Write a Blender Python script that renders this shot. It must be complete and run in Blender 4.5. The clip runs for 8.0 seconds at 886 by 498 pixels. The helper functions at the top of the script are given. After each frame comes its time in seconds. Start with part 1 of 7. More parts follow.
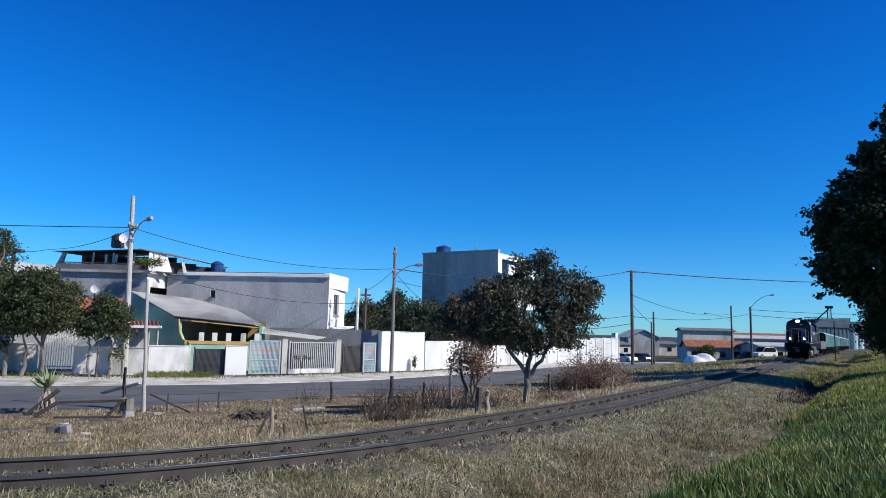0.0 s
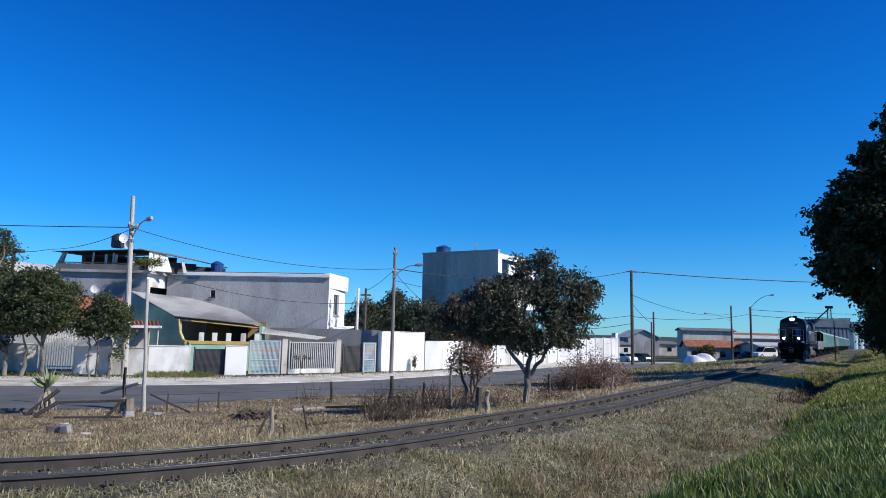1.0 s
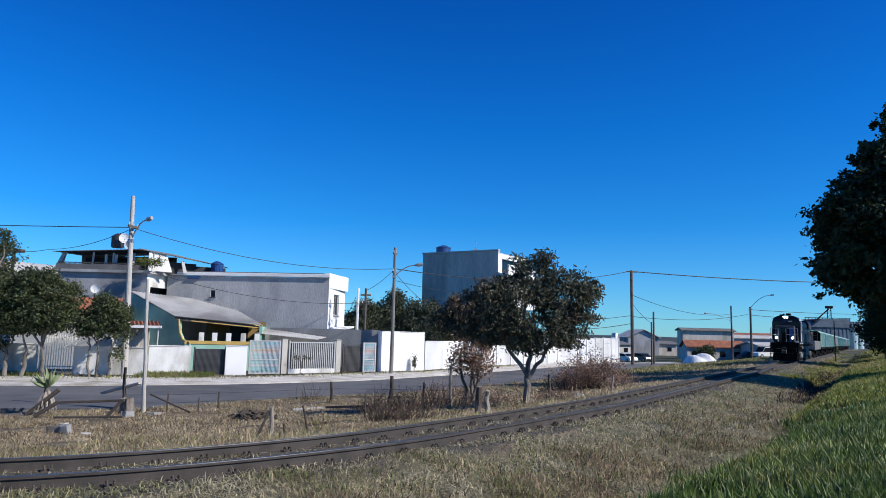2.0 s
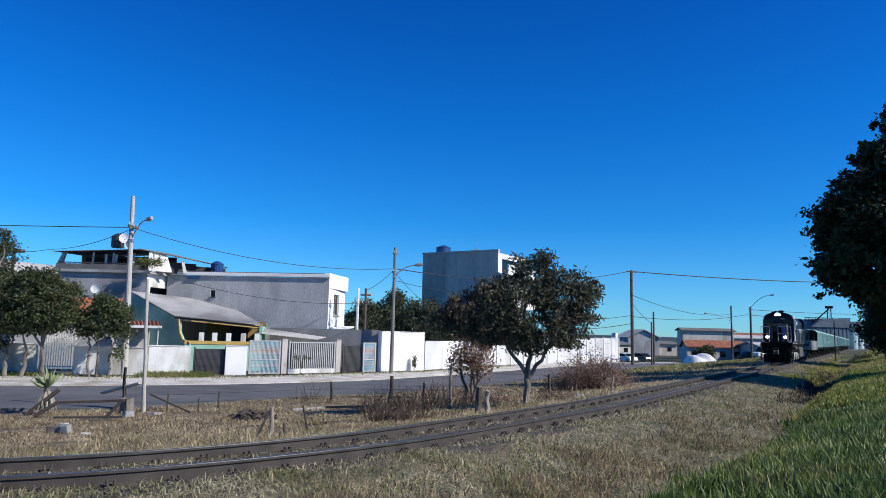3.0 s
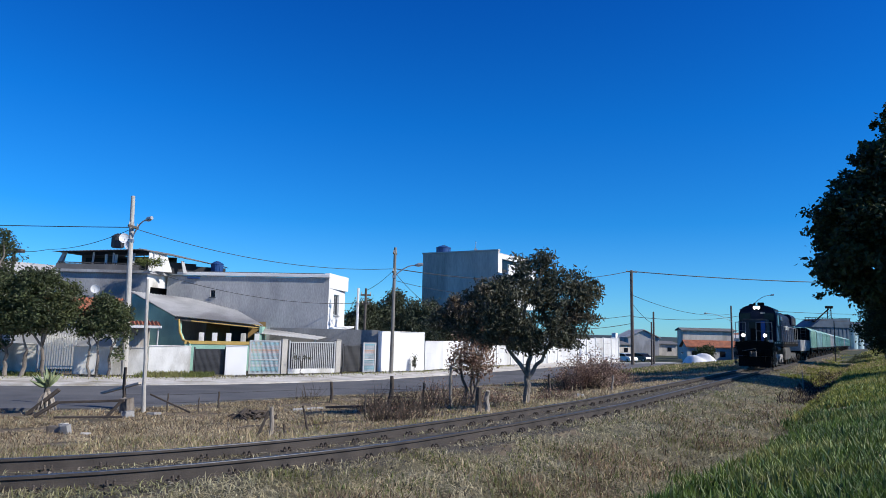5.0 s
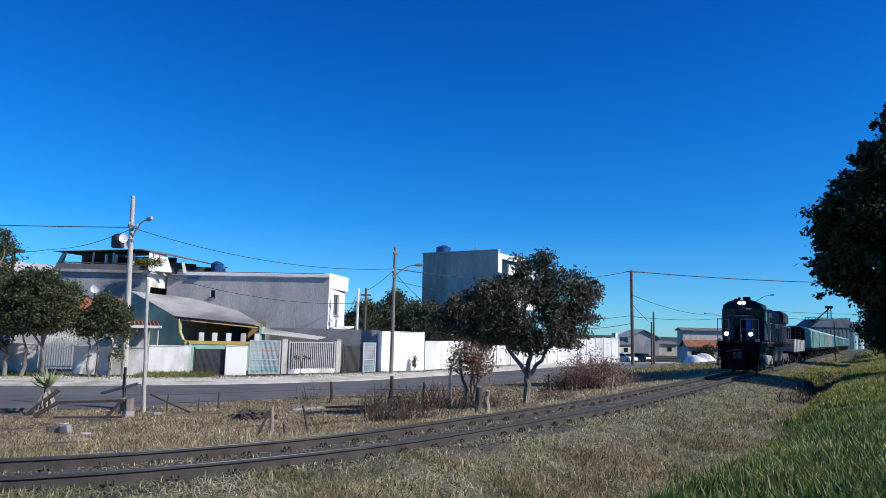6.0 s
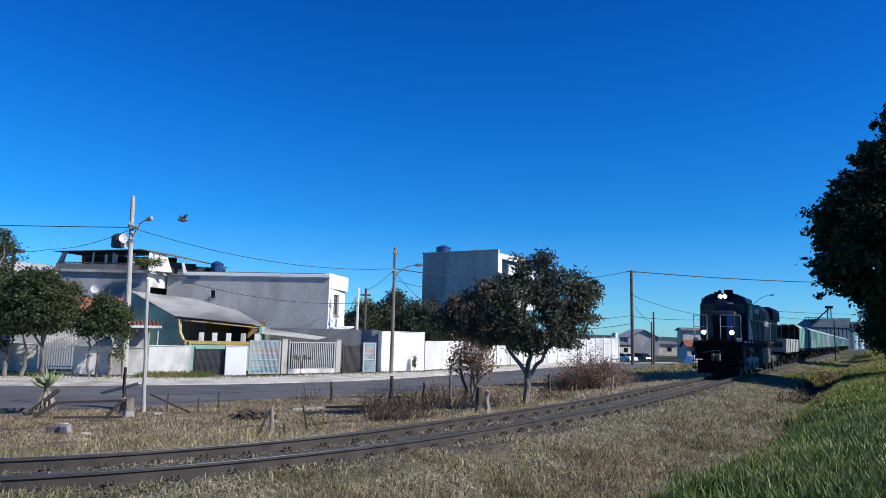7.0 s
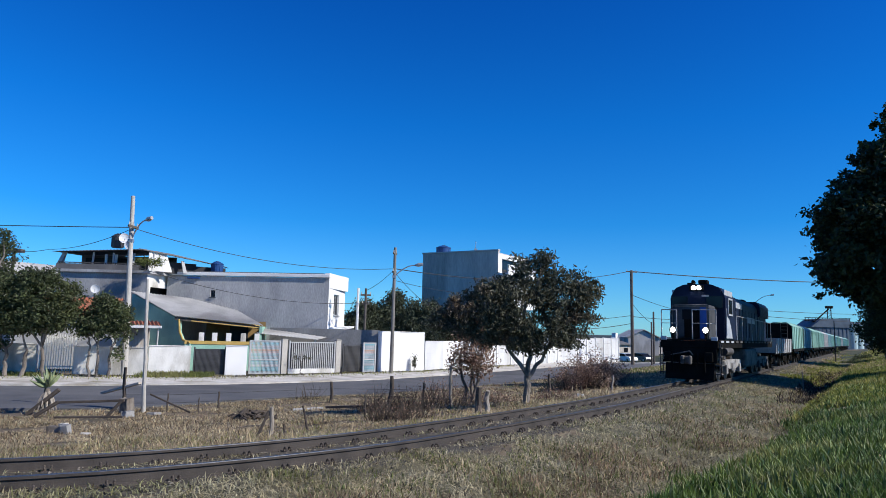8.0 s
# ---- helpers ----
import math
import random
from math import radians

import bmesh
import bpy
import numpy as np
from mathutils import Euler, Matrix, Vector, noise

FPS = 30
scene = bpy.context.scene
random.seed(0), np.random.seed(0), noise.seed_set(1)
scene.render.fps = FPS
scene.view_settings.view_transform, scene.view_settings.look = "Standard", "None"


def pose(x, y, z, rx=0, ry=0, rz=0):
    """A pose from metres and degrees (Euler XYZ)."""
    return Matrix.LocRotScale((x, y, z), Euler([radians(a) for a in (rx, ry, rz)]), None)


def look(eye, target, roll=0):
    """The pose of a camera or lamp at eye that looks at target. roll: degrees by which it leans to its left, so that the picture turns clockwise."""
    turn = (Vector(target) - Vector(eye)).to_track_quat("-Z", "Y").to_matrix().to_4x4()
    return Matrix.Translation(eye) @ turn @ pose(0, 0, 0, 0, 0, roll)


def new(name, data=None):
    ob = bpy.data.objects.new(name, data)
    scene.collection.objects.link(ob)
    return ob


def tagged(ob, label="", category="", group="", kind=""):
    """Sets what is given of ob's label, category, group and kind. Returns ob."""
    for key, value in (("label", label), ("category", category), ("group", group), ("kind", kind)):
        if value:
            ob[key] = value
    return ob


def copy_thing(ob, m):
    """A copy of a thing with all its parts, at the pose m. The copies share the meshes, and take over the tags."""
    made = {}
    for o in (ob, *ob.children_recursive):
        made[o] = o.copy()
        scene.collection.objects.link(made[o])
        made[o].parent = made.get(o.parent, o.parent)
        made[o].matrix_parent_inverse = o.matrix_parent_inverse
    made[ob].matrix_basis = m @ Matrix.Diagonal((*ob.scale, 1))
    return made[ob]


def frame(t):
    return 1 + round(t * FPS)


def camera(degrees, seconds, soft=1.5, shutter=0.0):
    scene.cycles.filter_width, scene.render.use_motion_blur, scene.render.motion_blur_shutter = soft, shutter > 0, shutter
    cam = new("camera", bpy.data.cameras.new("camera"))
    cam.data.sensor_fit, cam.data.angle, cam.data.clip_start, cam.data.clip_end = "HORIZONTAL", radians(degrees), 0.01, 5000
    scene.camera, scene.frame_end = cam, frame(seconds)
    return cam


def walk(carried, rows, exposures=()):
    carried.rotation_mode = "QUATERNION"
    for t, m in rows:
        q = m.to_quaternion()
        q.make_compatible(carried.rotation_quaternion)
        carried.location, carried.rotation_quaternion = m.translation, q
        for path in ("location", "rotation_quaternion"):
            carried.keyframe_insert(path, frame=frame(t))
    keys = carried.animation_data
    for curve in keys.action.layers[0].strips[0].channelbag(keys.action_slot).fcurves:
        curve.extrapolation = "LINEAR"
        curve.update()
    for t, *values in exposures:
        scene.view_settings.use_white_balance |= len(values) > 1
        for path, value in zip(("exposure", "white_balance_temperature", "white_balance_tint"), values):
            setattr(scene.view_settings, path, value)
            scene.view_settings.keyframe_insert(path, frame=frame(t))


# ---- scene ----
cam = camera(66.3, 8.0, soft=0.6)
EYE = (0.0, 0.0, 1.5)
STAND = pose(*EYE) @ pose(0, 0, 0, 97.153, 0, 0) @ pose(0, 0, 0, 0, 0, 1.4)
walk(cam, [(0.0, STAND), (8.0, STAND)])

# ---- world, sun, exposure ----
SUN_FROM = Vector((0.92, -0.37, 0.73)).normalized()
world = bpy.data.worlds.new("sky")
scene.world = world
world.use_nodes = True
wn = world.node_tree.nodes
sky = wn.new("ShaderNodeTexSky")
sky.sky_type = "NISHITA"
sky.sun_disc = False
sky.sun_elevation = math.asin(SUN_FROM.z)
sky.sun_rotation = math.atan2(SUN_FROM.x, SUN_FROM.y)
sky.altitude = 900
sky.air_density = 1.0
sky.dust_density = 0.25
sky.ozone_density = 2.0
wn["Background"].inputs[1].default_value = 0.082
tint = wn.new("ShaderNodeMixRGB")
tint.blend_type = "MULTIPLY"
tint.inputs[0].default_value = 1.0
world.node_tree.links.new(sky.outputs[0], tint.inputs[1])
# pale haze at the horizon, deep blue overhead
lift = wn.new("ShaderNodeTexCoord")
axes = wn.new("ShaderNodeSeparateXYZ")
depth = wn.new("ShaderNodeValToRGB")
twice = wn.new("ShaderNodeVectorMath")
twice.operation = "SCALE"
twice.inputs["Scale"].default_value = 2.0
world.node_tree.links.new(lift.outputs["Generated"], axes.inputs[0])
world.node_tree.links.new(axes.outputs["Z"], depth.inputs[0])
world.node_tree.links.new(depth.outputs[0], twice.inputs[0])
world.node_tree.links.new(twice.outputs[0], tint.inputs[2])
SKY_TINT = [(0.0, (0.24, 0.54, 0.84)), (0.16, (0.056, 0.43, 0.84)), (0.30, (0.020, 0.385, 0.88)), (0.46, (0.012, 0.305, 0.84)), (1.0, (0.045, 0.23, 0.55))]
for k, (at, c) in enumerate(SKY_TINT):
    e = depth.color_ramp.elements[k] if k < 2 else depth.color_ramp.elements.new(at)
    e.position, e.color = at, (*c, 1)
world.node_tree.links.new(tint.outputs[0], wn["Background"].inputs[0])
sun = new("sun", bpy.data.lights.new("sun", "SUN"))
sun.data.energy = 5.0
sun.data.angle = radians(0.6)
sun.data.color = (1.0, 0.95, 0.87)
sun.matrix_world = look(SUN_FROM * 100, (0, 0, 0))
scene.view_settings.exposure = 0.1


# ---- materials ----
def mat(name, c1, c2, scale=3.0, rough=0.8, bump=0.2, metal=0.0, fine=40.0, c3=None, island=0.0, stretch=(1, 1, 1), bumpscale=None, mid=0.5, spec=0.5):
    """Two-scale mottled surface: c1 and c2 by a broad noise, c3 in stains, grain by a fine noise, bump from the grain."""
    m = bpy.data.materials.new(name)
    m.use_nodes = True
    n, l = m.node_tree.nodes, m.node_tree.links
    b = n["Principled BSDF"]
    co = n.new("ShaderNodeTexCoord")
    mp = n.new("ShaderNodeMapping")
    mp.inputs["Scale"].default_value = stretch
    l.new(co.outputs["Object"], mp.inputs[0])
    t1 = n.new("ShaderNodeTexNoise")
    t1.inputs["Scale"].default_value, t1.inputs["Detail"].default_value = scale, 6
    t2 = n.new("ShaderNodeTexNoise")
    t2.inputs["Scale"].default_value, t2.inputs["Detail"].default_value = fine, 3
    l.new(mp.outputs[0], t1.inputs[0])
    l.new(mp.outputs[0], t2.inputs[0])
    r1 = n.new("ShaderNodeValToRGB")
    r1.color_ramp.elements[0].position, r1.color_ramp.elements[1].position = mid - 0.18, mid + 0.18
    r1.color_ramp.elements[0].color, r1.color_ramp.elements[1].color = (*c1, 1), (*c2, 1)
    l.new(t1.outputs[0], r1.inputs[0])
    out = r1.outputs[0]
    if c3:
        t3 = n.new("ShaderNodeTexNoise")
        t3.inputs["Scale"].default_value, t3.inputs["Detail"].default_value = scale * 0.37, 8
        l.new(mp.outputs[0], t3.inputs[0])
        r3 = n.new("ShaderNodeValToRGB")
        r3.color_ramp.elements[0].position, r3.color_ramp.elements[1].position = 0.52, 0.68
        l.new(t3.outputs[0], r3.inputs[0])
        mx = n.new("ShaderNodeMixRGB")
        l.new(r3.outputs[0], mx.inputs[0])
        l.new(out, mx.inputs[1])
        mx.inputs[2].default_value = (*c3, 1)
        out = mx.outputs[0]
    g = n.new("ShaderNodeMixRGB")
    g.blend_type = "OVERLAY"
    g.inputs[0].default_value = 0.35
    l.new(out, g.inputs[1])
    l.new(t2.outputs[0], g.inputs[2])
    out = g.outputs[0]
    if island:
        geo = n.new("ShaderNodeNewGeometry")
        hs = n.new("ShaderNodeHueSaturation")
        ma = n.new("ShaderNodeMapRange")
        ma.inputs[3].default_value, ma.inputs[4].default_value = 1 - island, 1 + island
        l.new(geo.outputs["Random Per Island"], ma.inputs[0])
        l.new(ma.outputs[0], hs.inputs["Value"])
        l.new(out, hs.inputs["Color"])
        out = hs.outputs[0]
    l.new(out, b.inputs["Base Color"])
    b.inputs["Roughness"].default_value, b.inputs["Metallic"].default_value = rough, metal
    b.inputs["Specular IOR Level"].default_value = spec
    if bump:
        bp = n.new("ShaderNodeBump")
        bp.inputs["Strength"].default_value, bp.inputs["Distance"].default_value = bump, 0.02
        if bumpscale:
            t4 = n.new("ShaderNodeTexNoise")
            t4.inputs["Scale"].default_value, t4.inputs["Detail"].default_value = bumpscale, 5
            l.new(mp.outputs[0], t4.inputs[0])
            l.new(t4.outputs[0], bp.inputs["Height"])
        else:
            l.new(t2.outputs[0], bp.inputs["Height"])
        l.new(bp.outputs[0], b.inputs["Normal"])
    return m


def leafmat(name, c1, c2, c3, scale=0.7, trans=0.25, mid=0.5):
    """Leaf or blade: colour by broad noise and by leaf, light passing through."""
    m = mat(name, c1, c2, scale, 0.6, 0.0, 0.0, 4.0, c3, 0.45, mid=mid)
    n, l = m.node_tree.nodes, m.node_tree.links
    b = n["Principled BSDF"]
    tr = n.new("ShaderNodeBsdfTranslucent")
    src = b.inputs["Base Color"].links[0].from_socket
    l.new(src, tr.inputs[0])
    mx = n.new("ShaderNodeMixShader")
    mx.inputs[0].default_value = trans
    l.new(b.outputs[0], mx.inputs[1])
    l.new(tr.outputs[0], mx.inputs[2])
    l.new(mx.outputs[0], n["Material Output"].inputs[0])
    return m


def glow(name, color, strength):
    m = bpy.data.materials.new(name)
    m.use_nodes = True
    b = m.node_tree.nodes["Principled BSDF"]
    b.inputs["Base Color"].default_value = (0.8, 0.8, 0.8, 1)
    b.inputs["Emission Color"].default_value = (*color, 1)
    b.inputs["Emission Strength"].default_value = strength
    return m


M = {}
M["soil"] = mat("dry_soil", (0.09, 0.068, 0.045), (0.20, 0.155, 0.10), 1.2, 0.95, 0.6, fine=25, c3=(0.07, 0.06, 0.035), bumpscale=9)
M["turf"] = mat("green_turf", (0.014, 0.022, 0.006), (0.046, 0.058, 0.016), 1.5, 0.95, 0.8, fine=30, c3=(0.06, 0.052, 0.022), bumpscale=14)
M["dead_turf"] = mat("withered_turf", (0.06, 0.055, 0.032), (0.17, 0.150, 0.090), 2.4, 0.95, 1.0, fine=22, c3=(0.035, 0.04, 0.017), bumpscale=9)
M["straw_turf"] = mat("straw_covered_soil", (0.065, 0.050, 0.032), (0.22, 0.170, 0.105), 1.7, 0.95, 1.0, fine=22, c3=(0.030, 0.023, 0.017), bumpscale=8)
M["asphalt"] = mat("asphalt", (0.075, 0.077, 0.082), (0.125, 0.125, 0.128), 0.6, 0.85, 0.3, fine=60, c3=(0.060, 0.060, 0.064))
M["gravel"] = mat("pale_gravel", (0.42, 0.39, 0.35), (0.66, 0.63, 0.58), 1.5, 0.95, 0.5, fine=30, c3=(0.30, 0.27, 0.21))
M["ballast"] = mat("ballast_dirt", (0.036, 0.032, 0.025), (0.10, 0.086, 0.065), 6, 0.95, 0.8, fine=30, c3=(0.05, 0.045, 0.035), bumpscale=25)
M["rail_side"] = mat("rail_rust", (0.034, 0.029, 0.026), (0.066, 0.055, 0.048), 3, 0.8, 0.3, 0.0, 60)
M["rail_top"] = mat("rail_polished", (0.05, 0.052, 0.06), (0.09, 0.094, 0.105), 2, 0.4, 0.05, 0.5, 80)
M["sleeper"] = mat("sleeper_timber", (0.06, 0.048, 0.038), (0.12, 0.10, 0.08), 4, 0.9, 0.6, fine=50, stretch=(6, 1, 1))
M["stone"] = mat("ballast_stone", (0.07, 0.062, 0.05), (0.17, 0.15, 0.125), 2, 0.9, 0.3, fine=50, island=0.4)
M["white_wall"] = mat("white_wall_paint", (0.62, 0.61, 0.58), (0.82, 0.81, 0.78), 1.9, 0.85, 0.25, fine=20, c3=(0.40, 0.38, 0.34), stretch=(1, 1, 0.45))
M["white_clean"] = mat("white_clean_paint", (0.72, 0.72, 0.71), (0.80, 0.80, 0.79), 0.8, 0.8, 0.15, fine=30)
M["grey_render"] = mat("grey_cement_render", (0.31, 0.31, 0.315), (0.42, 0.42, 0.425), 0.9, 0.92, 0.45, fine=14, c3=(0.21, 0.21, 0.215), stretch=(1, 1, 0.35))
# cement darkened to stand for the shade on the carport wall; also dark rubble
M["dark_render"] = mat("shade_dark_cement", (0.20, 0.20, 0.20), (0.30, 0.295, 0.29), 0.7, 0.92, 0.4, fine=14, c3=(0.13, 0.13, 0.13), stretch=(1, 1, 0.5))
M["fence_pale"] = mat("dull_white_slab_paint", (0.52, 0.53, 0.54), (0.64, 0.65, 0.66), 0.9, 0.85, 0.2, fine=25, c3=(0.44, 0.44, 0.43), stretch=(1, 1, 0.4))
M["grey_block"] = mat("weathered_cement_wall", (0.46, 0.42, 0.37), (0.62, 0.57, 0.50), 1.3, 0.92, 0.35, fine=12, c3=(0.34, 0.31, 0.27), stretch=(1, 1, 0.16))
M["green_wall"] = mat("faded_green_wall_paint", (0.25, 0.46, 0.37), (0.34, 0.57, 0.46), 1.1, 0.85, 0.25, fine=25, c3=(0.19, 0.34, 0.28))
M["brown_wall"] = mat("brown_ochre_wall_paint", (0.16, 0.095, 0.035), (0.26, 0.165, 0.06), 2, 0.8, 0.1)
M["yellow"] = mat("ochre_trim_paint", (0.45, 0.30, 0.08), (0.55, 0.38, 0.12), 2, 0.8, 0.1)
M["roof_sheet"] = mat("fibre_cement_sheet", (0.36, 0.355, 0.34), (0.50, 0.49, 0.47), 0.8, 0.9, 0.2, fine=20, c3=(0.27, 0.26, 0.25))
M["roof_dark"] = mat("dark_roof_sheet", (0.10, 0.10, 0.105), (0.17, 0.165, 0.16), 1.0, 0.85, 0.2)
M["roof_tile"] = mat("clay_roof_tile", (0.20, 0.065, 0.035), (0.34, 0.12, 0.06), 2.0, 0.85, 0.4, fine=30, c3=(0.18, 0.08, 0.05))
M["dark"] = mat("dark_interior", (0.02, 0.02, 0.022), (0.035, 0.035, 0.038), 1, 0.8, 0.0)
M["concrete"] = mat("pole_concrete", (0.36, 0.34, 0.31), (0.48, 0.46, 0.42), 2, 0.9, 0.3, fine=30, stretch=(1, 1, 0.3))
# pole concrete dimmed all over to include its shaded left side
M["dim_pole"] = mat("half_shaded_pole_concrete", (0.13, 0.125, 0.115), (0.22, 0.21, 0.195), 2, 0.9, 0.3, fine=30, stretch=(1, 1, 0.3))
M["wood_pale"] = mat("bleached_plank", (0.36, 0.32, 0.27), (0.56, 0.51, 0.44), 5, 0.9, 0.5, fine=40, stretch=(1, 1, 0.2))
M["dark_pole"] = mat("dark_timber_pole", (0.07, 0.06, 0.055), (0.13, 0.115, 0.10), 3, 0.9, 0.3, stretch=(1, 1, 0.2))
M["wood"] = mat("weathered_fence_wood", (0.20, 0.17, 0.14), (0.36, 0.32, 0.27), 5, 0.9, 0.6, fine=40, stretch=(1, 1, 0.2))
M["wood_dark"] = mat("rotten_dark_wood", (0.045, 0.036, 0.03), (0.10, 0.08, 0.065), 5, 0.9, 0.6, fine=40, stretch=(1, 1, 0.2))
M["metal"] = mat("galvanised_steel", (0.35, 0.36, 0.37), (0.5, 0.5, 0.51), 3, 0.45, 0.05, 0.7)
M["gate_white"] = mat("white_gate_paint", (0.66, 0.67, 0.66), (0.78, 0.78, 0.76), 3, 0.6, 0.1)
M["gate_grey"] = mat("pale_grey_gate_paint", (0.32, 0.335, 0.345), (0.44, 0.45, 0.455), 3, 0.6, 0.1)
M["gate_dark"] = mat("dark_gate_paint", (0.03, 0.032, 0.036), (0.06, 0.06, 0.065), 3, 0.6, 0.1)
M["blue_tank"] = mat("blue_tank_plastic", (0.015, 0.05, 0.16), (0.025, 0.08, 0.24), 2, 0.4, 0.05)
M["black_tank"] = mat("dark_tank_plastic", (0.03, 0.03, 0.035), (0.06, 0.06, 0.065), 2, 0.5, 0.05)
M["cable"] = mat("black_cable", (0.02, 0.02, 0.022), (0.03, 0.03, 0.032), 3, 0.6, 0.0)
M["bark"] = mat("grey_bark", (0.09, 0.075, 0.06), (0.24, 0.21, 0.18), 5, 0.95, 0.7, fine=40, stretch=(1, 1, 0.3))
M["bark_pale"] = mat("pale_bark", (0.10, 0.08, 0.062), (0.27, 0.235, 0.195), 5, 0.95, 0.6, fine=40, stretch=(1, 1, 0.3))
M["leaf_mid"] = leafmat("olive_leaf", (0.050, 0.056, 0.032), (0.108, 0.106, 0.064), (0.15, 0.100, 0.068), 1.3)
M["leaf_dark"] = leafmat("dark_leaf", (0.040, 0.056, 0.022), (0.085, 0.105, 0.038), (0.11, 0.12, 0.04), 0.8, 0.3)
M["leaf_big"] = leafmat("deep_green_leaf", (0.028, 0.038, 0.014), (0.062, 0.074, 0.022), (0.17, 0.15, 0.022), 0.30, 0.3)
M["leaf_far"] = leafmat("grey_green_leaf", (0.042, 0.056, 0.034), (0.095, 0.112, 0.062), (0.08, 0.09, 0.05), 0.8, 0.3)
M["leaf_dry"] = leafmat("dry_reddish_leaf", (0.15, 0.075, 0.05), (0.32, 0.21, 0.15), (0.42, 0.32, 0.24), 2.0)
M["straw"] = leafmat("dry_straw", (0.33, 0.25, 0.145), (0.60, 0.485, 0.30), (0.27, 0.24, 0.11), 0.8, 0.3)
M["grass_grey"] = leafmat("withered_grass", (0.25, 0.22, 0.125), (0.60, 0.53, 0.35), (0.20, 0.23, 0.08), 0.9, 0.25)
M["grass_green"] = leafmat("green_lawn_blade", (0.036, 0.075, 0.012), (0.125, 0.190, 0.032), (0.27, 0.27, 0.08), 0.9, 0.3, mid=0.5)
# pale colour stands for bluish glints on green blades
M["grass_glint"] = leafmat("glint_green_blade", (0.16, 0.24, 0.08), (0.30, 0.38, 0.16), (0.36, 0.36, 0.18), 1.2, 0.3)
M["grass_yellow"] = leafmat("yellowing_lawn_blade", (0.15, 0.18, 0.03), (0.33, 0.33, 0.075), (0.42, 0.36, 0.13), 0.5, 0.35)
# dark fibre for dead litter, and for the painted shade in the ditch
M["shade_litter"] = leafmat("dark_shade_and_litter_fibre", (0.030, 0.022, 0.015), (0.075, 0.055, 0.036), (0.05, 0.036, 0.022), 1.5, 0.1)
M["weed"] = leafmat("weed_green", (0.10, 0.13, 0.03), (0.20, 0.22, 0.06), (0.28, 0.25, 0.11), 1.0, 0.3)
M["brown_blade"] = leafmat("dead_brown_blade", (0.13, 0.085, 0.05), (0.33, 0.235, 0.14), (0.16, 0.10, 0.06), 1.5, 0.2)
M["stem"] = mat("dry_stem", (0.025, 0.019, 0.015), (0.08, 0.06, 0.045), 6, 0.95, 0.2)
M["loco_blue"] = mat("navy_loco_paint", (0.004, 0.007, 0.022), (0.008, 0.014, 0.042), 1.5, 0.55, 0.05, fine=30, spec=0.2)
M["loco_bright"] = mat("royal_blue_paint", (0.02, 0.07, 0.30), (0.03, 0.10, 0.38), 1.5, 0.4, 0.05)
M["loco_black"] = mat("near_black_steel", (0.004, 0.004, 0.0045), (0.012, 0.011, 0.010), 3, 0.9, 0.2, fine=30, spec=0.1)
M["loco_white"] = mat("white_loco_paint", (0.34, 0.36, 0.40), (0.48, 0.50, 0.53), 2, 0.5, 0.05, c3=(0.45, 0.44, 0.42))
M["loco_grey"] = mat("dusty_grey_steel", (0.03, 0.029, 0.028), (0.13, 0.122, 0.115), 3.5, 0.7, 0.15, c3=(0.03, 0.026, 0.022))
M["rail_yellow"] = mat("handrail_paint", (0.24, 0.25, 0.27), (0.34, 0.34, 0.35), 3, 0.5, 0.0)
M["wagon_green"] = mat("faded_teal_wagon_paint", (0.16, 0.34, 0.30), (0.24, 0.43, 0.38), 0.9, 0.7, 0.1, fine=20, c3=(0.17, 0.24, 0.21), stretch=(1, 1, 0.4))
M["wagon_blue"] = mat("faded_blue_green_wagon_paint", (0.15, 0.30, 0.33), (0.22, 0.40, 0.42), 0.9, 0.7, 0.1, fine=20, c3=(0.20, 0.22, 0.21), stretch=(1, 1, 0.4))
M["wagon_grey"] = mat("pale_grey_wagon_paint", (0.36, 0.37, 0.38), (0.48, 0.48, 0.48), 0.9, 0.7, 0.1, fine=20, c3=(0.26, 0.24, 0.22), stretch=(1, 1, 0.4))
M["nose_grey"] = mat("dull_nose_paint", (0.045, 0.048, 0.055), (0.085, 0.088, 0.096), 2.0, 0.6, 0.05, fine=30, c3=(0.03, 0.03, 0.034), spec=0.2)
# dust made paler to include the sunlight on the front bogie
M["bogie_lit_dust"] = mat("sunlit_bogie_dust", (0.16, 0.155, 0.15), (0.42, 0.41, 0.40), 5, 0.8, 0.2, c3=(0.06, 0.055, 0.05))
M["wheel"] = mat("wheel_steel", (0.05, 0.045, 0.042), (0.11, 0.10, 0.095), 4, 0.5, 0.1, 0.6)
M["lamp_glow"] = glow("headlamp_glow", (1.0, 0.95, 0.85), 40.0)
M["silo_pale"] = mat("pale_teal_silo_sheet", (0.30, 0.42, 0.44), (0.42, 0.54, 0.56), 0.5, 0.6, 0.05)
M["silo"] = mat("silo_sheet", (0.075, 0.10, 0.13), (0.125, 0.16, 0.20), 0.5, 0.6, 0.05, 0.3)
M["far_wall"] = mat("far_pale_wall", (0.40, 0.40, 0.39), (0.56, 0.55, 0.53), 0.4, 0.9, 0.1)
M["tarp"] = mat("white_tarpaulin", (0.62, 0.64, 0.66), (0.78, 0.79, 0.80), 0.7, 0.6, 0.4, bumpscale=2)
M["car_white"] = mat("white_car_paint", (0.70, 0.70, 0.70), (0.76, 0.76, 0.76), 1, 0.3, 0.0)
M["car_dark"] = mat("dark_car_paint", (0.03, 0.035, 0.05), (0.05, 0.055, 0.07), 1, 0.3, 0.0)
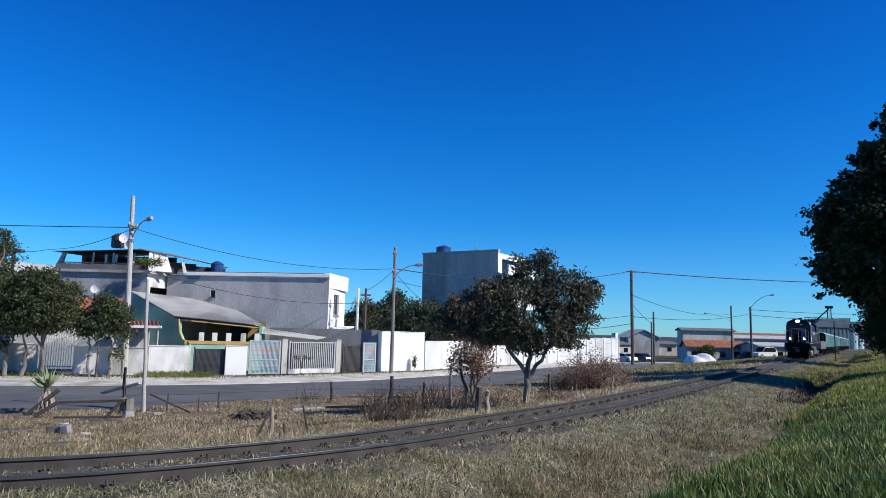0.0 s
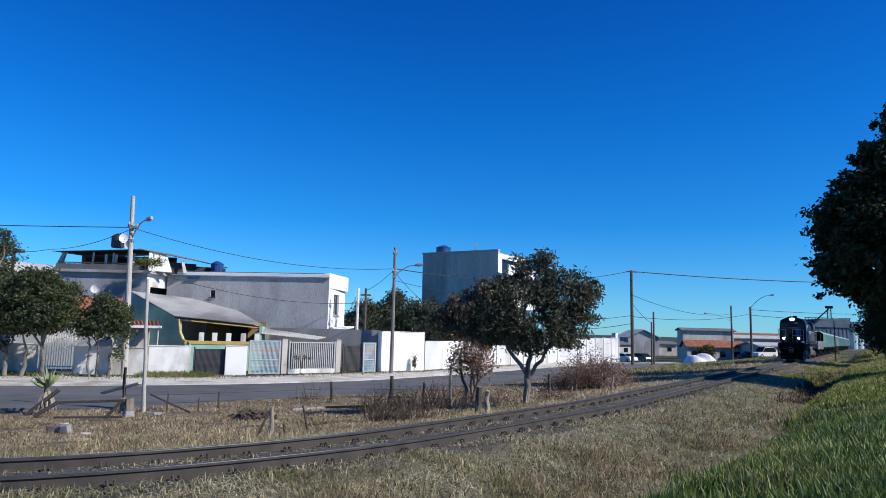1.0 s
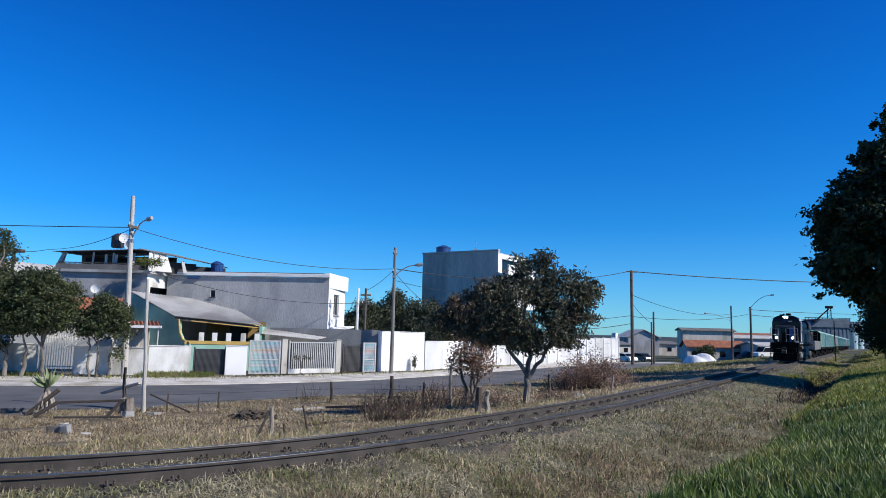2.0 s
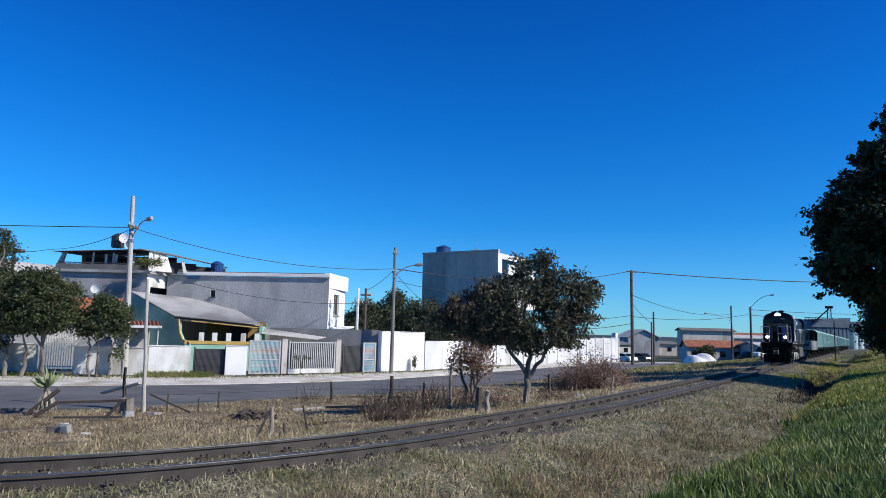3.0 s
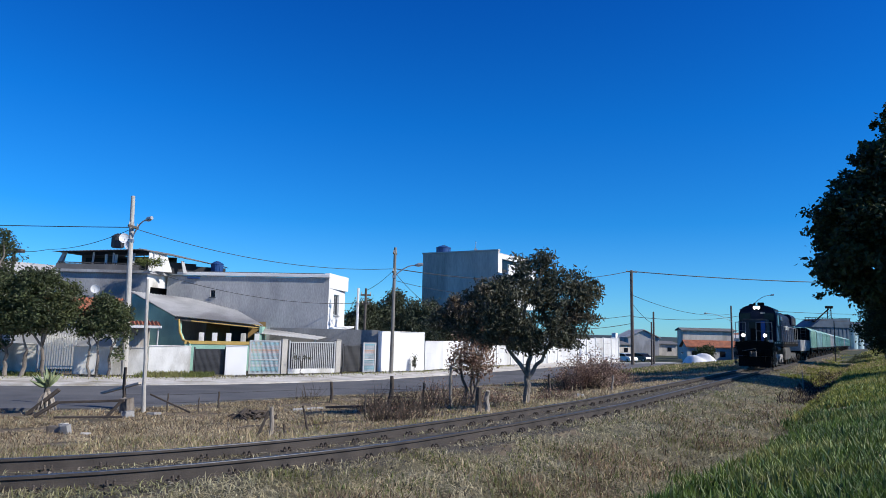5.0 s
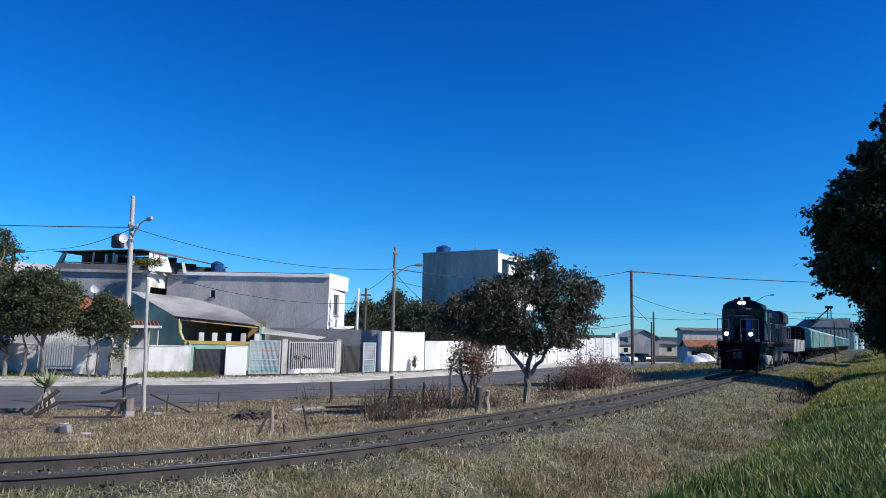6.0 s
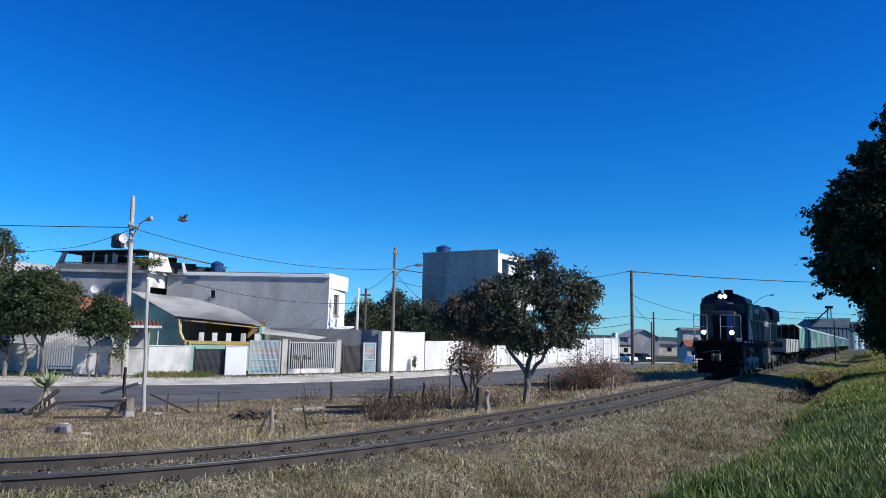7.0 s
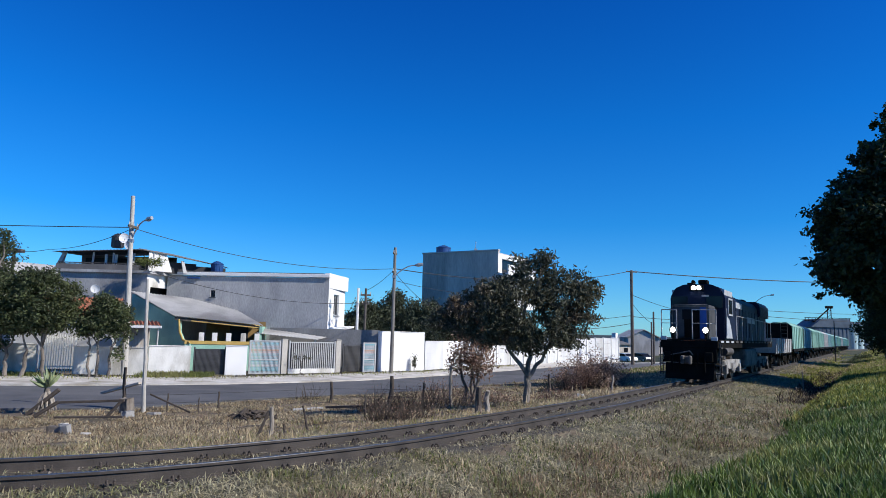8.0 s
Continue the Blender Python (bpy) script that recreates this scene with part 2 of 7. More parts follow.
M["rubber"] = mat("tyre_rubber", (0.015, 0.015, 0.015), (0.03, 0.03, 0.03), 5, 0.9, 0.1)
M["bird"] = mat("dark_feather", (0.02, 0.02, 0.022), (0.06, 0.055, 0.05), 20, 0.7, 0.0)
M["bird_pale"] = mat("pale_feather", (0.25, 0.24, 0.23), (0.4, 0.39, 0.37), 20, 0.7, 0.0)
M["hill"] = mat("distant_woodland", (0.022, 0.036, 0.04), (0.036, 0.052, 0.056), 0.02, 0.95, 0.0)
# mottled colours stand for the moire shimmer over fine gate slats
M["moire_blue"] = mat("moire_slat_colour", (0.16, 0.42, 0.50), (0.58, 0.45, 0.46), 7, 0.7, 0.0, fine=12, c3=(0.60, 0.34, 0.22), mid=0.5)
M["lamp_head"] = mat("lamp_head_grey", (0.3, 0.31, 0.32), (0.4, 0.4, 0.41), 4, 0.4, 0.0, 0.3)
M["dish"] = mat("white_dish_paint", (0.7, 0.7, 0.7), (0.8, 0.8, 0.8), 3, 0.5, 0.0)
glass = bpy.data.materials.new("dark_window_glass")
glass.use_nodes = True
gb = glass.node_tree.nodes["Principled BSDF"]
gb.inputs["Base Color"].default_value = (0.012, 0.014, 0.018, 1)
gb.inputs["Roughness"].default_value = 0.12
gb.inputs["Specular IOR Level"].default_value = 0.25
M["glass"] = glass


# ---- mesh helpers ----
def box(bm, c, s, m=None, bevel=0.0):
    """A box with centre c and size s into bm, turned by m."""
    v = bmesh.ops.create_cube(bm, size=1.0)["verts"]
    mm = Matrix.Translation(c) @ Matrix.Diagonal((*s, 1))
    bmesh.ops.transform(bm, matrix=(m @ mm) if m else mm, verts=v)
    if bevel:
        e = list({e for x in v for e in x.link_edges})
        bmesh.ops.bevel(bm, geom=e, offset=bevel, segments=2, affect="EDGES", profile=0.5)
    return bm


def tube(bm, a, b, r1, r2=None, seg=10, caps=True):
    """A round bar from a to b."""
    a, b = Vector(a), Vector(b)
    d = b - a
    q = d.to_track_quat("Z", "Y").to_matrix().to_4x4()
    v = bmesh.ops.create_cone(bm, cap_ends=caps, segments=seg, radius1=r1, radius2=r1 if r2 is None else r2, depth=d.length)["verts"]
    bmesh.ops.transform(bm, matrix=Matrix.Translation((a + b) / 2) @ q, verts=v)
    return bm


def prism(bm, pts, y0, y1, m=None):
    """Outline pts (x, z) drawn from y0 to y1."""
    a = [bm.verts.new((x, y0, z)) for x, z in pts]
    b = [bm.verts.new((x, y1, z)) for x, z in pts]
    fs = [bm.faces.new(a[::-1]), bm.faces.new(b)]
    n = len(pts)
    for i in range(n):
        fs.append(bm.faces.new((a[i], a[(i + 1) % n], b[(i + 1) % n], b[i])))
    if m:
        bmesh.ops.transform(bm, matrix=m, verts=a + b)
    bmesh.ops.recalc_face_normals(bm, faces=fs)
    return bm


def mesh_of(name, bm, material, smooth=False):
    me = bpy.data.meshes.new(name)
    bm.to_mesh(me)
    bm.free()
    me.materials.append(material)
    if smooth:
        me.polygons.foreach_set("use_smooth", [True] * len(me.polygons))
    return me


def thing(name, label, category, m=None, group="", kind=""):
    """An empty at a thing's base."""
    ob = new(name)
    ob.matrix_basis = m or Matrix()
    return tagged(ob, label, category, group, kind)


def part(name, bm, material, parent, label="", smooth=False):
    ob = new(name, mesh_of(name, bm, material, smooth))
    ob.parent = parent
    return tagged(ob, label)


def solo(name, bm, material, label, category, m=None, group="", kind="", smooth=False):
    ob = new(name, mesh_of(name, bm, material, smooth))
    if m:
        ob.matrix_basis = m
    return tagged(ob, label, category, group, kind)


def B():
    return bmesh.new()


def raw(name, verts, faces, material, smooth=False):
    me = bpy.data.meshes.new(name)
    me.from_pydata(verts, [], faces)
    me.materials.append(material)
    if smooth:
        me.polygons.foreach_set("use_smooth", [True] * len(me.polygons))
    return me


# ---- plan: the track's centre line and the lie of the land ----
HEAD = radians(32.0)
ALONG = Vector((math.sin(HEAD), math.cos(HEAD)))
START = Vector((5.54, 19.03))
CURVE = [(-16.0, 5.6), (-10.5, 6.0), (-7.0, 6.65), (-4.78, 7.30), (-3.02, 8.25), (-1.06, 9.95), (0.65, 12.05), (2.45, 14.45), (4.02, 16.62), (5.54, 19.03)]


def spline(pts, step):
    """Catmull-Rom through pts, resampled evenly."""
    p = [Vector(pts[0]) * 2 - Vector(pts[1])] + [Vector(q) for q in pts] + [Vector(pts[-1]) * 2 - Vector(pts[-2])]
    dense = []
    for i in range(1, len(p) - 2):
        for k in range(24):
            t = k / 24
            dense.append(0.5 * (2 * p[i] + (p[i + 1] - p[i - 1]) * t + (2 * p[i - 1] - 5 * p[i] + 4 * p[i + 1] - p[i + 2]) * t * t + (3 * p[i] - p[i - 1] - 3 * p[i + 1] + p[i + 2]) * t ** 3))
    dense.append(p[-2])
    out, left = [dense[0]], step
    for a, b in zip(dense, dense[1:]):
        d = (b - a).length
        while left <= d:
            a = a + (b - a) * (left / d)
            out.append(a)
            d -= left
            left = step
        left -= d
    return out


TRACK = spline(CURVE, 0.25)
TRACK += [TRACK[-1] + ALONG * 0.5 * i for i in range(1, 60)]
TRACK += [TRACK[-1] + ALONG * 5.0 * i for i in range(1, 50)]
TR = np.array([tuple(p) for p in TRACK])
KNOT = np.array([tuple(p) for p in spline(CURVE, 0.6)] + [tuple(START + ALONG * 400)])


def aside(x, y):
    """Signed distance from the track's centre line, positive on the camera's side."""
    q = np.stack([np.asarray(x, float).ravel(), np.asarray(y, float).ravel()], 1)
    a, b = KNOT[:-1], KNOT[1:]
    ab = b - a
    best = np.full(len(q), 1e9)
    sign = np.ones(len(q))
    for i in range(len(a)):
        t = np.clip(((q - a[i]) @ ab[i]) / (ab[i] @ ab[i]), 0, 1)
        v = q - (a[i] + t[:, None] * ab[i])
        d = np.hypot(v[:, 0], v[:, 1])
        near = d < best
        best[near] = d[near]
        cr = v[:, 0] * ab[i][1] - v[:, 1] * ab[i][0]
        sign[near] = np.where(cr[near] >= 0, 1, -1)
    return best * sign


STREET = -1.05
PROFILE_D = [-1e4, -14, -9.5, -6.0, -3.2, -1.75, -1.2, 1.2, 1.75, 3.0, 3.9, 4.4, 5.2, 6.5, 9.0, 13.0, 1e4]
PROFILE_Z = [-1.12, -1.12, -1.02, -0.72, -0.42, -0.24, -0.17, -0.17, -0.24, -0.42, -0.48, -0.14, 0.04, 0.28, 0.62, 1.0, 1.0]


def bumps(x, y):
    return 0.05 * np.sin(x * 0.9 + 1.3 * np.sin(y * 0.53)) * np.sin(y * 0.71 + x * 0.21) + 0.03 * np.sin(x * 2.3 + y * 1.1) * np.sin(y * 2.9 - x * 0.7)


def land(x, y):
    """Height of the ground."""
    x, y = np.asarray(x, float), np.asarray(y, float)
    d = aside(x, y)
    z = np.interp(d, PROFILE_D, PROFILE_Z)
    fall = np.clip((y.ravel() - 66) / 50, 0, 1) * np.clip((-d - 8) / 10, 0, 1)
    wild = np.clip((np.abs(d) - 1.4) / 1.0, 0, 1) * np.clip((d + 11) / 2, 0.0, 1)
    ditch = np.exp(-((d - 3.35 + 0.15 * np.sin(y.ravel() * 0.6)) / 0.32) ** 2) * np.clip((y.ravel() - 22) / 3, 0, 1) * np.clip((48 - y.ravel()) / 6, 0, 1)
    return z - 1.3 * fall - 0.30 * ditch + wild * bumps(x.ravel(), y.ravel())


def z_at(x, y):
    return float(land([x], [y])[0])


def steps(lo, hi, fine, out_lo, out_hi):
    s = list(np.arange(lo, hi + 1e-6, fine))
    a, g = lo, fine
    while a > out_lo:
        g *= 1.25
        a -= g
        s.insert(0, a)
    a, g = hi, fine
    while a < out_hi:
        g *= 1.25
        a += g
        s.append(a)
    return np.array(s)


def build_ground():
    xs, ys = steps(-20, 28, 0.3, -2500, 3000), steps(1, 60, 0.3, -600, 4000)
    gx, gy = np.meshgrid(xs, ys)
    z = land(gx, gy)
    v = np.stack([gx.ravel(), gy.ravel(), z], 1).tolist()
    w = len(xs)
    f = [(j * w + i, j * w + i + 1, (j + 1) * w + i + 1, (j + 1) * w + i) for j in range(len(ys) - 1) for i in range(w - 1)]
    me = raw("ground", v, f, M["soil"], True)
    for k in ("turf", "dead_turf", "straw_turf"):
        me.materials.append(M[k])
    q = np.array([[(v[a][i] + v[c][i]) / 2 for i in (0, 1)] for a, b, c, d in f])
    d = aside(q[:, 0], q[:, 1]) + 0.5 * np.sin(q[:, 0] * 1.7 + q[:, 1] * 0.6) * np.sin(q[:, 1] * 1.1)
    kind = np.where(d > 4.3, 1, np.where(d > 1.0, 2, np.where(d > -11, 3, np.where(q[:, 1] > 56, 1, 0))))
    kind = np.where((np.abs(d) < 14) & (q[:, 1] > 48) & (d < -4), 1, kind)
    me.polygons.foreach_set("material_index", kind.astype(int).tolist())
    return tagged(new("ground", me), "dry grassy ground sloping from a low bank to the street", "ground", kind="structure")


build_ground()


def ribbon(name, left, right, z0, thick, material, label, category):
    """A strip with thickness between two lines of plan points."""
    l, r = spline(left, 1.0), spline(right, 1.0)
    n = 60
    l = [l[round(i * (len(l) - 1) / n)] for i in range(n + 1)]
    r = [r[round(i * (len(r) - 1) / n)] for i in range(n + 1)]
    v, f = [], []
    for a, b in zip(l, r):
        fa = -1.3 * min(1, max(0, (a.y - 66) / 50))
        v += [(a.x, a.y, z0 + fa), (b.x, b.y, z0 + fa), (b.x, b.y, z0 - thick + fa), (a.x, a.y, z0 - thick + fa)]
    for i in range(n):
        for k in range(4):
            f.append((4 * i + k, 4 * i + (k + 1) % 4, 4 * i + 4 + (k + 1) % 4, 4 * i + 4 + k))
    ob = new(name, raw(name, v, f, material))
    bm = B()
    bm.from_mesh(ob.data)
    bmesh.ops.recalc_face_normals(bm, faces=bm.faces)
    bm.to_mesh(ob.data)
    bm.free()
    return tagged(ob, label, category, kind="structure")


ROAD_NEAR = [(-60, 17), (-30, 18.8), (-13.2, 21.0), (-10.2, 21.8), (-6.9, 25.7), (-3.2, 28.9), (0.4, 32.4), (6.6, 42.2), (20, 64), (45, 104)]
ROAD_FAR = [(-60, 26.2), (-30, 27.4), (-18.1, 28.5), (-14.0, 29.9), (-9.9, 31.9), (-5.2, 35.5), (-2.4, 38.8), (2.7, 46.6), (15, 67), (38, 106)]
WALL_LINE = [(-60, 33), (-30, 33.4), (-21.0, 34.2), (-14.9, 35.4), (-10.5, 37.1), (-6.2, 41.5), (-3.9, 43.8), (-1.1, 46.4), (3.2, 54.7), (20.8, 80.1), (36, 108)]
ribbon("road", ROAD_NEAR, ROAD_FAR, STREET, 0.3, M["asphalt"], "grey worn asphalt street curving past the houses", "road")
ribbon("pavement", ROAD_FAR, WALL_LINE, STREET + 0.06, 0.35, M["gravel"], "pale dusty gravel pavement along the walls", "pavement")


def sweep(name, line, profile, material, parent=None, smooth=False):
    """The profile (across, up) carried along plan points."""
    v, f = [], []
    n = len(profile)
    for i, p in enumerate(line):
        a, b = line[max(0, i - 1)], line[min(len(line) - 1, i + 1)]
        t = (Vector(b) - Vector(a)).normalized()
        for u, z in profile:
            v.append((p[0] + t.y * u, p[1] - t.x * u, z))
    for i in range(len(line) - 1):
        for k in range(n):
            k2 = (k + 1) % n
            f.append((i * n + k, i * n + k2, i * n + n + k2, i * n + n + k))
    f += [tuple(range(n))[::-1], tuple(range((len(line) - 1) * n, len(line) * n))]
    ob = new(name, raw(name, v, f, material, smooth))
    if parent:
        ob.parent = parent
    return ob


def build_track():
    tr = thing("railway_track", "single narrow-gauge track with rusty rails on timber sleepers", "railway track", kind="structure")
    cut = [p for i, p in enumerate(TRACK) if i % 2 == 0 or i > 200]
    sweep("track_bed", cut, [(-1.25, -0.34), (-1.05, -0.165), (-0.62, -0.148), (-0.45, -0.148), (-0.2, -0.138), (0.2, -0.138), (0.45, -0.148), (0.62, -0.148), (1.05, -0.165), (1.25, -0.34)], M["ballast"], tr)
    for side in (-1, 1):
        u = side * 0.533
        rail = sweep("rail", cut, [(u - 0.065, -0.165), (u - 0.065, -0.150), (u - 0.010, -0.130), (u - 0.009, -0.04), (u - 0.032, -0.03), (u - 0.032, -0.003),
                                   (u + 0.032, -0.003), (u + 0.032, -0.03), (u + 0.009, -0.04), (u + 0.010, -0.130), (u + 0.065, -0.150), (u + 0.065, -0.165)], M["rail_side"], tr)
        sweep("rail_head", cut, [(u - 0.031, -0.012), (u - 0.026, 0.0), (u + 0.026, 0.0), (u + 0.031, -0.012)], M["rail_top"], rail)
    bm = B()
    box(bm, (0, 0, 0), (1.9, 0.22, 0.14), bevel=0.012)
    me = mesh_of("sleeper", bm, M["sleeper"])
    clip = B()
    box(clip, (0, 0, 0.0), (0.17, 0.12, 0.03), bevel=0.006)
    ring = [(0.02 + 0.034 * math.cos(k * 0.75), 0.0, 0.034 + 0.034 * math.sin(k * 0.75)) for k in range(-1, 6)]
    for y in (-0.035, 0.035):
        for p, q in zip(ring, ring[1:]):
            tube(clip, (p[0], y, p[2]), (q[0], y, q[2]), 0.012, seg=5)
    tube(clip, (ring[-1][0], -0.045, ring[-1][2]), (ring[-1][0], 0.045, ring[-1][2]), 0.014, seg=6)
    cme = mesh_of("rail_clip", clip, M["wood_dark"])
    even = spline([tuple(TRACK[0])] + CURVE[1:], 0.6)
    even += [even[-1] + ALONG * 0.6 * i for i in range(1, 70)]
    rnd = random.Random(4)
    for i, p in enumerate(even):
        a, b = even[max(0, i - 1)], even[min(len(even) - 1, i + 1)]
        t = (b - a).normalized()
        ang = math.degrees(math.atan2(t.y, t.x)) - 90
        s = new("sleeper", me)
        s.matrix_basis = pose(p.x, p.y, -0.231 + rnd.uniform(-0.012, 0.006), 0, 0, ang + rnd.uniform(-2, 2))
        s.parent = tr
        if i < 85:
            for u, turn in ((-0.62, 180), (-0.445, 0), (0.445, 180), (0.62, 0)):
                c = new("rail_clip", cme)
                c.matrix_basis = pose(u, 0, 0.082, 0, 0, turn)
                c.parent = s
    return tr


build_track()


# ---- the train ----
def wheelset(parent, x, r=0.46, track=0.53):
    bm = B()
    for s in (-1, 1):
        tube(bm, (0, s * (track - 0.06), 0), (0, s * (track + 0.06), 0), r, seg=24)
        tube(bm, (0, s * (track - 0.09), 0), (0, s * (track - 0.06), 0), r + 0.03, seg=24)
    tube(bm, (0, -0.75, 0), (0, 0.75, 0), 0.07, seg=10)
    for s in (-1, 1):
        for k in range(5):
            a = k * 2 * math.pi / 5
            box(bm, (0.24 * math.cos(a), s * (track + 0.065), 0.24 * math.sin(a)), (0.12, 0.02, 0.12))
    w = part("wheelset", bm, M["wheel"], parent)
    w.location = (x, 0, r)
    return w


def bogie_frame(bm, x0, half, y, z, spring=True):
    for s in (-1, 1):
        prism(bm, [(x0 - half, z + 0.02), (x0 - half, z + 0.18), (x0 - half * 0.35, z + 0.22), (x0 + half * 0.35, z + 0.22), (x0 + half, z + 0.18), (x0 + half, z + 0.02), (x0 + half * 0.4, z - 0.12), (x0 - half * 0.4, z - 0.12)], s * y - 0.06, s * y + 0.06)
        if spring:
            for k in (-0.25, 0.0, 0.25):
                tube(bm, (x0 + k, s * (y + 0.04), z - 0.2), (x0 + k, s * (y + 0.04), z + 0.1), 0.08, seg=10)
    box(bm, (x0, 0, z + 0.1), (0.5, 2 * y, 0.22))


LOCO_X0, LOCO_X1 = 1.55, -14.2
HALF = 0.98


def build_loco():
    L = thing("locomotive", "navy blue diesel locomotive with white cab panels and lit lamps", "locomotive")
    bm = B()
    box(bm, ((LOCO_X0 + LOCO_X1) / 2, 0, 1.36), (LOCO_X0 - LOCO_X1, 2 * HALF, 0.26), bevel=0.03)
    part("underframe", bm, M["loco_black"], L)
    bm = B()
    box(bm, ((LOCO_X0 + LOCO_X1) / 2, 0, 1.515), (LOCO_X0 - LOCO_X1, 2 * HALF + 0.06, 0.045), bevel=0.01)
    part("walkway", bm, M["loco_black"], L, "dark walkway plate")
    for k in range(14):
        bm = B()
        box(bm, (LOCO_X0 - 0.6 - k * 1.08, HALF + 0.035, 1.47), (0.62, 0.012, 0.07))
        part("sill_stripe", bm, M["loco_white"] if k < 3 else M["loco_grey"], L)
    # cab
    sec = [(-HALF, 1.54), (HALF, 1.54), (HALF, 3.12), (0.80, 3.46), (0.48, 3.60), (-0.48, 3.60), (-0.80, 3.46), (-HALF, 3.12)]
    bm = B()
    prism(bm, sec, 0, 2.3)
    bmesh.ops.transform(bm, matrix=Matrix(((0, -1, 0, 0), (1, 0, 0, 0), (0, 0, 1, 0), (0, 0, 0, 1))), verts=bm.verts)
    bmesh.ops.bevel(bm, geom=bm.edges[:], offset=0.035, segments=2, affect="EDGES")
    cab = part("cab", bm, M["loco_blue"], L)
    for s in (-1, 1):
        bm = B()
        box(bm, (0.012, s * 0.62, 2.92), (0.03, 0.56, 0.46), bevel=0.01)
        part("windscreen", bm, M["glass"], cab)
        bm = B()
        box(bm, (-1.0, s * (HALF + 0.008), 2.78), (0.75, 0.03, 0.52), bevel=0.01)
        w = part("side_window", bm, M["glass"], cab)
        bm = B()
        box(bm, (-0.55, s * (HALF + 0.02), 2.78), (0.06, 0.03, 0.62))
        box(bm, (-1.45, s * (HALF + 0.02), 2.78), (0.06, 0.03, 0.62))
        box(bm, (-1.0, s * (HALF + 0.02), 3.08), (0.96, 0.03, 0.06))
        box(bm, (-1.0, s * (HALF + 0.02), 2.48), (0.96, 0.03, 0.06))
        part("window_frame", bm, M["loco_white"], w)
        bm = B()
        prism(bm, [(-0.06, 1.60), (-0.06, 2.42), (-0.25, 2.42), (-0.75, 2.30), (-1.15, 1.95), (-1.35, 1.60)], s * (HALF + 0.004), s * (HALF + 0.018))
        part("side_panel", bm, M["loco_white"], cab, "white swoosh panel on the cab side")
        # added pale strip paints the sunlight on the roof chamfer
        bm = B()
        prism(bm, [(-0.15, 3.14), (-0.15, 3.40), (-1.9, 3.40), (-1.9, 3.14)], s * 0.86, s * 0.94, pose(0, 0, 0))
        part("lit_chamfer", bm, M["loco_white"], cab, "pale panel standing for the sunlit chamfer under the cab roof")
        for x in (-0.08, -2.2):
            bm = B()
            tube(bm, (x, s * (HALF + 0.03), 1.7), (x, s * (HALF + 0.03), 2.7), 0.014, seg=6)
            part("grab_rail", bm, M["rail_yellow"], cab)
    bm = B()
    box(bm, (0.05, 0, 3.46), (0.10, 0.52, 0.20), bevel=0.03)
    hh = part("headlamp_box", bm, M["loco_black"], cab)
    for s in (-1, 1):
        bm = B()
        tube(bm, (0.09, s * 0.095, 3.46), (0.13, s * 0.095, 3.46), 0.08, seg=16)
        part("headlamp", bm, M["lamp_glow"], hh, "lit round headlamp")
    bm = B()
    box(bm, (-0.35, 0.18, 3.70), (0.34, 0.34, 0.16), bevel=0.04)
    box(bm, (-0.8, -0.35, 3.66), (0.5, 0.25, 0.10), bevel=0.03)
    tube(bm, (-0.15, -0.1, 3.68), (0.15, -0.1, 3.68), 0.04, 0.07, seg=10)
    part("horn", bm, M["loco_black"], cab)
    # low nose with its door
    bm = B()
    box(bm, (0.62, 0, 2.16), (1.24, 1.30, 1.24), bevel=0.09)
    nose = part("nose", bm, M["nose_grey"], L, "dull grey nose")
    bm = B()
    box(bm, (1.25, 0.05, 2.10), (0.03, 0.52, 1.02), bevel=0.01)
    part("nose_door", bm, M["loco_black"], nose)
    bm = B()
    box(bm, (1.252, 0.45, 2.12), (0.025, 0.22, 1.10))
    part("nose_stripe", bm, M["loco_bright"], nose, "bright blue stripe on the nose")
    bm = B()
    for y in (-0.62, 0.62):
        box(bm, (1.255, y, 2.16), (0.03, 0.05, 1.2))
    box(bm, (1.255, 0, 2.74), (0.03, 1.28, 0.05))
    part("nose_frame", bm, M["loco_grey"], nose)
    bm = B()
    box(bm, (1.262, -0.10, 2.42), (0.02, 0.34, 0.36), bevel=0.008)
    part("door_window", bm, M["glass"], nose)
    bm = B()
    box(bm, (0.018, 0.30, 3.16), (0.02, 0.26, 0.07))
    part("number_board", bm, M["rail_yellow"], cab, "small pale plate under the headlamp")
    # lamps by the handrail
    for s in (-1, 1):
        bm = B()
        tube(bm, (1.36, s * 0.56, 1.86), (1.47, s * 0.56, 1.86), 0.12, 0.13, seg=16)
        box(bm, (1.42, s * 0.56, 1.66), (0.06, 0.10, 0.28))
        d = part("ditch_lamp", bm, M["loco_black"], L)
        bm = B()
        tube(bm, (1.472, s * 0.56, 1.86), (1.50, s * 0.56, 1.86), 0.088, seg=16)
        part("lamp_lens", bm, M["lamp_glow"], d, "lit lamp lens")
    # handrails
    bm = B()
    for y in (-0.95, -0.42, 0.12, 0.92):
        tube(bm, (1.5, y, 1.5), (1.5, y, 2.58), 0.018, seg=6)
    tube(bm, (1.5, -0.95, 2.58), (1.5, -0.42, 2.58), 0.018, seg=6)
    tube(bm, (1.5, 0.12, 2.58), (1.5, 0.92, 2.58), 0.018, seg=6)
    tube(bm, (1.5, -0.95, 2.1), (1.5, -0.42, 2.1), 0.012, seg=6)
    tube(bm, (1.5, 0.12, 2.1), (1.5, 0.92, 2.1), 0.012, seg=6)
    part("front_handrail", bm, M["rail_yellow"], L)
    for s in (-1, 1):
        bm = B()
        for k in range(9):
            x = -2.6 - k * 1.4
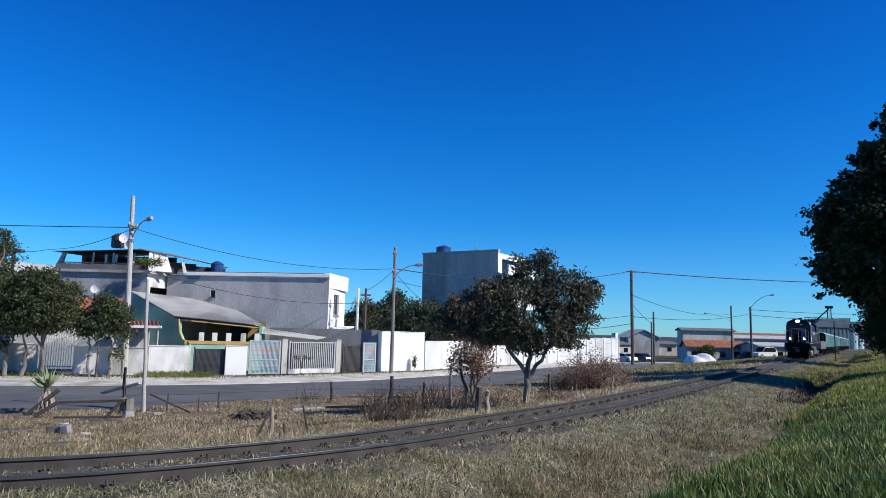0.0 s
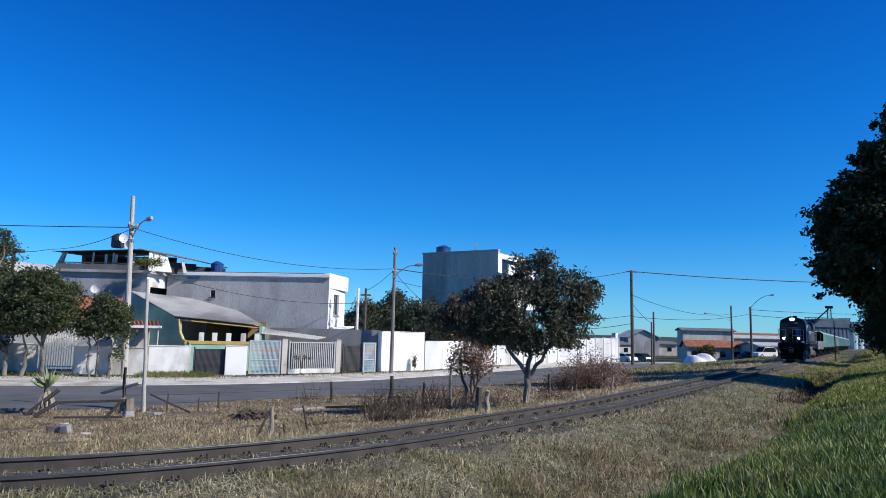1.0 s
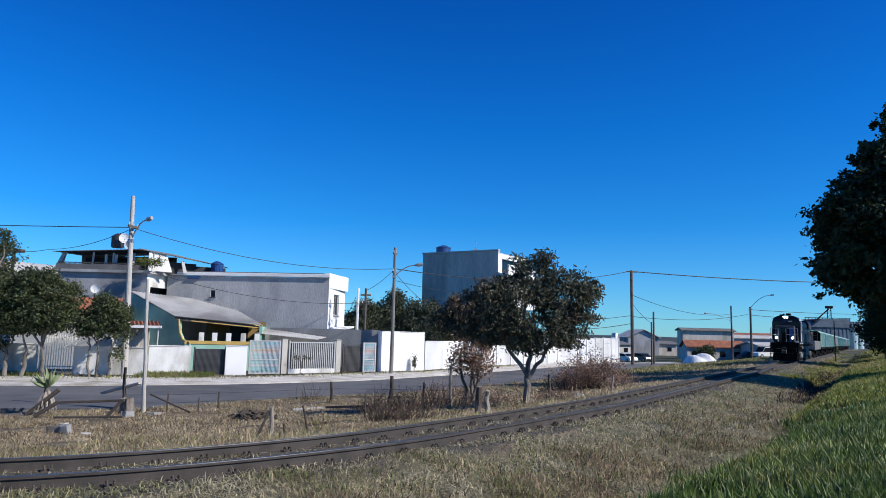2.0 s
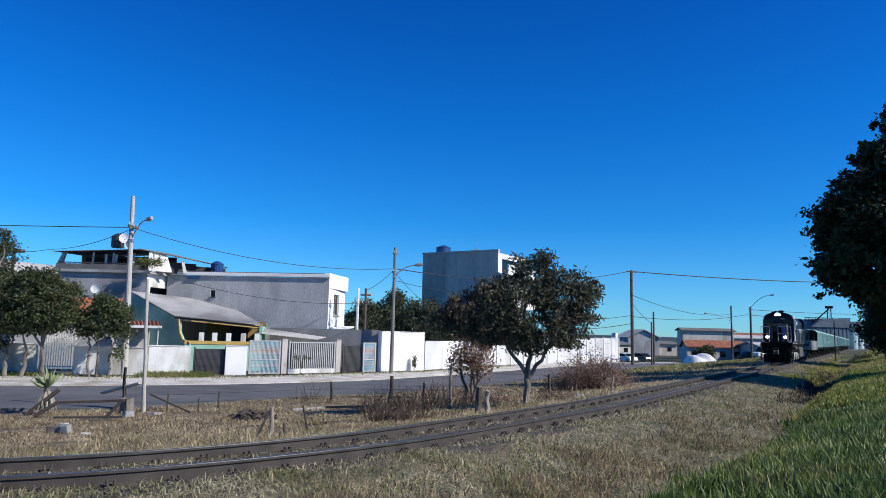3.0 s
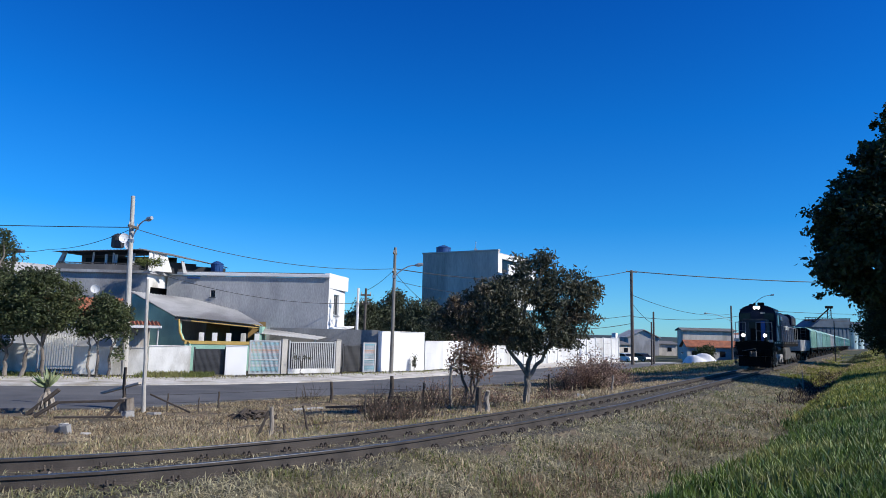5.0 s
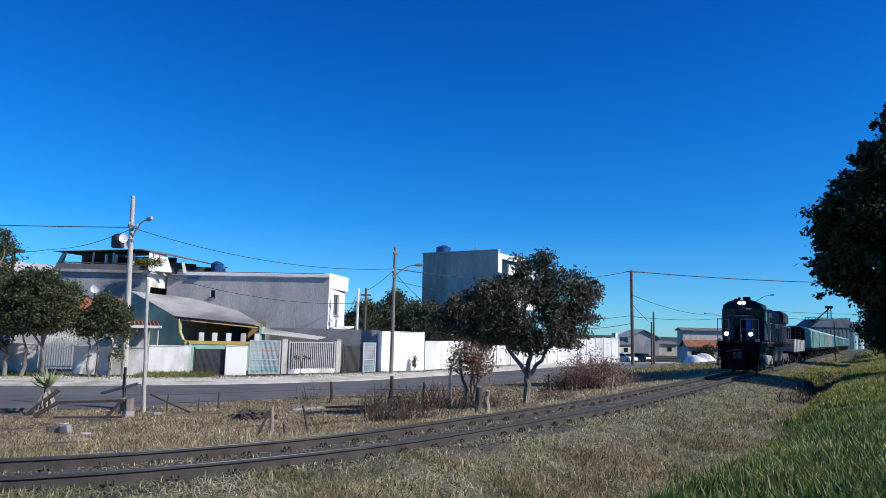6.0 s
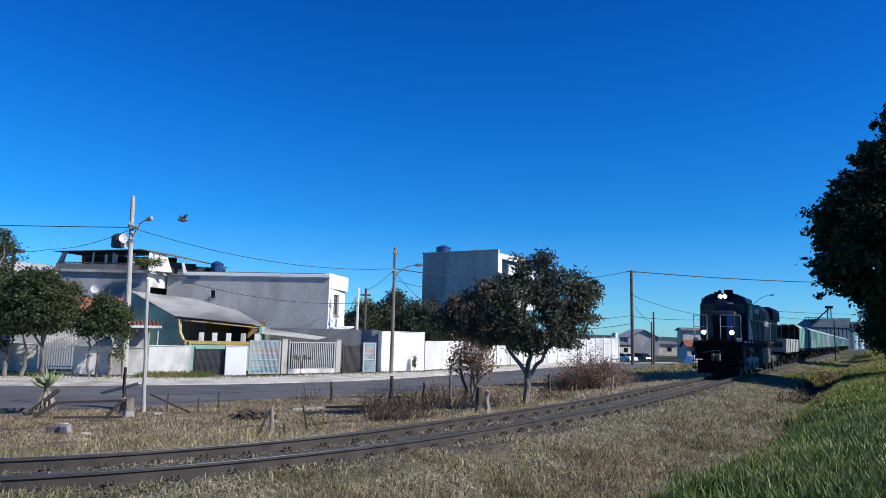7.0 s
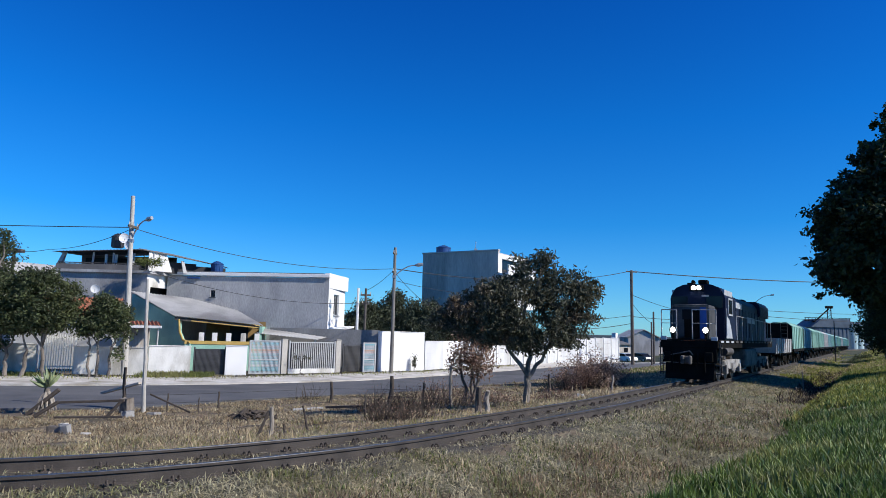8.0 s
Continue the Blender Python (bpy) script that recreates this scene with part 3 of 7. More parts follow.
            tube(bm, (x, s * (HALF - 0.01), 1.5), (x, s * (HALF - 0.01), 2.5), 0.016, seg=6)
        tube(bm, (-2.6, s * (HALF - 0.01), 2.5), (-13.8, s * (HALF - 0.01), 2.5), 0.018, seg=6)
        part("side_handrail", bm, M["rail_yellow"], L)
    # hood
    hs = [(-0.80, 1.54), (0.80, 1.54), (0.80, 3.10), (0.62, 3.34), (-0.62, 3.34), (-0.80, 3.10)]
    turn = Matrix(((0, -1, 0, 0), (1, 0, 0, 0), (0, 0, 1, 0), (0, 0, 0, 1)))
    bm = B()
    prism(bm, hs, 2.3, 13.3)
    bmesh.ops.transform(bm, matrix=turn, verts=bm.verts)
    bmesh.ops.bevel(bm, geom=bm.edges[:], offset=0.03, segments=2, affect="EDGES")
    hood = part("hood", bm, M["loco_blue"], L)
    dbm = B()
    box(dbm, (0, 0, 0), (0.78, 0.03, 1.2), bevel=0.01)
    dme = mesh_of("hood_door", dbm, M["loco_blue"])
    for s in (-1, 1):
        for k in range(10):
            o = new("hood_door", dme)
            o.matrix_basis = pose(-2.95 - k * 0.92, s * 0.812, 2.26, 0, 0, 0 if s > 0 else 180)
            o.parent = hood
        bm = B()
        box(bm, (-4.2, s * 0.82, 2.98), (1.6, 0.03, 0.24))
        part("white_panel", bm, M["loco_white"], hood, "white panel high on the hood side")
        bm = B()
        box(bm, (-7.6, s * 0.82, 2.45), (2.4, 0.036, 0.26))
        part("lettering_bar", bm, M["loco_white"], hood, "white bar in place of lettering")
    bm = B()
    prism(bm, [(-0.92, 2.72), (0.92, 2.72), (0.92, 3.26), (0.76, 3.46), (-0.76, 3.46), (-0.92, 3.26)], 10.0, 13.5)
    bmesh.ops.transform(bm, matrix=turn, verts=bm.verts)
    bmesh.ops.bevel(bm, geom=bm.edges[:], offset=0.03, segments=2, affect="EDGES")
    rad = part("radiator_housing", bm, M["loco_blue"], L)
    for s in (-1, 1):
        bm = B()
        for k in range(7):
            box(bm, (-11.8, s * 0.93, 2.80 + k * 0.065), (2.9, 0.02, 0.03), pose(0, 0, 0))
        part("grille", bm, M["loco_grey"], rad)
    for x, w in ((-6.5, 0.6), (-8.6, 0.9)):
        bm = B()
        box(bm, (x, 0, 3.40), (0.9, w, 0.16), bevel=0.04)
        part("roof_hatch", bm, M["loco_black"], L)
    bm = B()
    tube(bm, (-5.2, 0, 3.3), (-5.2, 0, 3.56), 0.22, seg=14)
    part("exhaust_stack", bm, M["loco_black"], L)
    # below the frame
    bm = B()
    box(bm, (-6.4, 0, 0.80), (3.4, 1.95, 0.80), bevel=0.12)
    part("fuel_tank", bm, M["loco_grey"], L, "dusty grey fuel tank")
    for x0 in (-2.0, -10.9):
        bm = B()
        bogie_frame(bm, x0, 2.0, 0.82, 0.58)
        for k in (-1.5, 0, 1.5):
            for s in (-1, 1):
                box(bm, (x0 + k, s * 0.86, 0.46), (0.34, 0.14, 0.34), bevel=0.03)
        # front bogie: dust and painted sunlight; rear one plain grey
        b = part("bogie", bm, M["bogie_lit_dust"] if x0 > -5 else M["loco_grey"], L, "dusty three-axle bogie frame")
        for k in (-1.5, 0, 1.5):
            wheelset(b, x0 + k)
    bm = B()
    prism(bm, [(1.40, 0.72), (1.54, 0.72), (1.54, 1.24), (1.40, 1.24)], -0.92, 0.92)
    part("buffer_beam", bm, M["loco_black"], L)
    bm = B()
    prism(bm, [(1.20, 0.16), (1.62, 0.14), (1.50, 0.70), (1.42, 0.70)], -0.82, 0.82)
    part("pilot", bm, M["loco_black"], L)
    bm = B()
    box(bm, (1.75, 0, 0.82), (0.5, 0.2, 0.26), bevel=0.05)
    for y in (-0.12, 0.12):
        box(bm, (1.98, y, 0.82), (0.26, 0.11, 0.3), bevel=0.04)
    part("coupler", bm, M["loco_grey"], L)
    bm = B()
    tube(bm, (1.60, -0.88, 0.92), (1.66, 0.05, 1.12), 0.022, seg=6)
    tube(bm, (1.66, 0.05, 1.12), (1.66, 0.16, 0.98), 0.022, seg=6)
    tube(bm, (1.58, -0.88, 0.80), (1.58, -0.88, 1.05), 0.02, seg=6)
    part("uncoupling_lever", bm, M["loco_grey"], L)
    for y, w in ((-0.72, 0.22), (0.68, 0.26)):
        bm = B()
        box(bm, (1.60, y, 0.92), (0.10, w, 0.34), bevel=0.03)
        part("side_buffer", bm, M["loco_black"], L)
    bm = B()
    box(bm, (LOCO_X1 - 0.25, 0, 0.82), (0.5, 0.2, 0.26), bevel=0.05)
    part("coupler", bm, M["loco_grey"], L)
    for y in (-0.55, -0.3, 0.3, 0.55):
        bm = B()
        tube(bm, (1.6, y, 1.05), (1.7, y, 0.62), 0.03, seg=6)
        tube(bm, (1.7, y, 0.64), (1.64, y, 0.4), 0.03, seg=6)
        part("air_hose", bm, M["loco_black"], L)
    for s in (-1, 1):
        bm = B()
        for k in range(4):
            box(bm, (1.28, s * (HALF - 0.02), 0.35 + k * 0.3), (0.36, 0.20, 0.04))
        for x in (1.1, 1.46):
            box(bm, (x, s * (HALF + 0.03), 0.85), (0.04, 0.03, 1.15))
        part("steps", bm, M["loco_grey"], L)
        bm = B()
        box(bm, (1.56, s * 0.86, 1.56), (0.05, 0.22, 0.14), bevel=0.02)
        part("marker_plate", bm, M["loco_white"], L, "white marker plate over the steps")
        bm = B()
        tube(bm, (-0.9, s * 0.98, 1.12), (0.5, s * 0.98, 1.12), 0.13, seg=12)
        part("air_tank", bm, M["loco_grey"], L)
    return L


def build_hopper(colour, length=9.3):
    """Covered hopper wagon, origin at its front end at rail level, body towards -x."""
    W = thing("hopper_wagon", "faded blue-green covered hopper wagon in the train", "wagon", group="train of hopper wagons")
    x0, x1 = -0.5, -length + 0.5
    bm = B()
    prism(bm, [(-1.06, 1.0), (1.06, 1.0), (1.06, 2.62), (0.80, 2.84), (-0.80, 2.84), (-1.06, 2.62)], -x0, -x1)
    bmesh.ops.transform(bm, matrix=Matrix(((0, -1, 0, 0), (1, 0, 0, 0), (0, 0, 1, 0), (0, 0, 0, 1))), verts=bm.verts)
    bmesh.ops.bevel(bm, geom=bm.edges[:], offset=0.025, segments=1, affect="EDGES")
    body = part("body", bm, colour, W)
    # black plates laid over the ends paint the shade on them
    for x in (x0 + 0.012, x1 - 0.012):
        bm = B()
        prism(bm, [(-1.03, 1.02), (1.03, 1.02), (1.03, 2.60), (0.78, 2.81), (-0.78, 2.81), (-1.03, 2.60)], -x - 0.01, -x + 0.01)
        bmesh.ops.transform(bm, matrix=Matrix(((0, -1, 0, 0), (1, 0, 0, 0), (0, 0, 1, 0), (0, 0, 0, 1))), verts=bm.verts)
        part("shaded_end_plate", bm, M["loco_black"], body, "wagon end coloured black for its shade")
    rib = B()
    box(rib, (0, 0, 0), (0.08, 0.04, 1.60), bevel=0.008)
    rme = mesh_of("side_rib", rib, colour)
    for s in (-1, 1):
        for k in range(7):
            o = new("side_rib", rme)
            o.location = (x0 - 0.1 - k * (length - 1.2) / 6, s * 1.08, 1.82)
            o.parent = body
        bm = B()
        box(bm, ((x0 + x1) / 2, s * 1.07, 0.99), (length - 0.6, 0.12, 0.2), bevel=0.02)
        part("side_sill", bm, M["loco_black"], W)
    bm = B()
    for k in range(4):
        tube(bm, (x0 - 1.2 - k * 1.9, 0, 2.82), (x0 - 1.2 - k * 1.9, 0, 2.92), 0.3, seg=14)
    box(bm, ((x0 + x1) / 2, 0.55, 2.88), (length - 1.4, 0.3, 0.03))
    part("roof_hatch", bm, colour, W)
    bm = B()
    box(bm, (-length / 2, 0, 0.86), (length - 0.1, 0.5, 0.24))
    for k in (0.3, 0.5, 0.7):
        prism(bm, [(-length * k - 0.8, 1.0), (-length * k + 0.8, 1.0), (-length * k + 0.25, 0.4), (-length * k - 0.25, 0.4)], -0.6, 0.6)
    part("hopper_chute", bm, M["loco_black"], W)
    for x in (-1.6, -length + 1.6):
        bm = B()
        bogie_frame(bm, x, 1.15, 0.72, 0.46)
        b = part("bogie", bm, M["loco_black"], W)
        for k in (-0.8, 0.8):
            wheelset(b, x + k, 0.40)
    for x in (-0.08, -length + 0.08):
        bm = B()
        box(bm, (x, 0, 0.82), (0.6, 0.18, 0.24), bevel=0.04)
        part("coupler", bm, M["loco_black"], W)
    bm = B()
    for y in (0.35, 0.75):
        tube(bm, (-0.42, y, 0.95), (-0.42, y, 2.8), 0.02, seg=6)
    for k in range(7):
        tube(bm, (-0.42, 0.35, 1.1 + k * 0.25), (-0.42, 0.75, 1.1 + k * 0.25), 0.015, seg=6)
    part("end_ladder", bm, M["loco_grey"], W)
    return W


def build_gondola(length=9.4):
    W = thing("flat_wagon", "low-sided pale grey wagon coupled behind the locomotive", "wagon")
    bm = B()
    for s in (-1, 1):
        box(bm, (-length / 2, s * 1.03, 1.30), (length - 0.7, 0.08, 0.86), bevel=0.015)
    for x in (-0.4, -length + 0.4):
        box(bm, (x, 0, 1.30), (0.08, 2.1, 0.86), bevel=0.015)
    body = part("sides", bm, M["wagon_grey"], W)
    for s in (-1, 1):
        for k in range(8):
            bm = B()
            box(bm, (-0.6 - k * 1.17, s * 1.09, 1.30), (0.08, 0.06, 0.84), bevel=0.01)
            part("side_rib", bm, M["wagon_grey"], body)
        bm = B()
        box(bm, (-length * 0.62, s * 1.078, 1.36), (0.9, 0.02, 0.4))
        part("marking_panel", bm, M["loco_white"], body, "white marking panel")
    bm = B()
    box(bm, (-length / 2, 0, 0.85), (length - 0.3, 2.0, 0.1))
    box(bm, (-length / 2, 0, 0.70), (length - 0.2, 0.5, 0.26))
    part("floor", bm, M["loco_black"], W)
    for x in (-1.6, -length + 1.6):
        bm = B()
        bogie_frame(bm, x, 1.15, 0.72, 0.46)
        b = part("bogie", bm, M["loco_black"], W)
        for k in (-0.8, 0.8):
            wheelset(b, x + k, 0.40)
    for x in (-0.08, -length + 0.08):
        bm = B()
        box(bm, (x, 0, 0.82), (0.6, 0.18, 0.24), bevel=0.04)
        part("coupler", bm, M["loco_black"], W)
    return W


HEADING = math.degrees(math.atan2(-ALONG.y, -ALONG.x))


def on_track(s):
    """Pose at s metres along the straight, facing the curve."""
    p = START + ALONG * s
    return pose(p.x, p.y, 0, 0, 0, HEADING)


loco = build_loco()
gondola = build_gondola()
hop_a, hop_b = build_hopper(M["wagon_green"]), build_hopper(M["wagon_blue"])
hop_c = build_hopper(M["wagon_grey"])
tagged(hop_c, "pale grey weathered covered hopper wagon in the train")
TRAIN = [(loco, 0.0), (gondola, 14.9)]
for i in range(16):
    src = (hop_a, hop_b, hop_a, hop_a, hop_c, hop_b)[i % 6]
    first = {0: hop_a, 1: hop_b, 4: hop_c}.get(i)
    TRAIN.append((first or copy_thing(src, Matrix()), 24.9 + i * 9.9))


def train_at(t):
    """Metres of the headlamp along the straight."""
    return 51.35 - 5.46 * t


# ---- street front: walls and gates ----
FLOOR = STREET + 0.06


def seg_pose(p0, p1, z=FLOOR):
    """Local x from p0 to p1, y away from the street, origin at p0."""
    a = math.degrees(math.atan2(p1[1] - p0[1], p1[0] - p0[0]))
    return pose(p0[0], p0[1], z, 0, 0, a), math.hypot(p1[0] - p0[0], p1[1] - p0[1])


def garden_wall(p0, p1, h, material, label, coping=0.05):
    m, n = seg_pose(p0, p1)
    w = thing("garden_wall", label, "wall", m)
    bm = B()
    box(bm, (n / 2, 0.09, h / 2), (n, 0.18, h), bevel=0.012)
    part("wall", bm, material, w)
    if coping:
        bm = B()
        box(bm, (n / 2, 0.09, h + coping / 2 + 0.002), (n + 0.03, 0.25, coping), bevel=0.01)
        part("coping", bm, material, w)
    return w


def slat_gate(p0, p1, h, material, label, pitch=0.11, width=0.045, spikes=0.0, rails=(0.18, 0.9), backing=None):
    m, n = seg_pose(p0, p1)
    g = thing("gate", label, "gate", m)
    for x in (0.04, n - 0.04):
        bm = B()
        box(bm, (x, 0.05, h / 2), (0.08, 0.08, h), bevel=0.008)
        part("gate_post", bm, material, g)
    for r in rails:
        bm = B()
        box(bm, (n / 2, 0.05, h * r), (n - 0.16, 0.05, 0.06), bevel=0.006)
        part("rail_bar", bm, material, g)
    # added dark sheet stands for the shade seen between the slats
    if backing:
        bm = B()
        box(bm, (n / 2, 0.10, h * 0.48), (n - 0.1, 0.02, h * 0.9))
        part("shade_sheet", bm, backing, g)
    sb = B()
    hh = h - 0.1
    prism(sb, [(-width / 2, 0.06), (width / 2, 0.06), (width / 2, hh), (0, hh + spikes), (-width / 2, hh)], 0.0, 0.02)
    me = mesh_of("slat", sb, material)
    k = int((n - 0.16) / pitch)
    for i in range(1, k):
        o = new("slat", me)
        o.location = (0.08 + i * (n - 0.16) / k, 0.0, 0)
        o.parent = g
    return g


def panel_gate(p0, p1, h, material, label, frame_mat):
    m, n = seg_pose(p0, p1)
    g = thing("gate", label, "gate", m)
    bm = B()
    for x in (0.05, n - 0.05):
        box(bm, (x, 0.05, h / 2), (0.10, 0.09, h), bevel=0.008)
    for z in (0.04, h * 0.42, h - 0.04):
        box(bm, (n / 2, 0.05, z), (n - 0.12, 0.07, 0.07), bevel=0.006)
    part("gate_frame", bm, frame_mat, g)
    sb = B()
    box(sb, (0, 0.055, h / 2), (0.05, 0.03, h - 0.14), bevel=0.01)
    me = mesh_of("panel_slat", sb, material)
    k = int((n - 0.2) / 0.07)
    for i in range(k):
        o = new("panel_slat", me)
        o.location = (0.10 + (i + 0.5) * (n - 0.2) / k, 0, 0)
        o.parent = g
    return g


garden_wall((-34.0, 33.9), (-20.7, 35.25), 1.45, M["white_wall"], "stained white garden wall behind bushes")
slat_gate((-20.5, 35.13), (-18.84, 35.45), 2.05, M["gate_white"], "white spiked metal slat gate beside the garden wall", spikes=0.08)
garden_wall((-18.8, 35.2), (-15.2, 35.55), 1.40, M["white_wall"], "white garden wall behind a small tree")
garden_wall((-15.11, 35.58), (-13.2, 36.33), 1.50, M["white_wall"], "rain-streaked white wall in front of the green house")
slat_gate((-13.15, 36.6), (-11.6, 37.2), 1.50, M["gate_dark"], "black barred driveway gate between white walls", pitch=0.06, backing=M["dark"])
garden_wall((-11.56, 36.97), (-10.52, 37.38), 1.55, M["white_clean"], "short bright white wall beside the driveway")
panel_gate((-10.75, 38.6), (-9.15, 39.35), 1.90, M["moire_blue"], "gate of fine slats coloured like moire in a pale frame", M["gate_grey"])
garden_wall((-9.12, 39.5), (-8.85, 39.72), 1.95, M["concrete"], "narrow cream gate pillar")
slat_gate((-8.8, 39.9), (-6.35, 41.5), 1.90, M["gate_grey"], "pale grey slatted sliding gate with low plinth", pitch=0.12, width=0.055, rails=(0.12, 0.95), backing=M["gate_dark"])
garden_wall((-8.8, 39.86), (-6.35, 41.46), 0.28, M["white_wall"], "low white plinth under the sliding gate", 0)
garden_wall((-6.32, 41.55), (-6.05, 41.75), 1.95, M["concrete"], "narrow grey gate pillar")
slat_gate((-6.0, 42.3), (-4.95, 43.2), 1.75, M["gate_dark"], "dark barred gate in shade", pitch=0.08, backing=M["gate_dark"])
panel_gate((-4.85, 43.1), (-4.1, 43.75), 1.85, M["moire_blue"], "small gate of fine slats coloured like moire", M["gate_grey"])
garden_wall((-3.92, 44.0), (-1.1, 46.55), 2.55, M["white_clean"], "tall bright white street wall", 0.04)
PREV = (-1.05, 46.9)
for k, q in enumerate([(0.2, 49.2), (1.7, 51.9), (3.2, 54.7)]):
    garden_wall(PREV, q, 1.95, M["white_clean"] if k == 1 else M["fence_pale"], "white rendered street wall with thin coping")
    PREV = q


def slab_fence(p0, p1, h0, h1, n):
    """Precast fence of posts and slabs."""
    m, length = seg_pose(p0, p1)
    f = thing("slab_fence", "long white fence of precast posts and slabs", "fence", m)
    for i in range(n + 1):
        bm = B()
        h = h0 + (h1 - h0) * i / n
        box(bm, (length * i / n, 0.0, h / 2 - 0.3), (0.16, 0.18, h + 0.75), bevel=0.01)
        part("post", bm, M["white_clean"], f)
    for i in range(n):
        for r in range(4):
            bm = B()
            h = h0 + (h1 - h0) * (i + 0.5) / n
            hr = h / 4
            box(bm, (length * (i + 0.5) / n, 0.03, (r + 0.5) * hr), (length / n - 0.16, 0.06, hr - 0.012), bevel=0.006)
            part("slab", bm, M["fence_pale"], f)
    bm = B()
    box(bm, (length / 2, 0.03, -0.5), (length, 0.05, 1.0))
    part("footing", bm, M["white_wall"], f)
    return f


slab_fence((3.3, 54.9), (20.9, 80.5), 2.0, 2.6, 13)
bm = B()
box(bm, (0, 0, 1.6), (0.7, 0.5, 3.6), bevel=0.03)
solo("gate_pillar", bm, M["white_clean"], "white square pillar closing the fence", "pillar", pose(20.6, 81.0, -1.25, 0, 0, 55))


# ---- buildings ----
def quad_slab(bm, p, t):
    """A slab under four corners."""
    a = [bm.verts.new(q) for q in p]
    b = [bm.verts.new((q[0], q[1], q[2] - t)) for q in p]
    fs = [bm.faces.new(a), bm.faces.new(b[::-1])]
    for i in range(4):
        fs.append(bm.faces.new((a[i], b[i], b[(i + 1) % 4], a[(i + 1) % 4])))
    bmesh.ops.recalc_face_normals(bm, faces=fs)
    return bm


def corrugated(name, p00, p10, p11, p01, waves, material, parent, amp=0.035, label=""):
    """Sheet roof: ridges run from the edge p00-p10 to the edge p01-p11."""
    p00, p10, p11, p01 = (Vector(p) for p in (p00, p10, p11, p01))
    v, f = [], []
    n, rows = waves * 4, 6
    for j in range(rows + 1):
        for i in range(n + 1):
            u, w = i / n, j / rows
            p = (p00 * (1 - u) + p10 * u) * (1 - w) + (p01 * (1 - u) + p11 * u) * w
            z = amp * math.sin(i / 4 * 2 * math.pi) + (0.012 * (j % 2))
            v.append((p.x, p.y, p.z + z))
    k = len(v)
    v += [(x, y, z - 0.02) for x, y, z in v]
    w = n + 1
    for j in range(rows):
        for i in range(n):
            q = (j * w + i, j * w + i + 1, (j + 1) * w + i + 1, (j + 1) * w + i)
            f += [q, tuple(k + a for a in q[::-1])]
    for i in range(n):
        f.append((i, k + i, k + i + 1, i + 1))
        o = rows * w
        f.append((o + i, o + i + 1, k + o + i + 1, k + o + i))
    ob = new(name, raw(name, v, f, material))
    ob.parent = parent
    return tagged(ob, label)


def wall_between(bm, p0, p1, z0, z1, t=0.2):
    m, n = seg_pose(p0, p1, 0)
    box(bm, (n / 2, t / 2, (z0 + z1) / 2), (n, t, z1 - z0), m)
    return bm


def opening_wall(bm, p0, p1, z0, z1, holes, t=0.2):
    """Wall with rectangular holes (x0, x1, z0, z1) that go through it."""
    m, n = seg_pose(p0, p1, 0)
    xs = sorted({0, n, *[h[0] for h in holes], *[h[1] for h in holes]})
    zs = sorted({z0, z1, *[h[2] for h in holes], *[h[3] for h in holes]})
    for a, b in zip(xs, xs[1:]):
        for c, d in zip(zs, zs[1:]):
            if not any(h[0] <= (a + b) / 2 <= h[1] and h[2] <= (c + d) / 2 <= h[3] for h in holes):
                box(bm, ((a + b) / 2, t / 2, (c + d) / 2), (b - a, t, d - c), m)
    bmesh.ops.remove_doubles(bm, verts=bm.verts, dist=0.001)
    return bm


def window_at(parent, p0, p1, x0, x1, z0, z1, frame_mat, t=0.2):
    m, n = seg_pose(p0, p1, 0)
    bm = B()
    for x in (x0 + 0.03, (x0 + x1) / 2, x1 - 0.03):
        box(bm, (x, t * 0.5, (z0 + z1) / 2), (0.05, 0.06, z1 - z0), m)
    for z in (z0 + 0.03, z1 - 0.03):
        box(bm, ((x0 + x1) / 2, t * 0.5, z), (x1 - x0, 0.06, 0.05), m)
    w = part("window", bm, frame_mat, parent)
    bm = B()
    box(bm, ((x0 + x1) / 2, t * 0.55, (z0 + z1) / 2), (x1 - x0, 0.012, z1 - z0), m)
    part("pane", bm, M["glass"], w)
    bm = B()
    box(bm, ((x0 + x1) / 2, -0.03, z0 - 0.03), (x1 - x0 + 0.12, 0.14, 0.05), m)
    part("sill", bm, frame_mat, w)
    return w


def water_tank(name, x, y, z, r, h, material, label):
    t = thing(name, label, "water tank", pose(x, y, z))
    bm = B()
    pr = [(r * 0.86, 0), (r * 0.95, h * 0.35), (r, h * 0.72)]
    for (r1, z1), (r2, z2) in zip(pr, pr[1:]):
        tube(bm, (0, 0, z1), (0, 0, z2), r1, r2, 24)
    part("tank_body", bm, material, t, smooth=False)
    bm = B()
    tube(bm, (0, 0, h * 0.72), (0, 0, h * 0.78), r * 1.05, r * 1.05, 24)
    tube(bm, (0, 0, h * 0.78), (0, 0, h * 0.96), r * 1.02, r * 0.45, 24)
    tube(bm, (0, 0, h * 0.96), (0, 0, h), r * 0.3, r * 0.28, 16)
    part("lid", bm, material, t)
    for a in range(8):
        c = a * math.pi / 4
        bm = B()
        box(bm, (r * 0.95 * math.cos(c), r * 0.95 * math.sin(c), h * 0.36), (0.05, 0.05, h * 0.6))
        part("rib", bm, material, t)
    return t


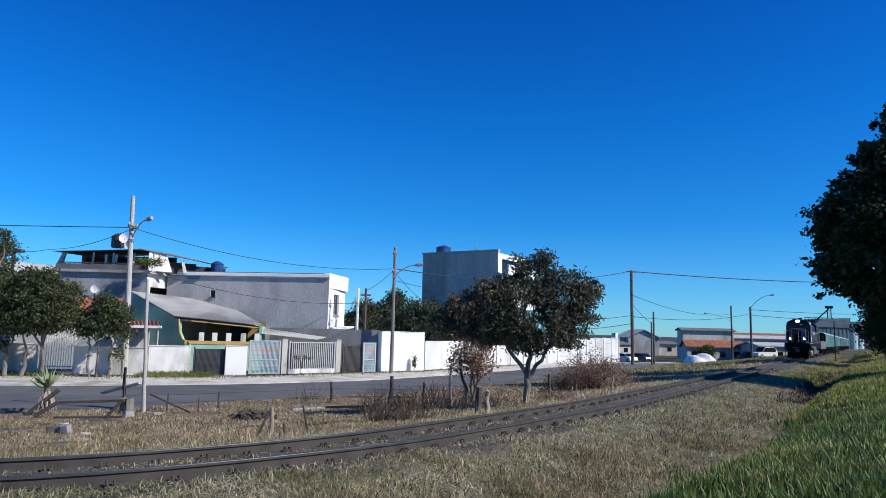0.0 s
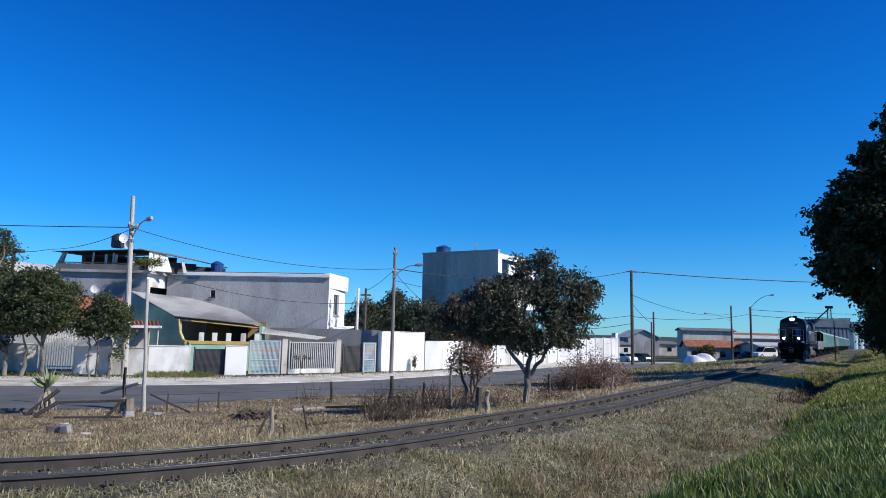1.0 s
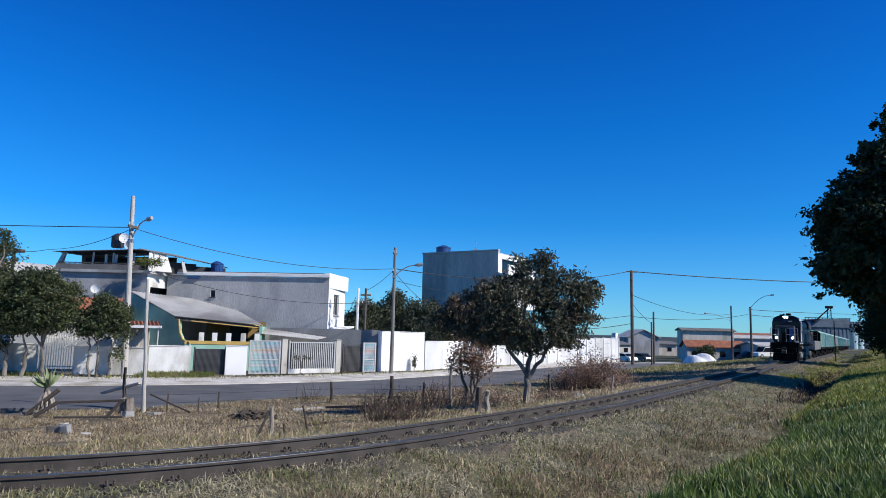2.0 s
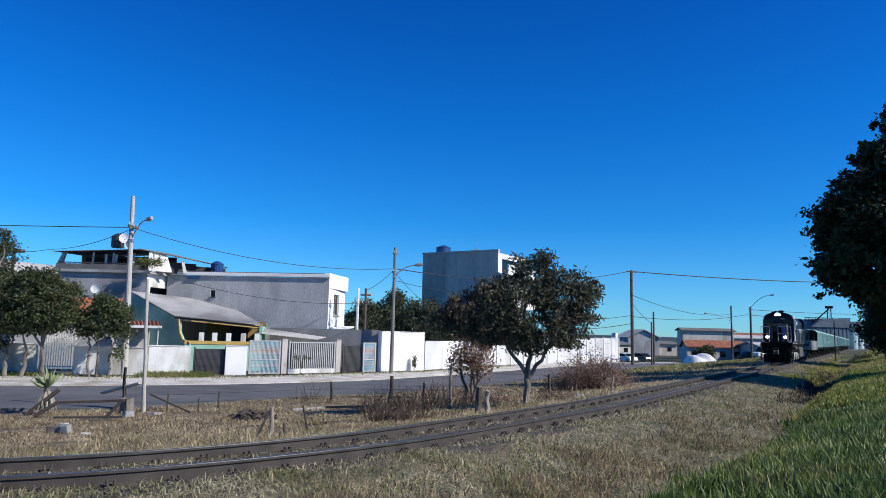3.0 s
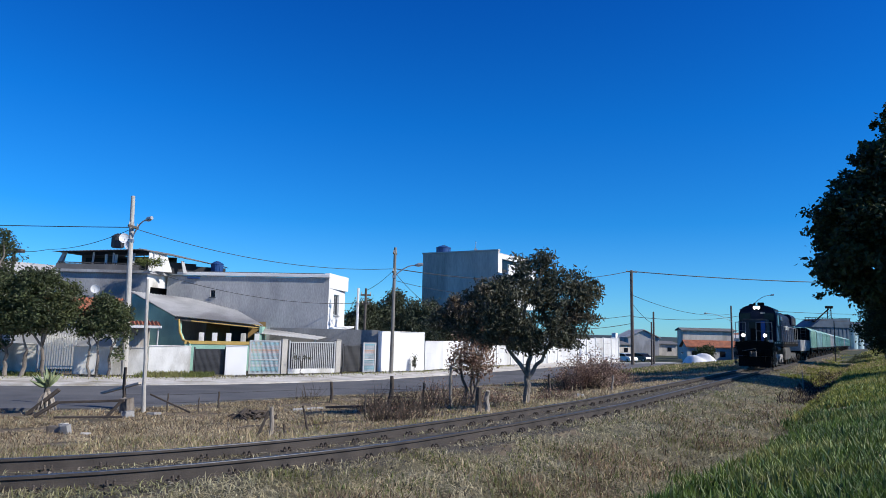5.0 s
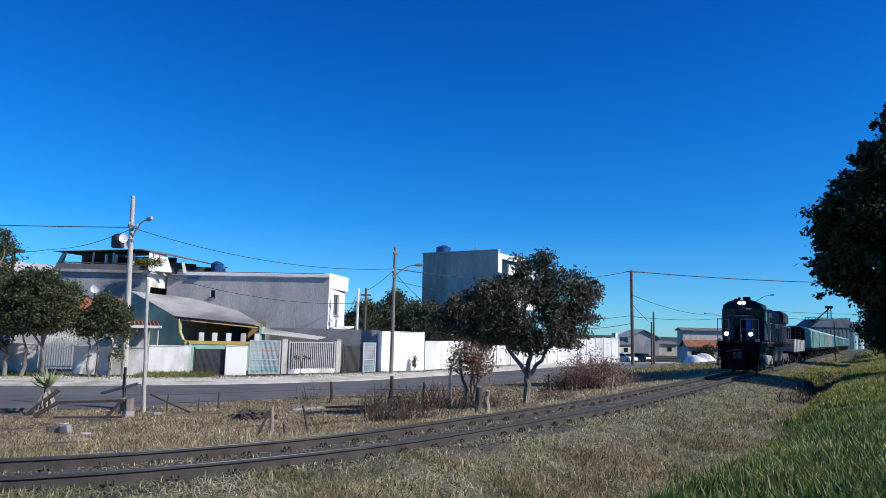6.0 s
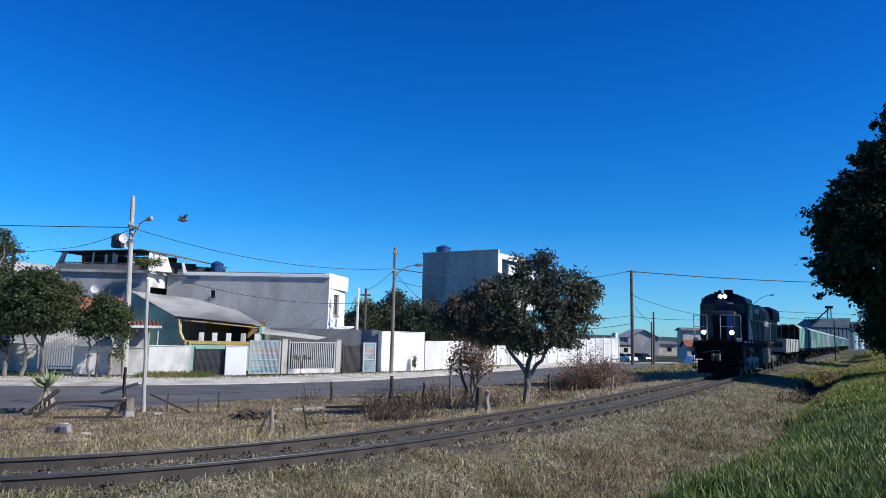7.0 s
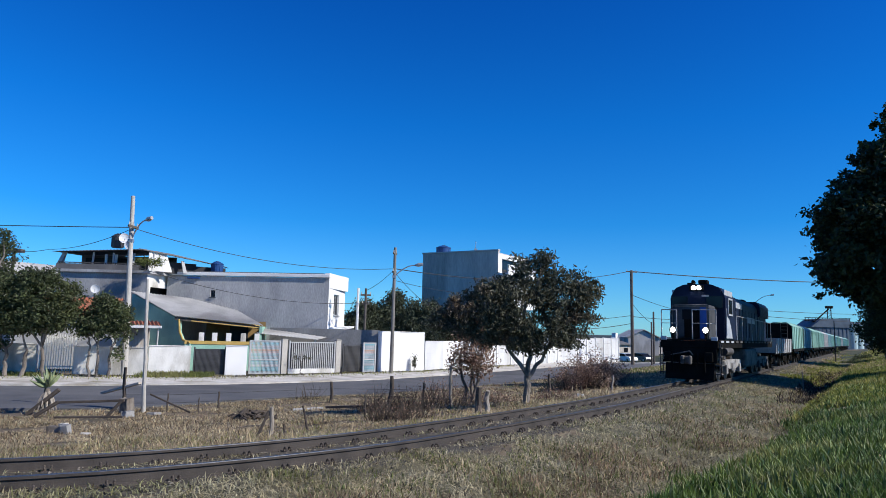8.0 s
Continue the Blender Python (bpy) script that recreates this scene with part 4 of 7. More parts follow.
def dish(x, y, z, r, aim, label="white satellite dish on a short arm"):
    d = thing("satellite_dish", label, "satellite dish", pose(x, y, z, 0, 0, aim))
    bm = B()
    n = 20
    rings = []
    for k in range(5):
        q = r * k / 4
        rings.append([bm.verts.new((q * math.cos(a * 2 * math.pi / n), -0.25 * q * q / r - 0.0, q * math.sin(a * 2 * math.pi / n))) for a in range(n)] if k else [bm.verts.new((0, 0, 0))])
    for a in range(n):
        bm.faces.new((rings[0][0], rings[1][a], rings[1][(a + 1) % n]))
        for k in range(1, 4):
            bm.faces.new((rings[k][a], rings[k + 1][a], rings[k + 1][(a + 1) % n], rings[k][(a + 1) % n]))
    g = bmesh.ops.extrude_face_region(bm, geom=bm.faces[:])
    bmesh.ops.translate(bm, verts=[v for v in g["geom"] if isinstance(v, bmesh.types.BMVert)], vec=(0, 0.02, 0))
    part("reflector", bm, M["dish"], d)
    bm = B()
    tube(bm, (0, 0.0, -r * 0.2), (0, 0.25, -r * 0.9), 0.025, seg=6)
    tube(bm, (0, 0.25, -r * 0.9), (0, 0.25, -r * 1.5), 0.025, seg=6)
    tube(bm, (0, 0.0, -r * 0.9), (0, -r * 0.9, 0), 0.012, seg=6)
    part("arm", bm, M["metal"], d)
    return d


def house_terrace():
    h = thing("terrace_house", "grey two-storey house with a sheet-roofed open terrace on top", "house")
    p0, p1, p2 = (-25.0, 44.0), (-19.15, 44.0), (-18.2, 49.0)
    bm = B()
    wall_between(bm, p0, p1, FLOOR, 5.05)
    wall_between(bm, (-25.0, 52.0), p0, FLOOR, 5.05)
    part("wall", bm, M["grey_render"], h)
    bm = B()
    opening_wall(bm, p1, p2, FLOOR, 5.05, [(0.4, 3.6, 3.5, 4.1)])
    side = part("side_wall", bm, M["white_wall"], h, "white painted side wall")
    bm = B()
    wall_between(bm, (-19.75, 44.3), (-18.75, 49.3), 3.2, 4.4, 0.1)
    part("dark_recess", bm, M["dark"], side)
    bm = B()
    quad_slab(bm, [(-25.1, 43.8, 5.12), (-18.9, 43.8, 5.12), (-17.0, 52, 5.12), (-25.1, 52, 5.12)], 0.18)
    part("terrace_slab", bm, M["grey_render"], h)
    for k in range(18):
        bm = B()
        box(bm, (-24.9 + k * 0.33, 43.95, 5.33), (0.05, 0.05, 0.42))
        part("baluster", bm, M["loco_grey"], h)
    bm = B()
    box(bm, (-22.0, 43.95, 5.56), (6.0, 0.09, 0.06))
    part("rail", bm, M["loco_grey"], h)
    for x, lean in ((-24.9, 0.3), (-22.85, 0.05), (-21.5, 0.0), (-20.2, 0.05), (-18.95, 0.1)):
        bm = B()
        tube(bm, (x, 44.1, 5.1), (x + lean, 44.1, 6.25), 0.07, seg=8)
        part("post", bm, M["far_wall"], h)
    bm = B()
    wall_between(bm, (-24.9, 46.6), (-18.4, 46.6), 5.12, 6.3, 0.15)
    part("back_wall", bm, M["roof_dark"], h, "dark panelled back wall of the terrace")
    for x, w in ((-23.9, 1.3), (-22.2, 1.1), (-20.6, 1.3)):
        bm = B()
        box(bm, (x, 46.5, 5.75), (w, 0.1, 0.75))
        part("shutter", bm, M["dark"], h)
    for x in (-22.1, -21.45):
        bm = B()
        box(bm, (x, 44.35, 5.72), (0.16, 0.06, 0.9), Matrix.Translation((0, 0, 0)))
        part("curtain", bm, M["white_clean"], h, "white curtain tied at a terrace post")
    bm = B()
    prism(bm, [(0, 5.12), (0.25, 5.12), (0.75, 6.2), (0.5, 6.2)], 0, 0.12, Matrix.Translation((-25.25, 43.95, 0)))
    part("slanted_strut", bm, M["far_wall"], h)
    corrugated("roof", (-25.25, 43.6, 6.22), (-19.6, 43.6, 6.48), (-19.4, 48.5, 6.7), (-25.25, 48.5, 6.4), 26, M["roof_dark"], h, 0.02)
    corrugated("roof", (-19.6, 43.4, 6.49), (-16.3, 46.0, 5.98), (-15.9, 50.2, 6.0), (-19.4, 48.5, 6.71), 20, M["roof_dark"], h, 0.03)
    bm = B()
    wall_between(bm, (-18.6, 45.2), (-16.9, 46.4), 5.1, 5.85, 0.12)
    part("screen_wall", bm, M["dark"], h)
    bm = B()
    m, n = seg_pose((-19.1, 43.9), (-17.2, 45.6), 0)
    prism(bm, [(0.0, 5.13), (1.55, 5.13), (1.15, 6.22), (0.25, 6.38), (0.0, 6.38)], 0, 0.10, m)
    part("gable_panel", bm, M["white_wall"], h, "white slanted end panel of the terrace")
    bm = B()
    prism(bm, [(2.3, 5.13), (2.55, 5.13), (2.3, 5.95), (2.12, 5.95)], 0, 0.10, m)
    part("slanted_strut", bm, M["far_wall"], h)
    bm = B()
    box(bm, (-22.4, 43.93, 5.30), (5.4, 0.03, 0.36))
    part("rail_panel", bm, M["roof_dark"], h)
    bm = B()
    wall_between(bm, (-16.9, 46.4), (-15.2, 47.4), 5.1, 5.7, 0.12)
    part("dark_bay", bm, M["dark"], h)
    return h


house_terrace()
water_tank("water_tank", -21.45, 44.4, 6.62, 0.40, 0.95, M["black_tank"], "dark round water tank above the terrace roof")
dish(-20.8, 43.9, 7.2, 0.32, 20)
dish(-20.4, 43.8, 6.75, 0.30, -15)
dish(-22.3, 43.7, 3.85, 0.28, 10, "white satellite dish fixed on the grey house wall")


def house_long():
    h = thing("long_house", "long grey rendered house with white coping and white street face", "house")
    c, w, e = (-7.5, 45.0), (-18.6, 45.9), (-6.95, 48.8)
    bm = B()
    opening_wall(bm, w, c, FLOOR, 5.0, [(3.05, 3.38, 3.6, 4.05)])
    part("wall", bm, M["grey_render"], h)
    window_at(h, w, c, 3.05, 3.38, 3.6, 4.05, M["gate_dark"])
    bm = B()
    opening_wall(bm, c, e, 1.55, 5.15, [(1.2, 2.4, 2.6, 4.0)], 0.25)
    wall_between(bm, (-7.5, 45.02), (-6.75, 48.8), 4.35, 5.35, 0.3)
    part("street_face", bm, M["white_clean"], h, "bright white street face")
    window_at(h, c, e, 1.2, 2.4, 2.6, 4.0, M["gate_grey"], 0.25)
    bm = B()
    m, n = seg_pose(w, c, 0)
    box(bm, (n / 2, 0.06, 5.14), (n + 0.1, 0.42, 0.22), m, bevel=0.02)
    part("coping", bm, M["white_clean"], h, "white painted coping")
    bm = B()
    box(bm, (n / 2 + 0.4, 0.12, 5.285), (n - 1.6, 0.30, 0.06), m)
    part("ridge_flashing", bm, M["roof_dark"], h)
    bm = B()
    box(bm, (1.85, -0.08, 4.86), (0.85, 0.14, 0.14), m, bevel=0.03)
    part("wall_lamp", bm, M["blue_tank"], h, "small blue box fixed under the coping")
    bm = B()
    wall_between(bm, e, (-16.0, 51.0), FLOOR, 5.0)
    wall_between(bm, (-18.6, 51.0), w, FLOOR, 5.0)
    part("rear_wall", bm, M["grey_render"], h)
    bm = B()
    quad_slab(bm, [(-18.5, 46.1, 4.9), (-7.5, 45.2, 4.9), (-7.0, 48.8, 4.9), (-18.5, 51, 4.9)], 0.1)
    part("roof", bm, M["roof_dark"], h)
    bm = B()
    wall_between(bm, (-7.45, 45.0), (-6.95, 48.8), FLOOR, 1.54, 0.25)
    part("lower_wall", bm, M["white_wall"], h)
    bm = B()
    quad_slab(bm, [(-7.4, 45.3, 1.75), (-6.6, 46.2, 1.75), (-6.2, 48.8, 1.9), (-7.2, 48.8, 1.9)], 0.12)
    part("canopy", bm, M["white_clean"], h)
    return h


house_long()
water_tank("water_tank", -15.6, 46.8, 5.28, 0.42, 0.85, M["blue_tank"], "blue round water tank on the long house roof")


def house_green():
    h = thing("green_house", "low faded green house with a grey sheet roof and porch", "house")
    g0, g1 = (-19.4, 42.6), (-15.0, 40.55)
    m, n = seg_pose(g0, g1, 0)
    bm = B()
    prism(bm, [(0, FLOOR), (n + 0.2, FLOOR), (n + 0.2, 0.62), (n - 0.35, 0.75), (n - 0.65, 1.2), (n - 0.78, 2.0), (0.1, 3.52), (0, 3.52)], 0, 0.2, m)
    part("gable_wall", bm, M["green_wall"], h)
    bm = B()
    for (xa, za), (xb, zb) in zip([(n + 0.2, 0.66), (n - 0.33, 0.79), (n - 0.63, 1.24), (n - 0.76, 2.02)], [(n - 0.33, 0.79), (n - 0.63, 1.24), (n - 0.76, 2.02)]):
        tube(bm, m @ Vector((xa, -0.02, za)), m @ Vector((xb, -0.02, zb)), 0.06, seg=8)
    part("trim", bm, M["yellow"], h, "ochre trim along the curved wall edge")
    corrugated("roof", (-15.95, 40.6, 2.22), (-11.0, 42.2, 1.78), (-15.3, 47.6, 3.35), (-19.6, 42.7, 3.72), 30, M["roof_sheet"], h, 0.03)
    bm = B()
    quad_slab(bm, [(-15.9, 40.75, 2.12), (-11.2, 42.25, 1.70), (-11.3, 42.45, 1.72), (-16.0, 40.95, 2.14)], 0.16)
    part("eave_beam", bm, M["loco_grey"], h)
    # porch
    q0, q1 = (-15.1, 40.45), (-10.9, 41.9)
    bm = B()
    wall_between(bm, q0, q1, FLOOR, 0.56, 0.16)
    part("porch_wall", bm, M["green_wall"], h)
    bm = B()
    wall_between(bm, (-15.1, 40.41), (-10.85, 41.88), 0.56, 0.76, 0.24)
    part("porch_coping", bm, M["yellow"], h, "ochre coping of the porch wall")
    mm, k = seg_pose(q0, q1, 0)
    for x in (0.9, 1.65, 2.45, 3.3, 4.1):
        bm = B()
        box(bm, (x, 0.1, 1.0), (0.30, 0.22, 0.50), mm, bevel=0.02)
        part("porch_column", bm, M["white_wall"], h)
    bm = B()
    wall_between(bm, (-14.9, 43.4), (-11.4, 44.4), FLOOR, 2.0, 0.15)
    part("porch_back_wall", bm, M["brown_wall"], h)
    bm = B()
    wall_between(bm, (-13.5, 43.7), (-12.4, 44.0), FLOOR, 1.7, 0.1)
    part("porch_door", bm, M["dark"], h)
    bm = B()
    quad_slab(bm, [(-15.0, 41.0, 1.95), (-11.1, 42.2, 1.62), (-11.8, 44.0, 1.9), (-15.0, 43.2, 2.2)], 0.05)
    part("porch_ceiling", bm, M["yellow"], h)
    bm = B()
    wall_between(bm, (-11.0, 42.0), (-11.9, 47.0), FLOOR, 1.7, 0.15)
    part("end_wall", bm, M["green_wall"], h)
    return h


house_green()


def low_roofs():
    h = thing("carport", "low dark sheet-roofed carport beside the houses", "carport")
    corrugated("roof", (-11.3, 41.9, 1.30), (-7.6, 42.4, 0.98), (-7.3, 44.2, 1.12), (-11.4, 44.2, 1.58), 18, M["roof_sheet"], h, 0.014)
    for x, y in ((-11.1, 42.1), (-7.8, 42.5)):
        bm = B()
        tube(bm, (x, y, FLOOR), (x, y, 1.0 if x > -9 else 1.28), 0.05, seg=8)
        part("post", bm, M["far_wall"], h)
    # the shade over this wall is in its dark colour
    bm = B()
    wall_between(bm, (-11.2, 44.75), (-4.0, 44.35), FLOOR, 1.66, 0.15)
    part("back_wall", bm, M["dark_render"], h, "cement wall coloured dark for the shade on it")
    # awning with a clay-tiled edge by the trees
    a = thing("tiled_awning", "clay-tiled awning with a pale fascia", "awning")
    corrugated("roof", (-17.8, 38.0, 1.62), (-15.75, 38.4, 1.62), (-16.2, 39.2, 1.84), (-18.2, 38.8, 1.84), 10, M["roof_tile"], a, 0.05)
    bm = B()
    quad_slab(bm, [(-17.8, 37.9, 1.58), (-15.7, 38.3, 1.58), (-15.7, 38.42, 1.58), (-17.8, 38.02, 1.58)], 0.14)
    part("fascia", bm, M["white_clean"], a)
    bm = B()
    wall_between(bm, (-18.4, 38.9), (-16.7, 39.2), FLOOR, 1.6, 0.15)
    part("wall", bm, M["grey_block"], a)
    for x, y in ((-17.6, 38.1), (-15.9, 38.45)):
        bm = B()
        tube(bm, (x, y, FLOOR), (x, y, 1.45), 0.05, seg=8)
        part("post", bm, M["far_wall"], a)
    # house with a clay roof behind the bushes
    r = thing("clay_roof_house", "small house with a clay-tiled roof behind trees", "house")
    bm = B()
    wall_between(bm, (-24.5, 39.0), (-19.0, 39.5), FLOOR, 1.9)
    wall_between(bm, (-19.0, 39.5), (-19.3, 43.0), FLOOR, 1.9)
    part("wall", bm, M["far_wall"], r)
    corrugated("roof", (-24.9, 38.6, 1.9), (-18.8, 39.2, 1.9), (-19.6, 42.0, 3.2), (-24.2, 41.8, 3.2), 26, M["roof_tile"], r, 0.05)
    # house at the far left
    w = thing("white_house", "white house with a grey sheet roof and dark eave", "house")
    bm = B()
    wall_between(bm, (-44.0, 46.0), (-27.6, 49.0), FLOOR, 4.6)
    wall_between(bm, (-27.6, 49.0), (-28.0, 56.0), FLOOR, 4.6)
    part("wall", bm, M["white_wall"], w)
    corrugated("roof", (-44.0, 45.5, 5.6), (-27.0, 48.8, 4.75), (-31.0, 56.0, 6.3), (-44.0, 56, 7.2), 50, M["roof_sheet"], w, 0.03)
    bm = B()
    box(bm, (-29.6, 45.5, 6.38), (2.6, 0.5, 0.22), bevel=0.03)
    tube(bm, (-28.9, 45.5, 2.0), (-28.9, 45.5, 6.3), 0.10, seg=8)
    part("eave_beam", bm, M["dark_pole"], w)


low_roofs()


def tower_block():
    h = thing("apartment_block", "bare grey three-storey block with white balconies", "apartment block")
    a, b = (-1.95, 66.3), (5.1, 62.0)
    c = (8.4, 67.3)
    bm = B()
    wall_between(bm, a, b, FLOOR, 9.25, 0.25)
    part("side_wall", bm, M["grey_block"], h)
    bm = B()
    opening_wall(bm, b, c, FLOOR, 9.0, [(0.8, 4.2, 7.3, 8.6), (0.8, 4.2, 4.3, 6.2), (0.8, 4.2, 1.3, 3.2)], 0.2)
    front = part("front_wall", bm, M["white_clean"], h, "white balcony front")
    for z in (7.1, 4.1, 1.1):
        bm = B()
        m, n = seg_pose(b, c, 0)
        box(bm, (n / 2, -0.5, z), (n, 1.1, 0.18), m)
        box(bm, (n / 2, -1.0, z + 0.45), (n, 0.1, 0.8), m)
        part("balcony", bm, M["white_clean"], front)
        bm = B()
        box(bm, (2.5, 0.3, z + 1.0), (3.3, 0.05, 1.8), m)
        part("balcony_door", bm, M["glass"], front)
    bm = B()
    m, n = seg_pose(a, b, 0)
    box(bm, (n / 2, 0.1, 9.32), (n + 0.1, 0.4, 0.12), m)
    part("coping", bm, M["far_wall"], h)
    bm = B()
    wall_between(bm, c, (2.0, 72.0), FLOOR, 9.2)
    wall_between(bm, (2.0, 72.0), a, FLOOR, 9.2)
    part("rear_wall", bm, M["grey_block"], h)
    bm = B()
    quad_slab(bm, [(-1.9, 66.4, 9.1), (5.1, 62.1, 9.1), (8.3, 67.3, 9.1), (2, 72, 9.1)], 0.2)
    part("roof", bm, M["grey_block"], h)
    bm = B()
    tube(bm, (3.1, 63.8, 9.2), (3.1, 63.8, 10.3), 0.03, seg=6)
    box(bm, (3.1, 63.8, 9.4), (0.3, 0.3, 0.4))
    part("aerial", bm, M["metal"], h)


tower_block()
water_tank("water_tank", 0.05, 66.2, 9.15, 0.72, 1.0, M["blue_tank"], "blue round water tank on the apartment block")


# ---- poles, lamps and cables ----
def pole(x, y, z0, z1, r0, r1, material, label, lean=(0, 0), lamp=None, cross=(), group="street poles"):
    p = thing("utility_pole", label, "pole", pose(x, y, z0), group)
    top = Vector((lean[0], lean[1], z1 - z0))
    bm = B()
    tube(bm, (0, 0, -0.3), top, r0, r1, 12)
    part("shaft", bm, material, p)
    for h, w, ang in cross:
        bm = B()
        f = (h - z0) / (z1 - z0)
        box(bm, (top.x * f, top.y * f, h - z0), (w, 0.09, 0.11), Matrix.Rotation(radians(ang), 4, "Z"))
        a = part("crossarm", bm, M["dark_pole"], p)
        for s in (-0.42, 0.0, 0.42):
            bm = B()
            q = Matrix.Rotation(radians(ang), 4, "Z") @ Vector((top.x * f + s * w, top.y * f, h - z0 + 0.05))
            tube(bm, q, q + Vector((0, 0, 0.16)), 0.04, 0.025, 8)
            part("insulator", bm, M["far_wall"], a)
    if lamp:
        hz, dx, dy, up = lamp
        f = (hz - z0) / (z1 - z0)
        s = Vector((top.x * f, top.y * f, hz - z0))
        bm = B()
        pts = [s + Vector((dx * t, dy * t, up * (1 - (1 - t) ** 2))) for t in (0, 0.2, 0.4, 0.6, 0.8, 1.0)]
        for q0, q1 in zip(pts, pts[1:]):
            tube(bm, q0, q1, 0.035, seg=8)
        box(bm, s, (0.24, 0.24, 0.16))
        arm = part("lamp_arm", bm, M["metal"], p)
        bm = B()
        e = pts[-1]
        d = (pts[-1] - pts[-2]).normalized()
        tube(bm, e, e + d * 0.22, 0.06, 0.13, 10)
        tube(bm, e + d * 0.22, e + d * 0.5, 0.13, 0.09, 10)
        part("lamp_head", bm, M["lamp_head"], arm)
    return p


pole(-15.92, 34.8, FLOOR, 8.25, 0.17, 0.10, M["concrete"], "pale concrete street pole with a curved lamp arm", (-0.3, 0), (5.9, 0.95, -0.6, 1.0), [(6.6, 0.8, 80)])
pole(-3.1, 43.7, FLOOR, 7.0, 0.13, 0.09, M["dim_pole"], "grey concrete street pole with a curved lamp arm", (0.0, 0), (5.1, 1.35, -0.3, 0.75), [(6.6, 0.5, 70), (5.4, 0.5, 70)])
pole(19.4, 69.2, -1.2, 8.45, 0.19, 0.14, M["dark_pole"], "tall dark pole with a short crossarm", (-0.05, 0), None, [(8.3, 1.3, 20)])
pole(24.8, 79.6, -1.5, 4.7, 0.12, 0.10, M["dark_pole"], "slender dark pole beside the street")
pole(46.0, 108.0, -1.6, 7.1, 0.16, 0.12, M["dark_pole"], "slender pole with a lamp arm far along the street", (0, 0), (4.6, -3.6, 0.5, 1.2))
pole(45.7, 100.6, -1.6, 6.6, 0.17, 0.14, M["dark_pole"], "street pole with a long curved lamp arm", (0, 0), (6.4, 2.3, -1.5, 1.9), [(6.2, 0.7, 30)])
pole(22.2, 72.0, -1.3, 3.3, 0.10, 0.08, M["dark_pole"], "short dark pole beside the street")
pole(-5.73, 46.5, FLOOR, 4.5, 0.11, 0.08, M["white_clean"], "thin white service pole")
pole(-5.15, 46.0, FLOOR, 4.45, 0.10, 0.08, M["dark_pole"], "thin dark service pole with small arms", (0, 0), None, [(4.0, 0.7, 10), (3.4, 0.5, 10)])
pole(34.6, 60.0, 0.2, 3.5, 0.045, 0.04, M["dark_pole"], "thin grey post on the bank beside the track", group="bank posts")


def cable(a, b, sag, r, label="thin black overhead cable"):
    a, b = Vector(a), Vector(b)
    cu = bpy.data.curves.new("cable", "CURVE")
    cu.dimensions, cu.bevel_depth, cu.bevel_resolution = "3D", r, 1
    n = 24
    sp = cu.splines.new("POLY")
    sp.points.add(n)
    for i in range(n + 1):
        t = i / n
        p = a.lerp(b, t) - Vector((0, 0, 4 * sag * t * (1 - t)))
        sp.points[i].co = (*p, 1)
    cu.materials.append(M["cable"])
    ob = new("overhead_cable", cu)
    return tagged(ob, label, "cable", "overhead cables")


P1, P2, P3 = Vector((-16.2, 34.8, 6.6)), Vector((-3.1, 44.0, 5.65)), Vector((19.35, 69.2, 8.35))
cable((-60, 30, 7.2), P1, 0.5, 0.022)
cable(P1, P2, 0.7, 0.018)
cable((-29.2, 45.5, 6.4), (-25.6, 43.4, 6.25), 0.1, 0.018)
cable(P1 + Vector((0, 0, -1.9)), (-3.1, 44.0, 3.6), 0.9, 0.016)
cable(P2, (-5.15, 46.0, 4.3), 0.15, 0.015)
cable(P2, P3 + Vector((0, 0, 0.05)), 0.9, 0.03)
cable((-3.1, 44.0, 4.9), (6.0, 62.0, 5.6), 0.5, 0.016)
cable((-3.1, 44.0, 5.4), (-0.5, 47.2, 3.2), 0.2, 0.016)
cable(P3, (75, 86, 10.4), 0.9, 0.05)
cable(P3 + Vector((0, 0, -4.6)), (45.7, 100.6, 5.6), 0.6, 0.03)
cable(P3 + Vector((0, 0, -2.4)), (46, 108, 5.8), 0.9, 0.025)
cable((45.7, 100.6, 6.2), (110, 150, 9.0), 0.6, 0.04)
cable((45.7, 100.6, 5.4), (110, 150, 6.9), 0.6, 0.04)
cable((3.0, 63.0, 3.2), P3 + Vector((0, 0, -4.5)), 0.5, 0.025)
cable((6.0, 63.0, 2.4), P3 + Vector((0, 0, -5.3)), 0.5, 0.03)
cable(P3 + Vector((0, 0, -3.2)), (22.2, 72.0, 3.2), 0.2, 0.02)
cable((-25.6, 43.4, 6.3), P1 + Vector((0, 0, -0.1)), 0.3, 0.015)


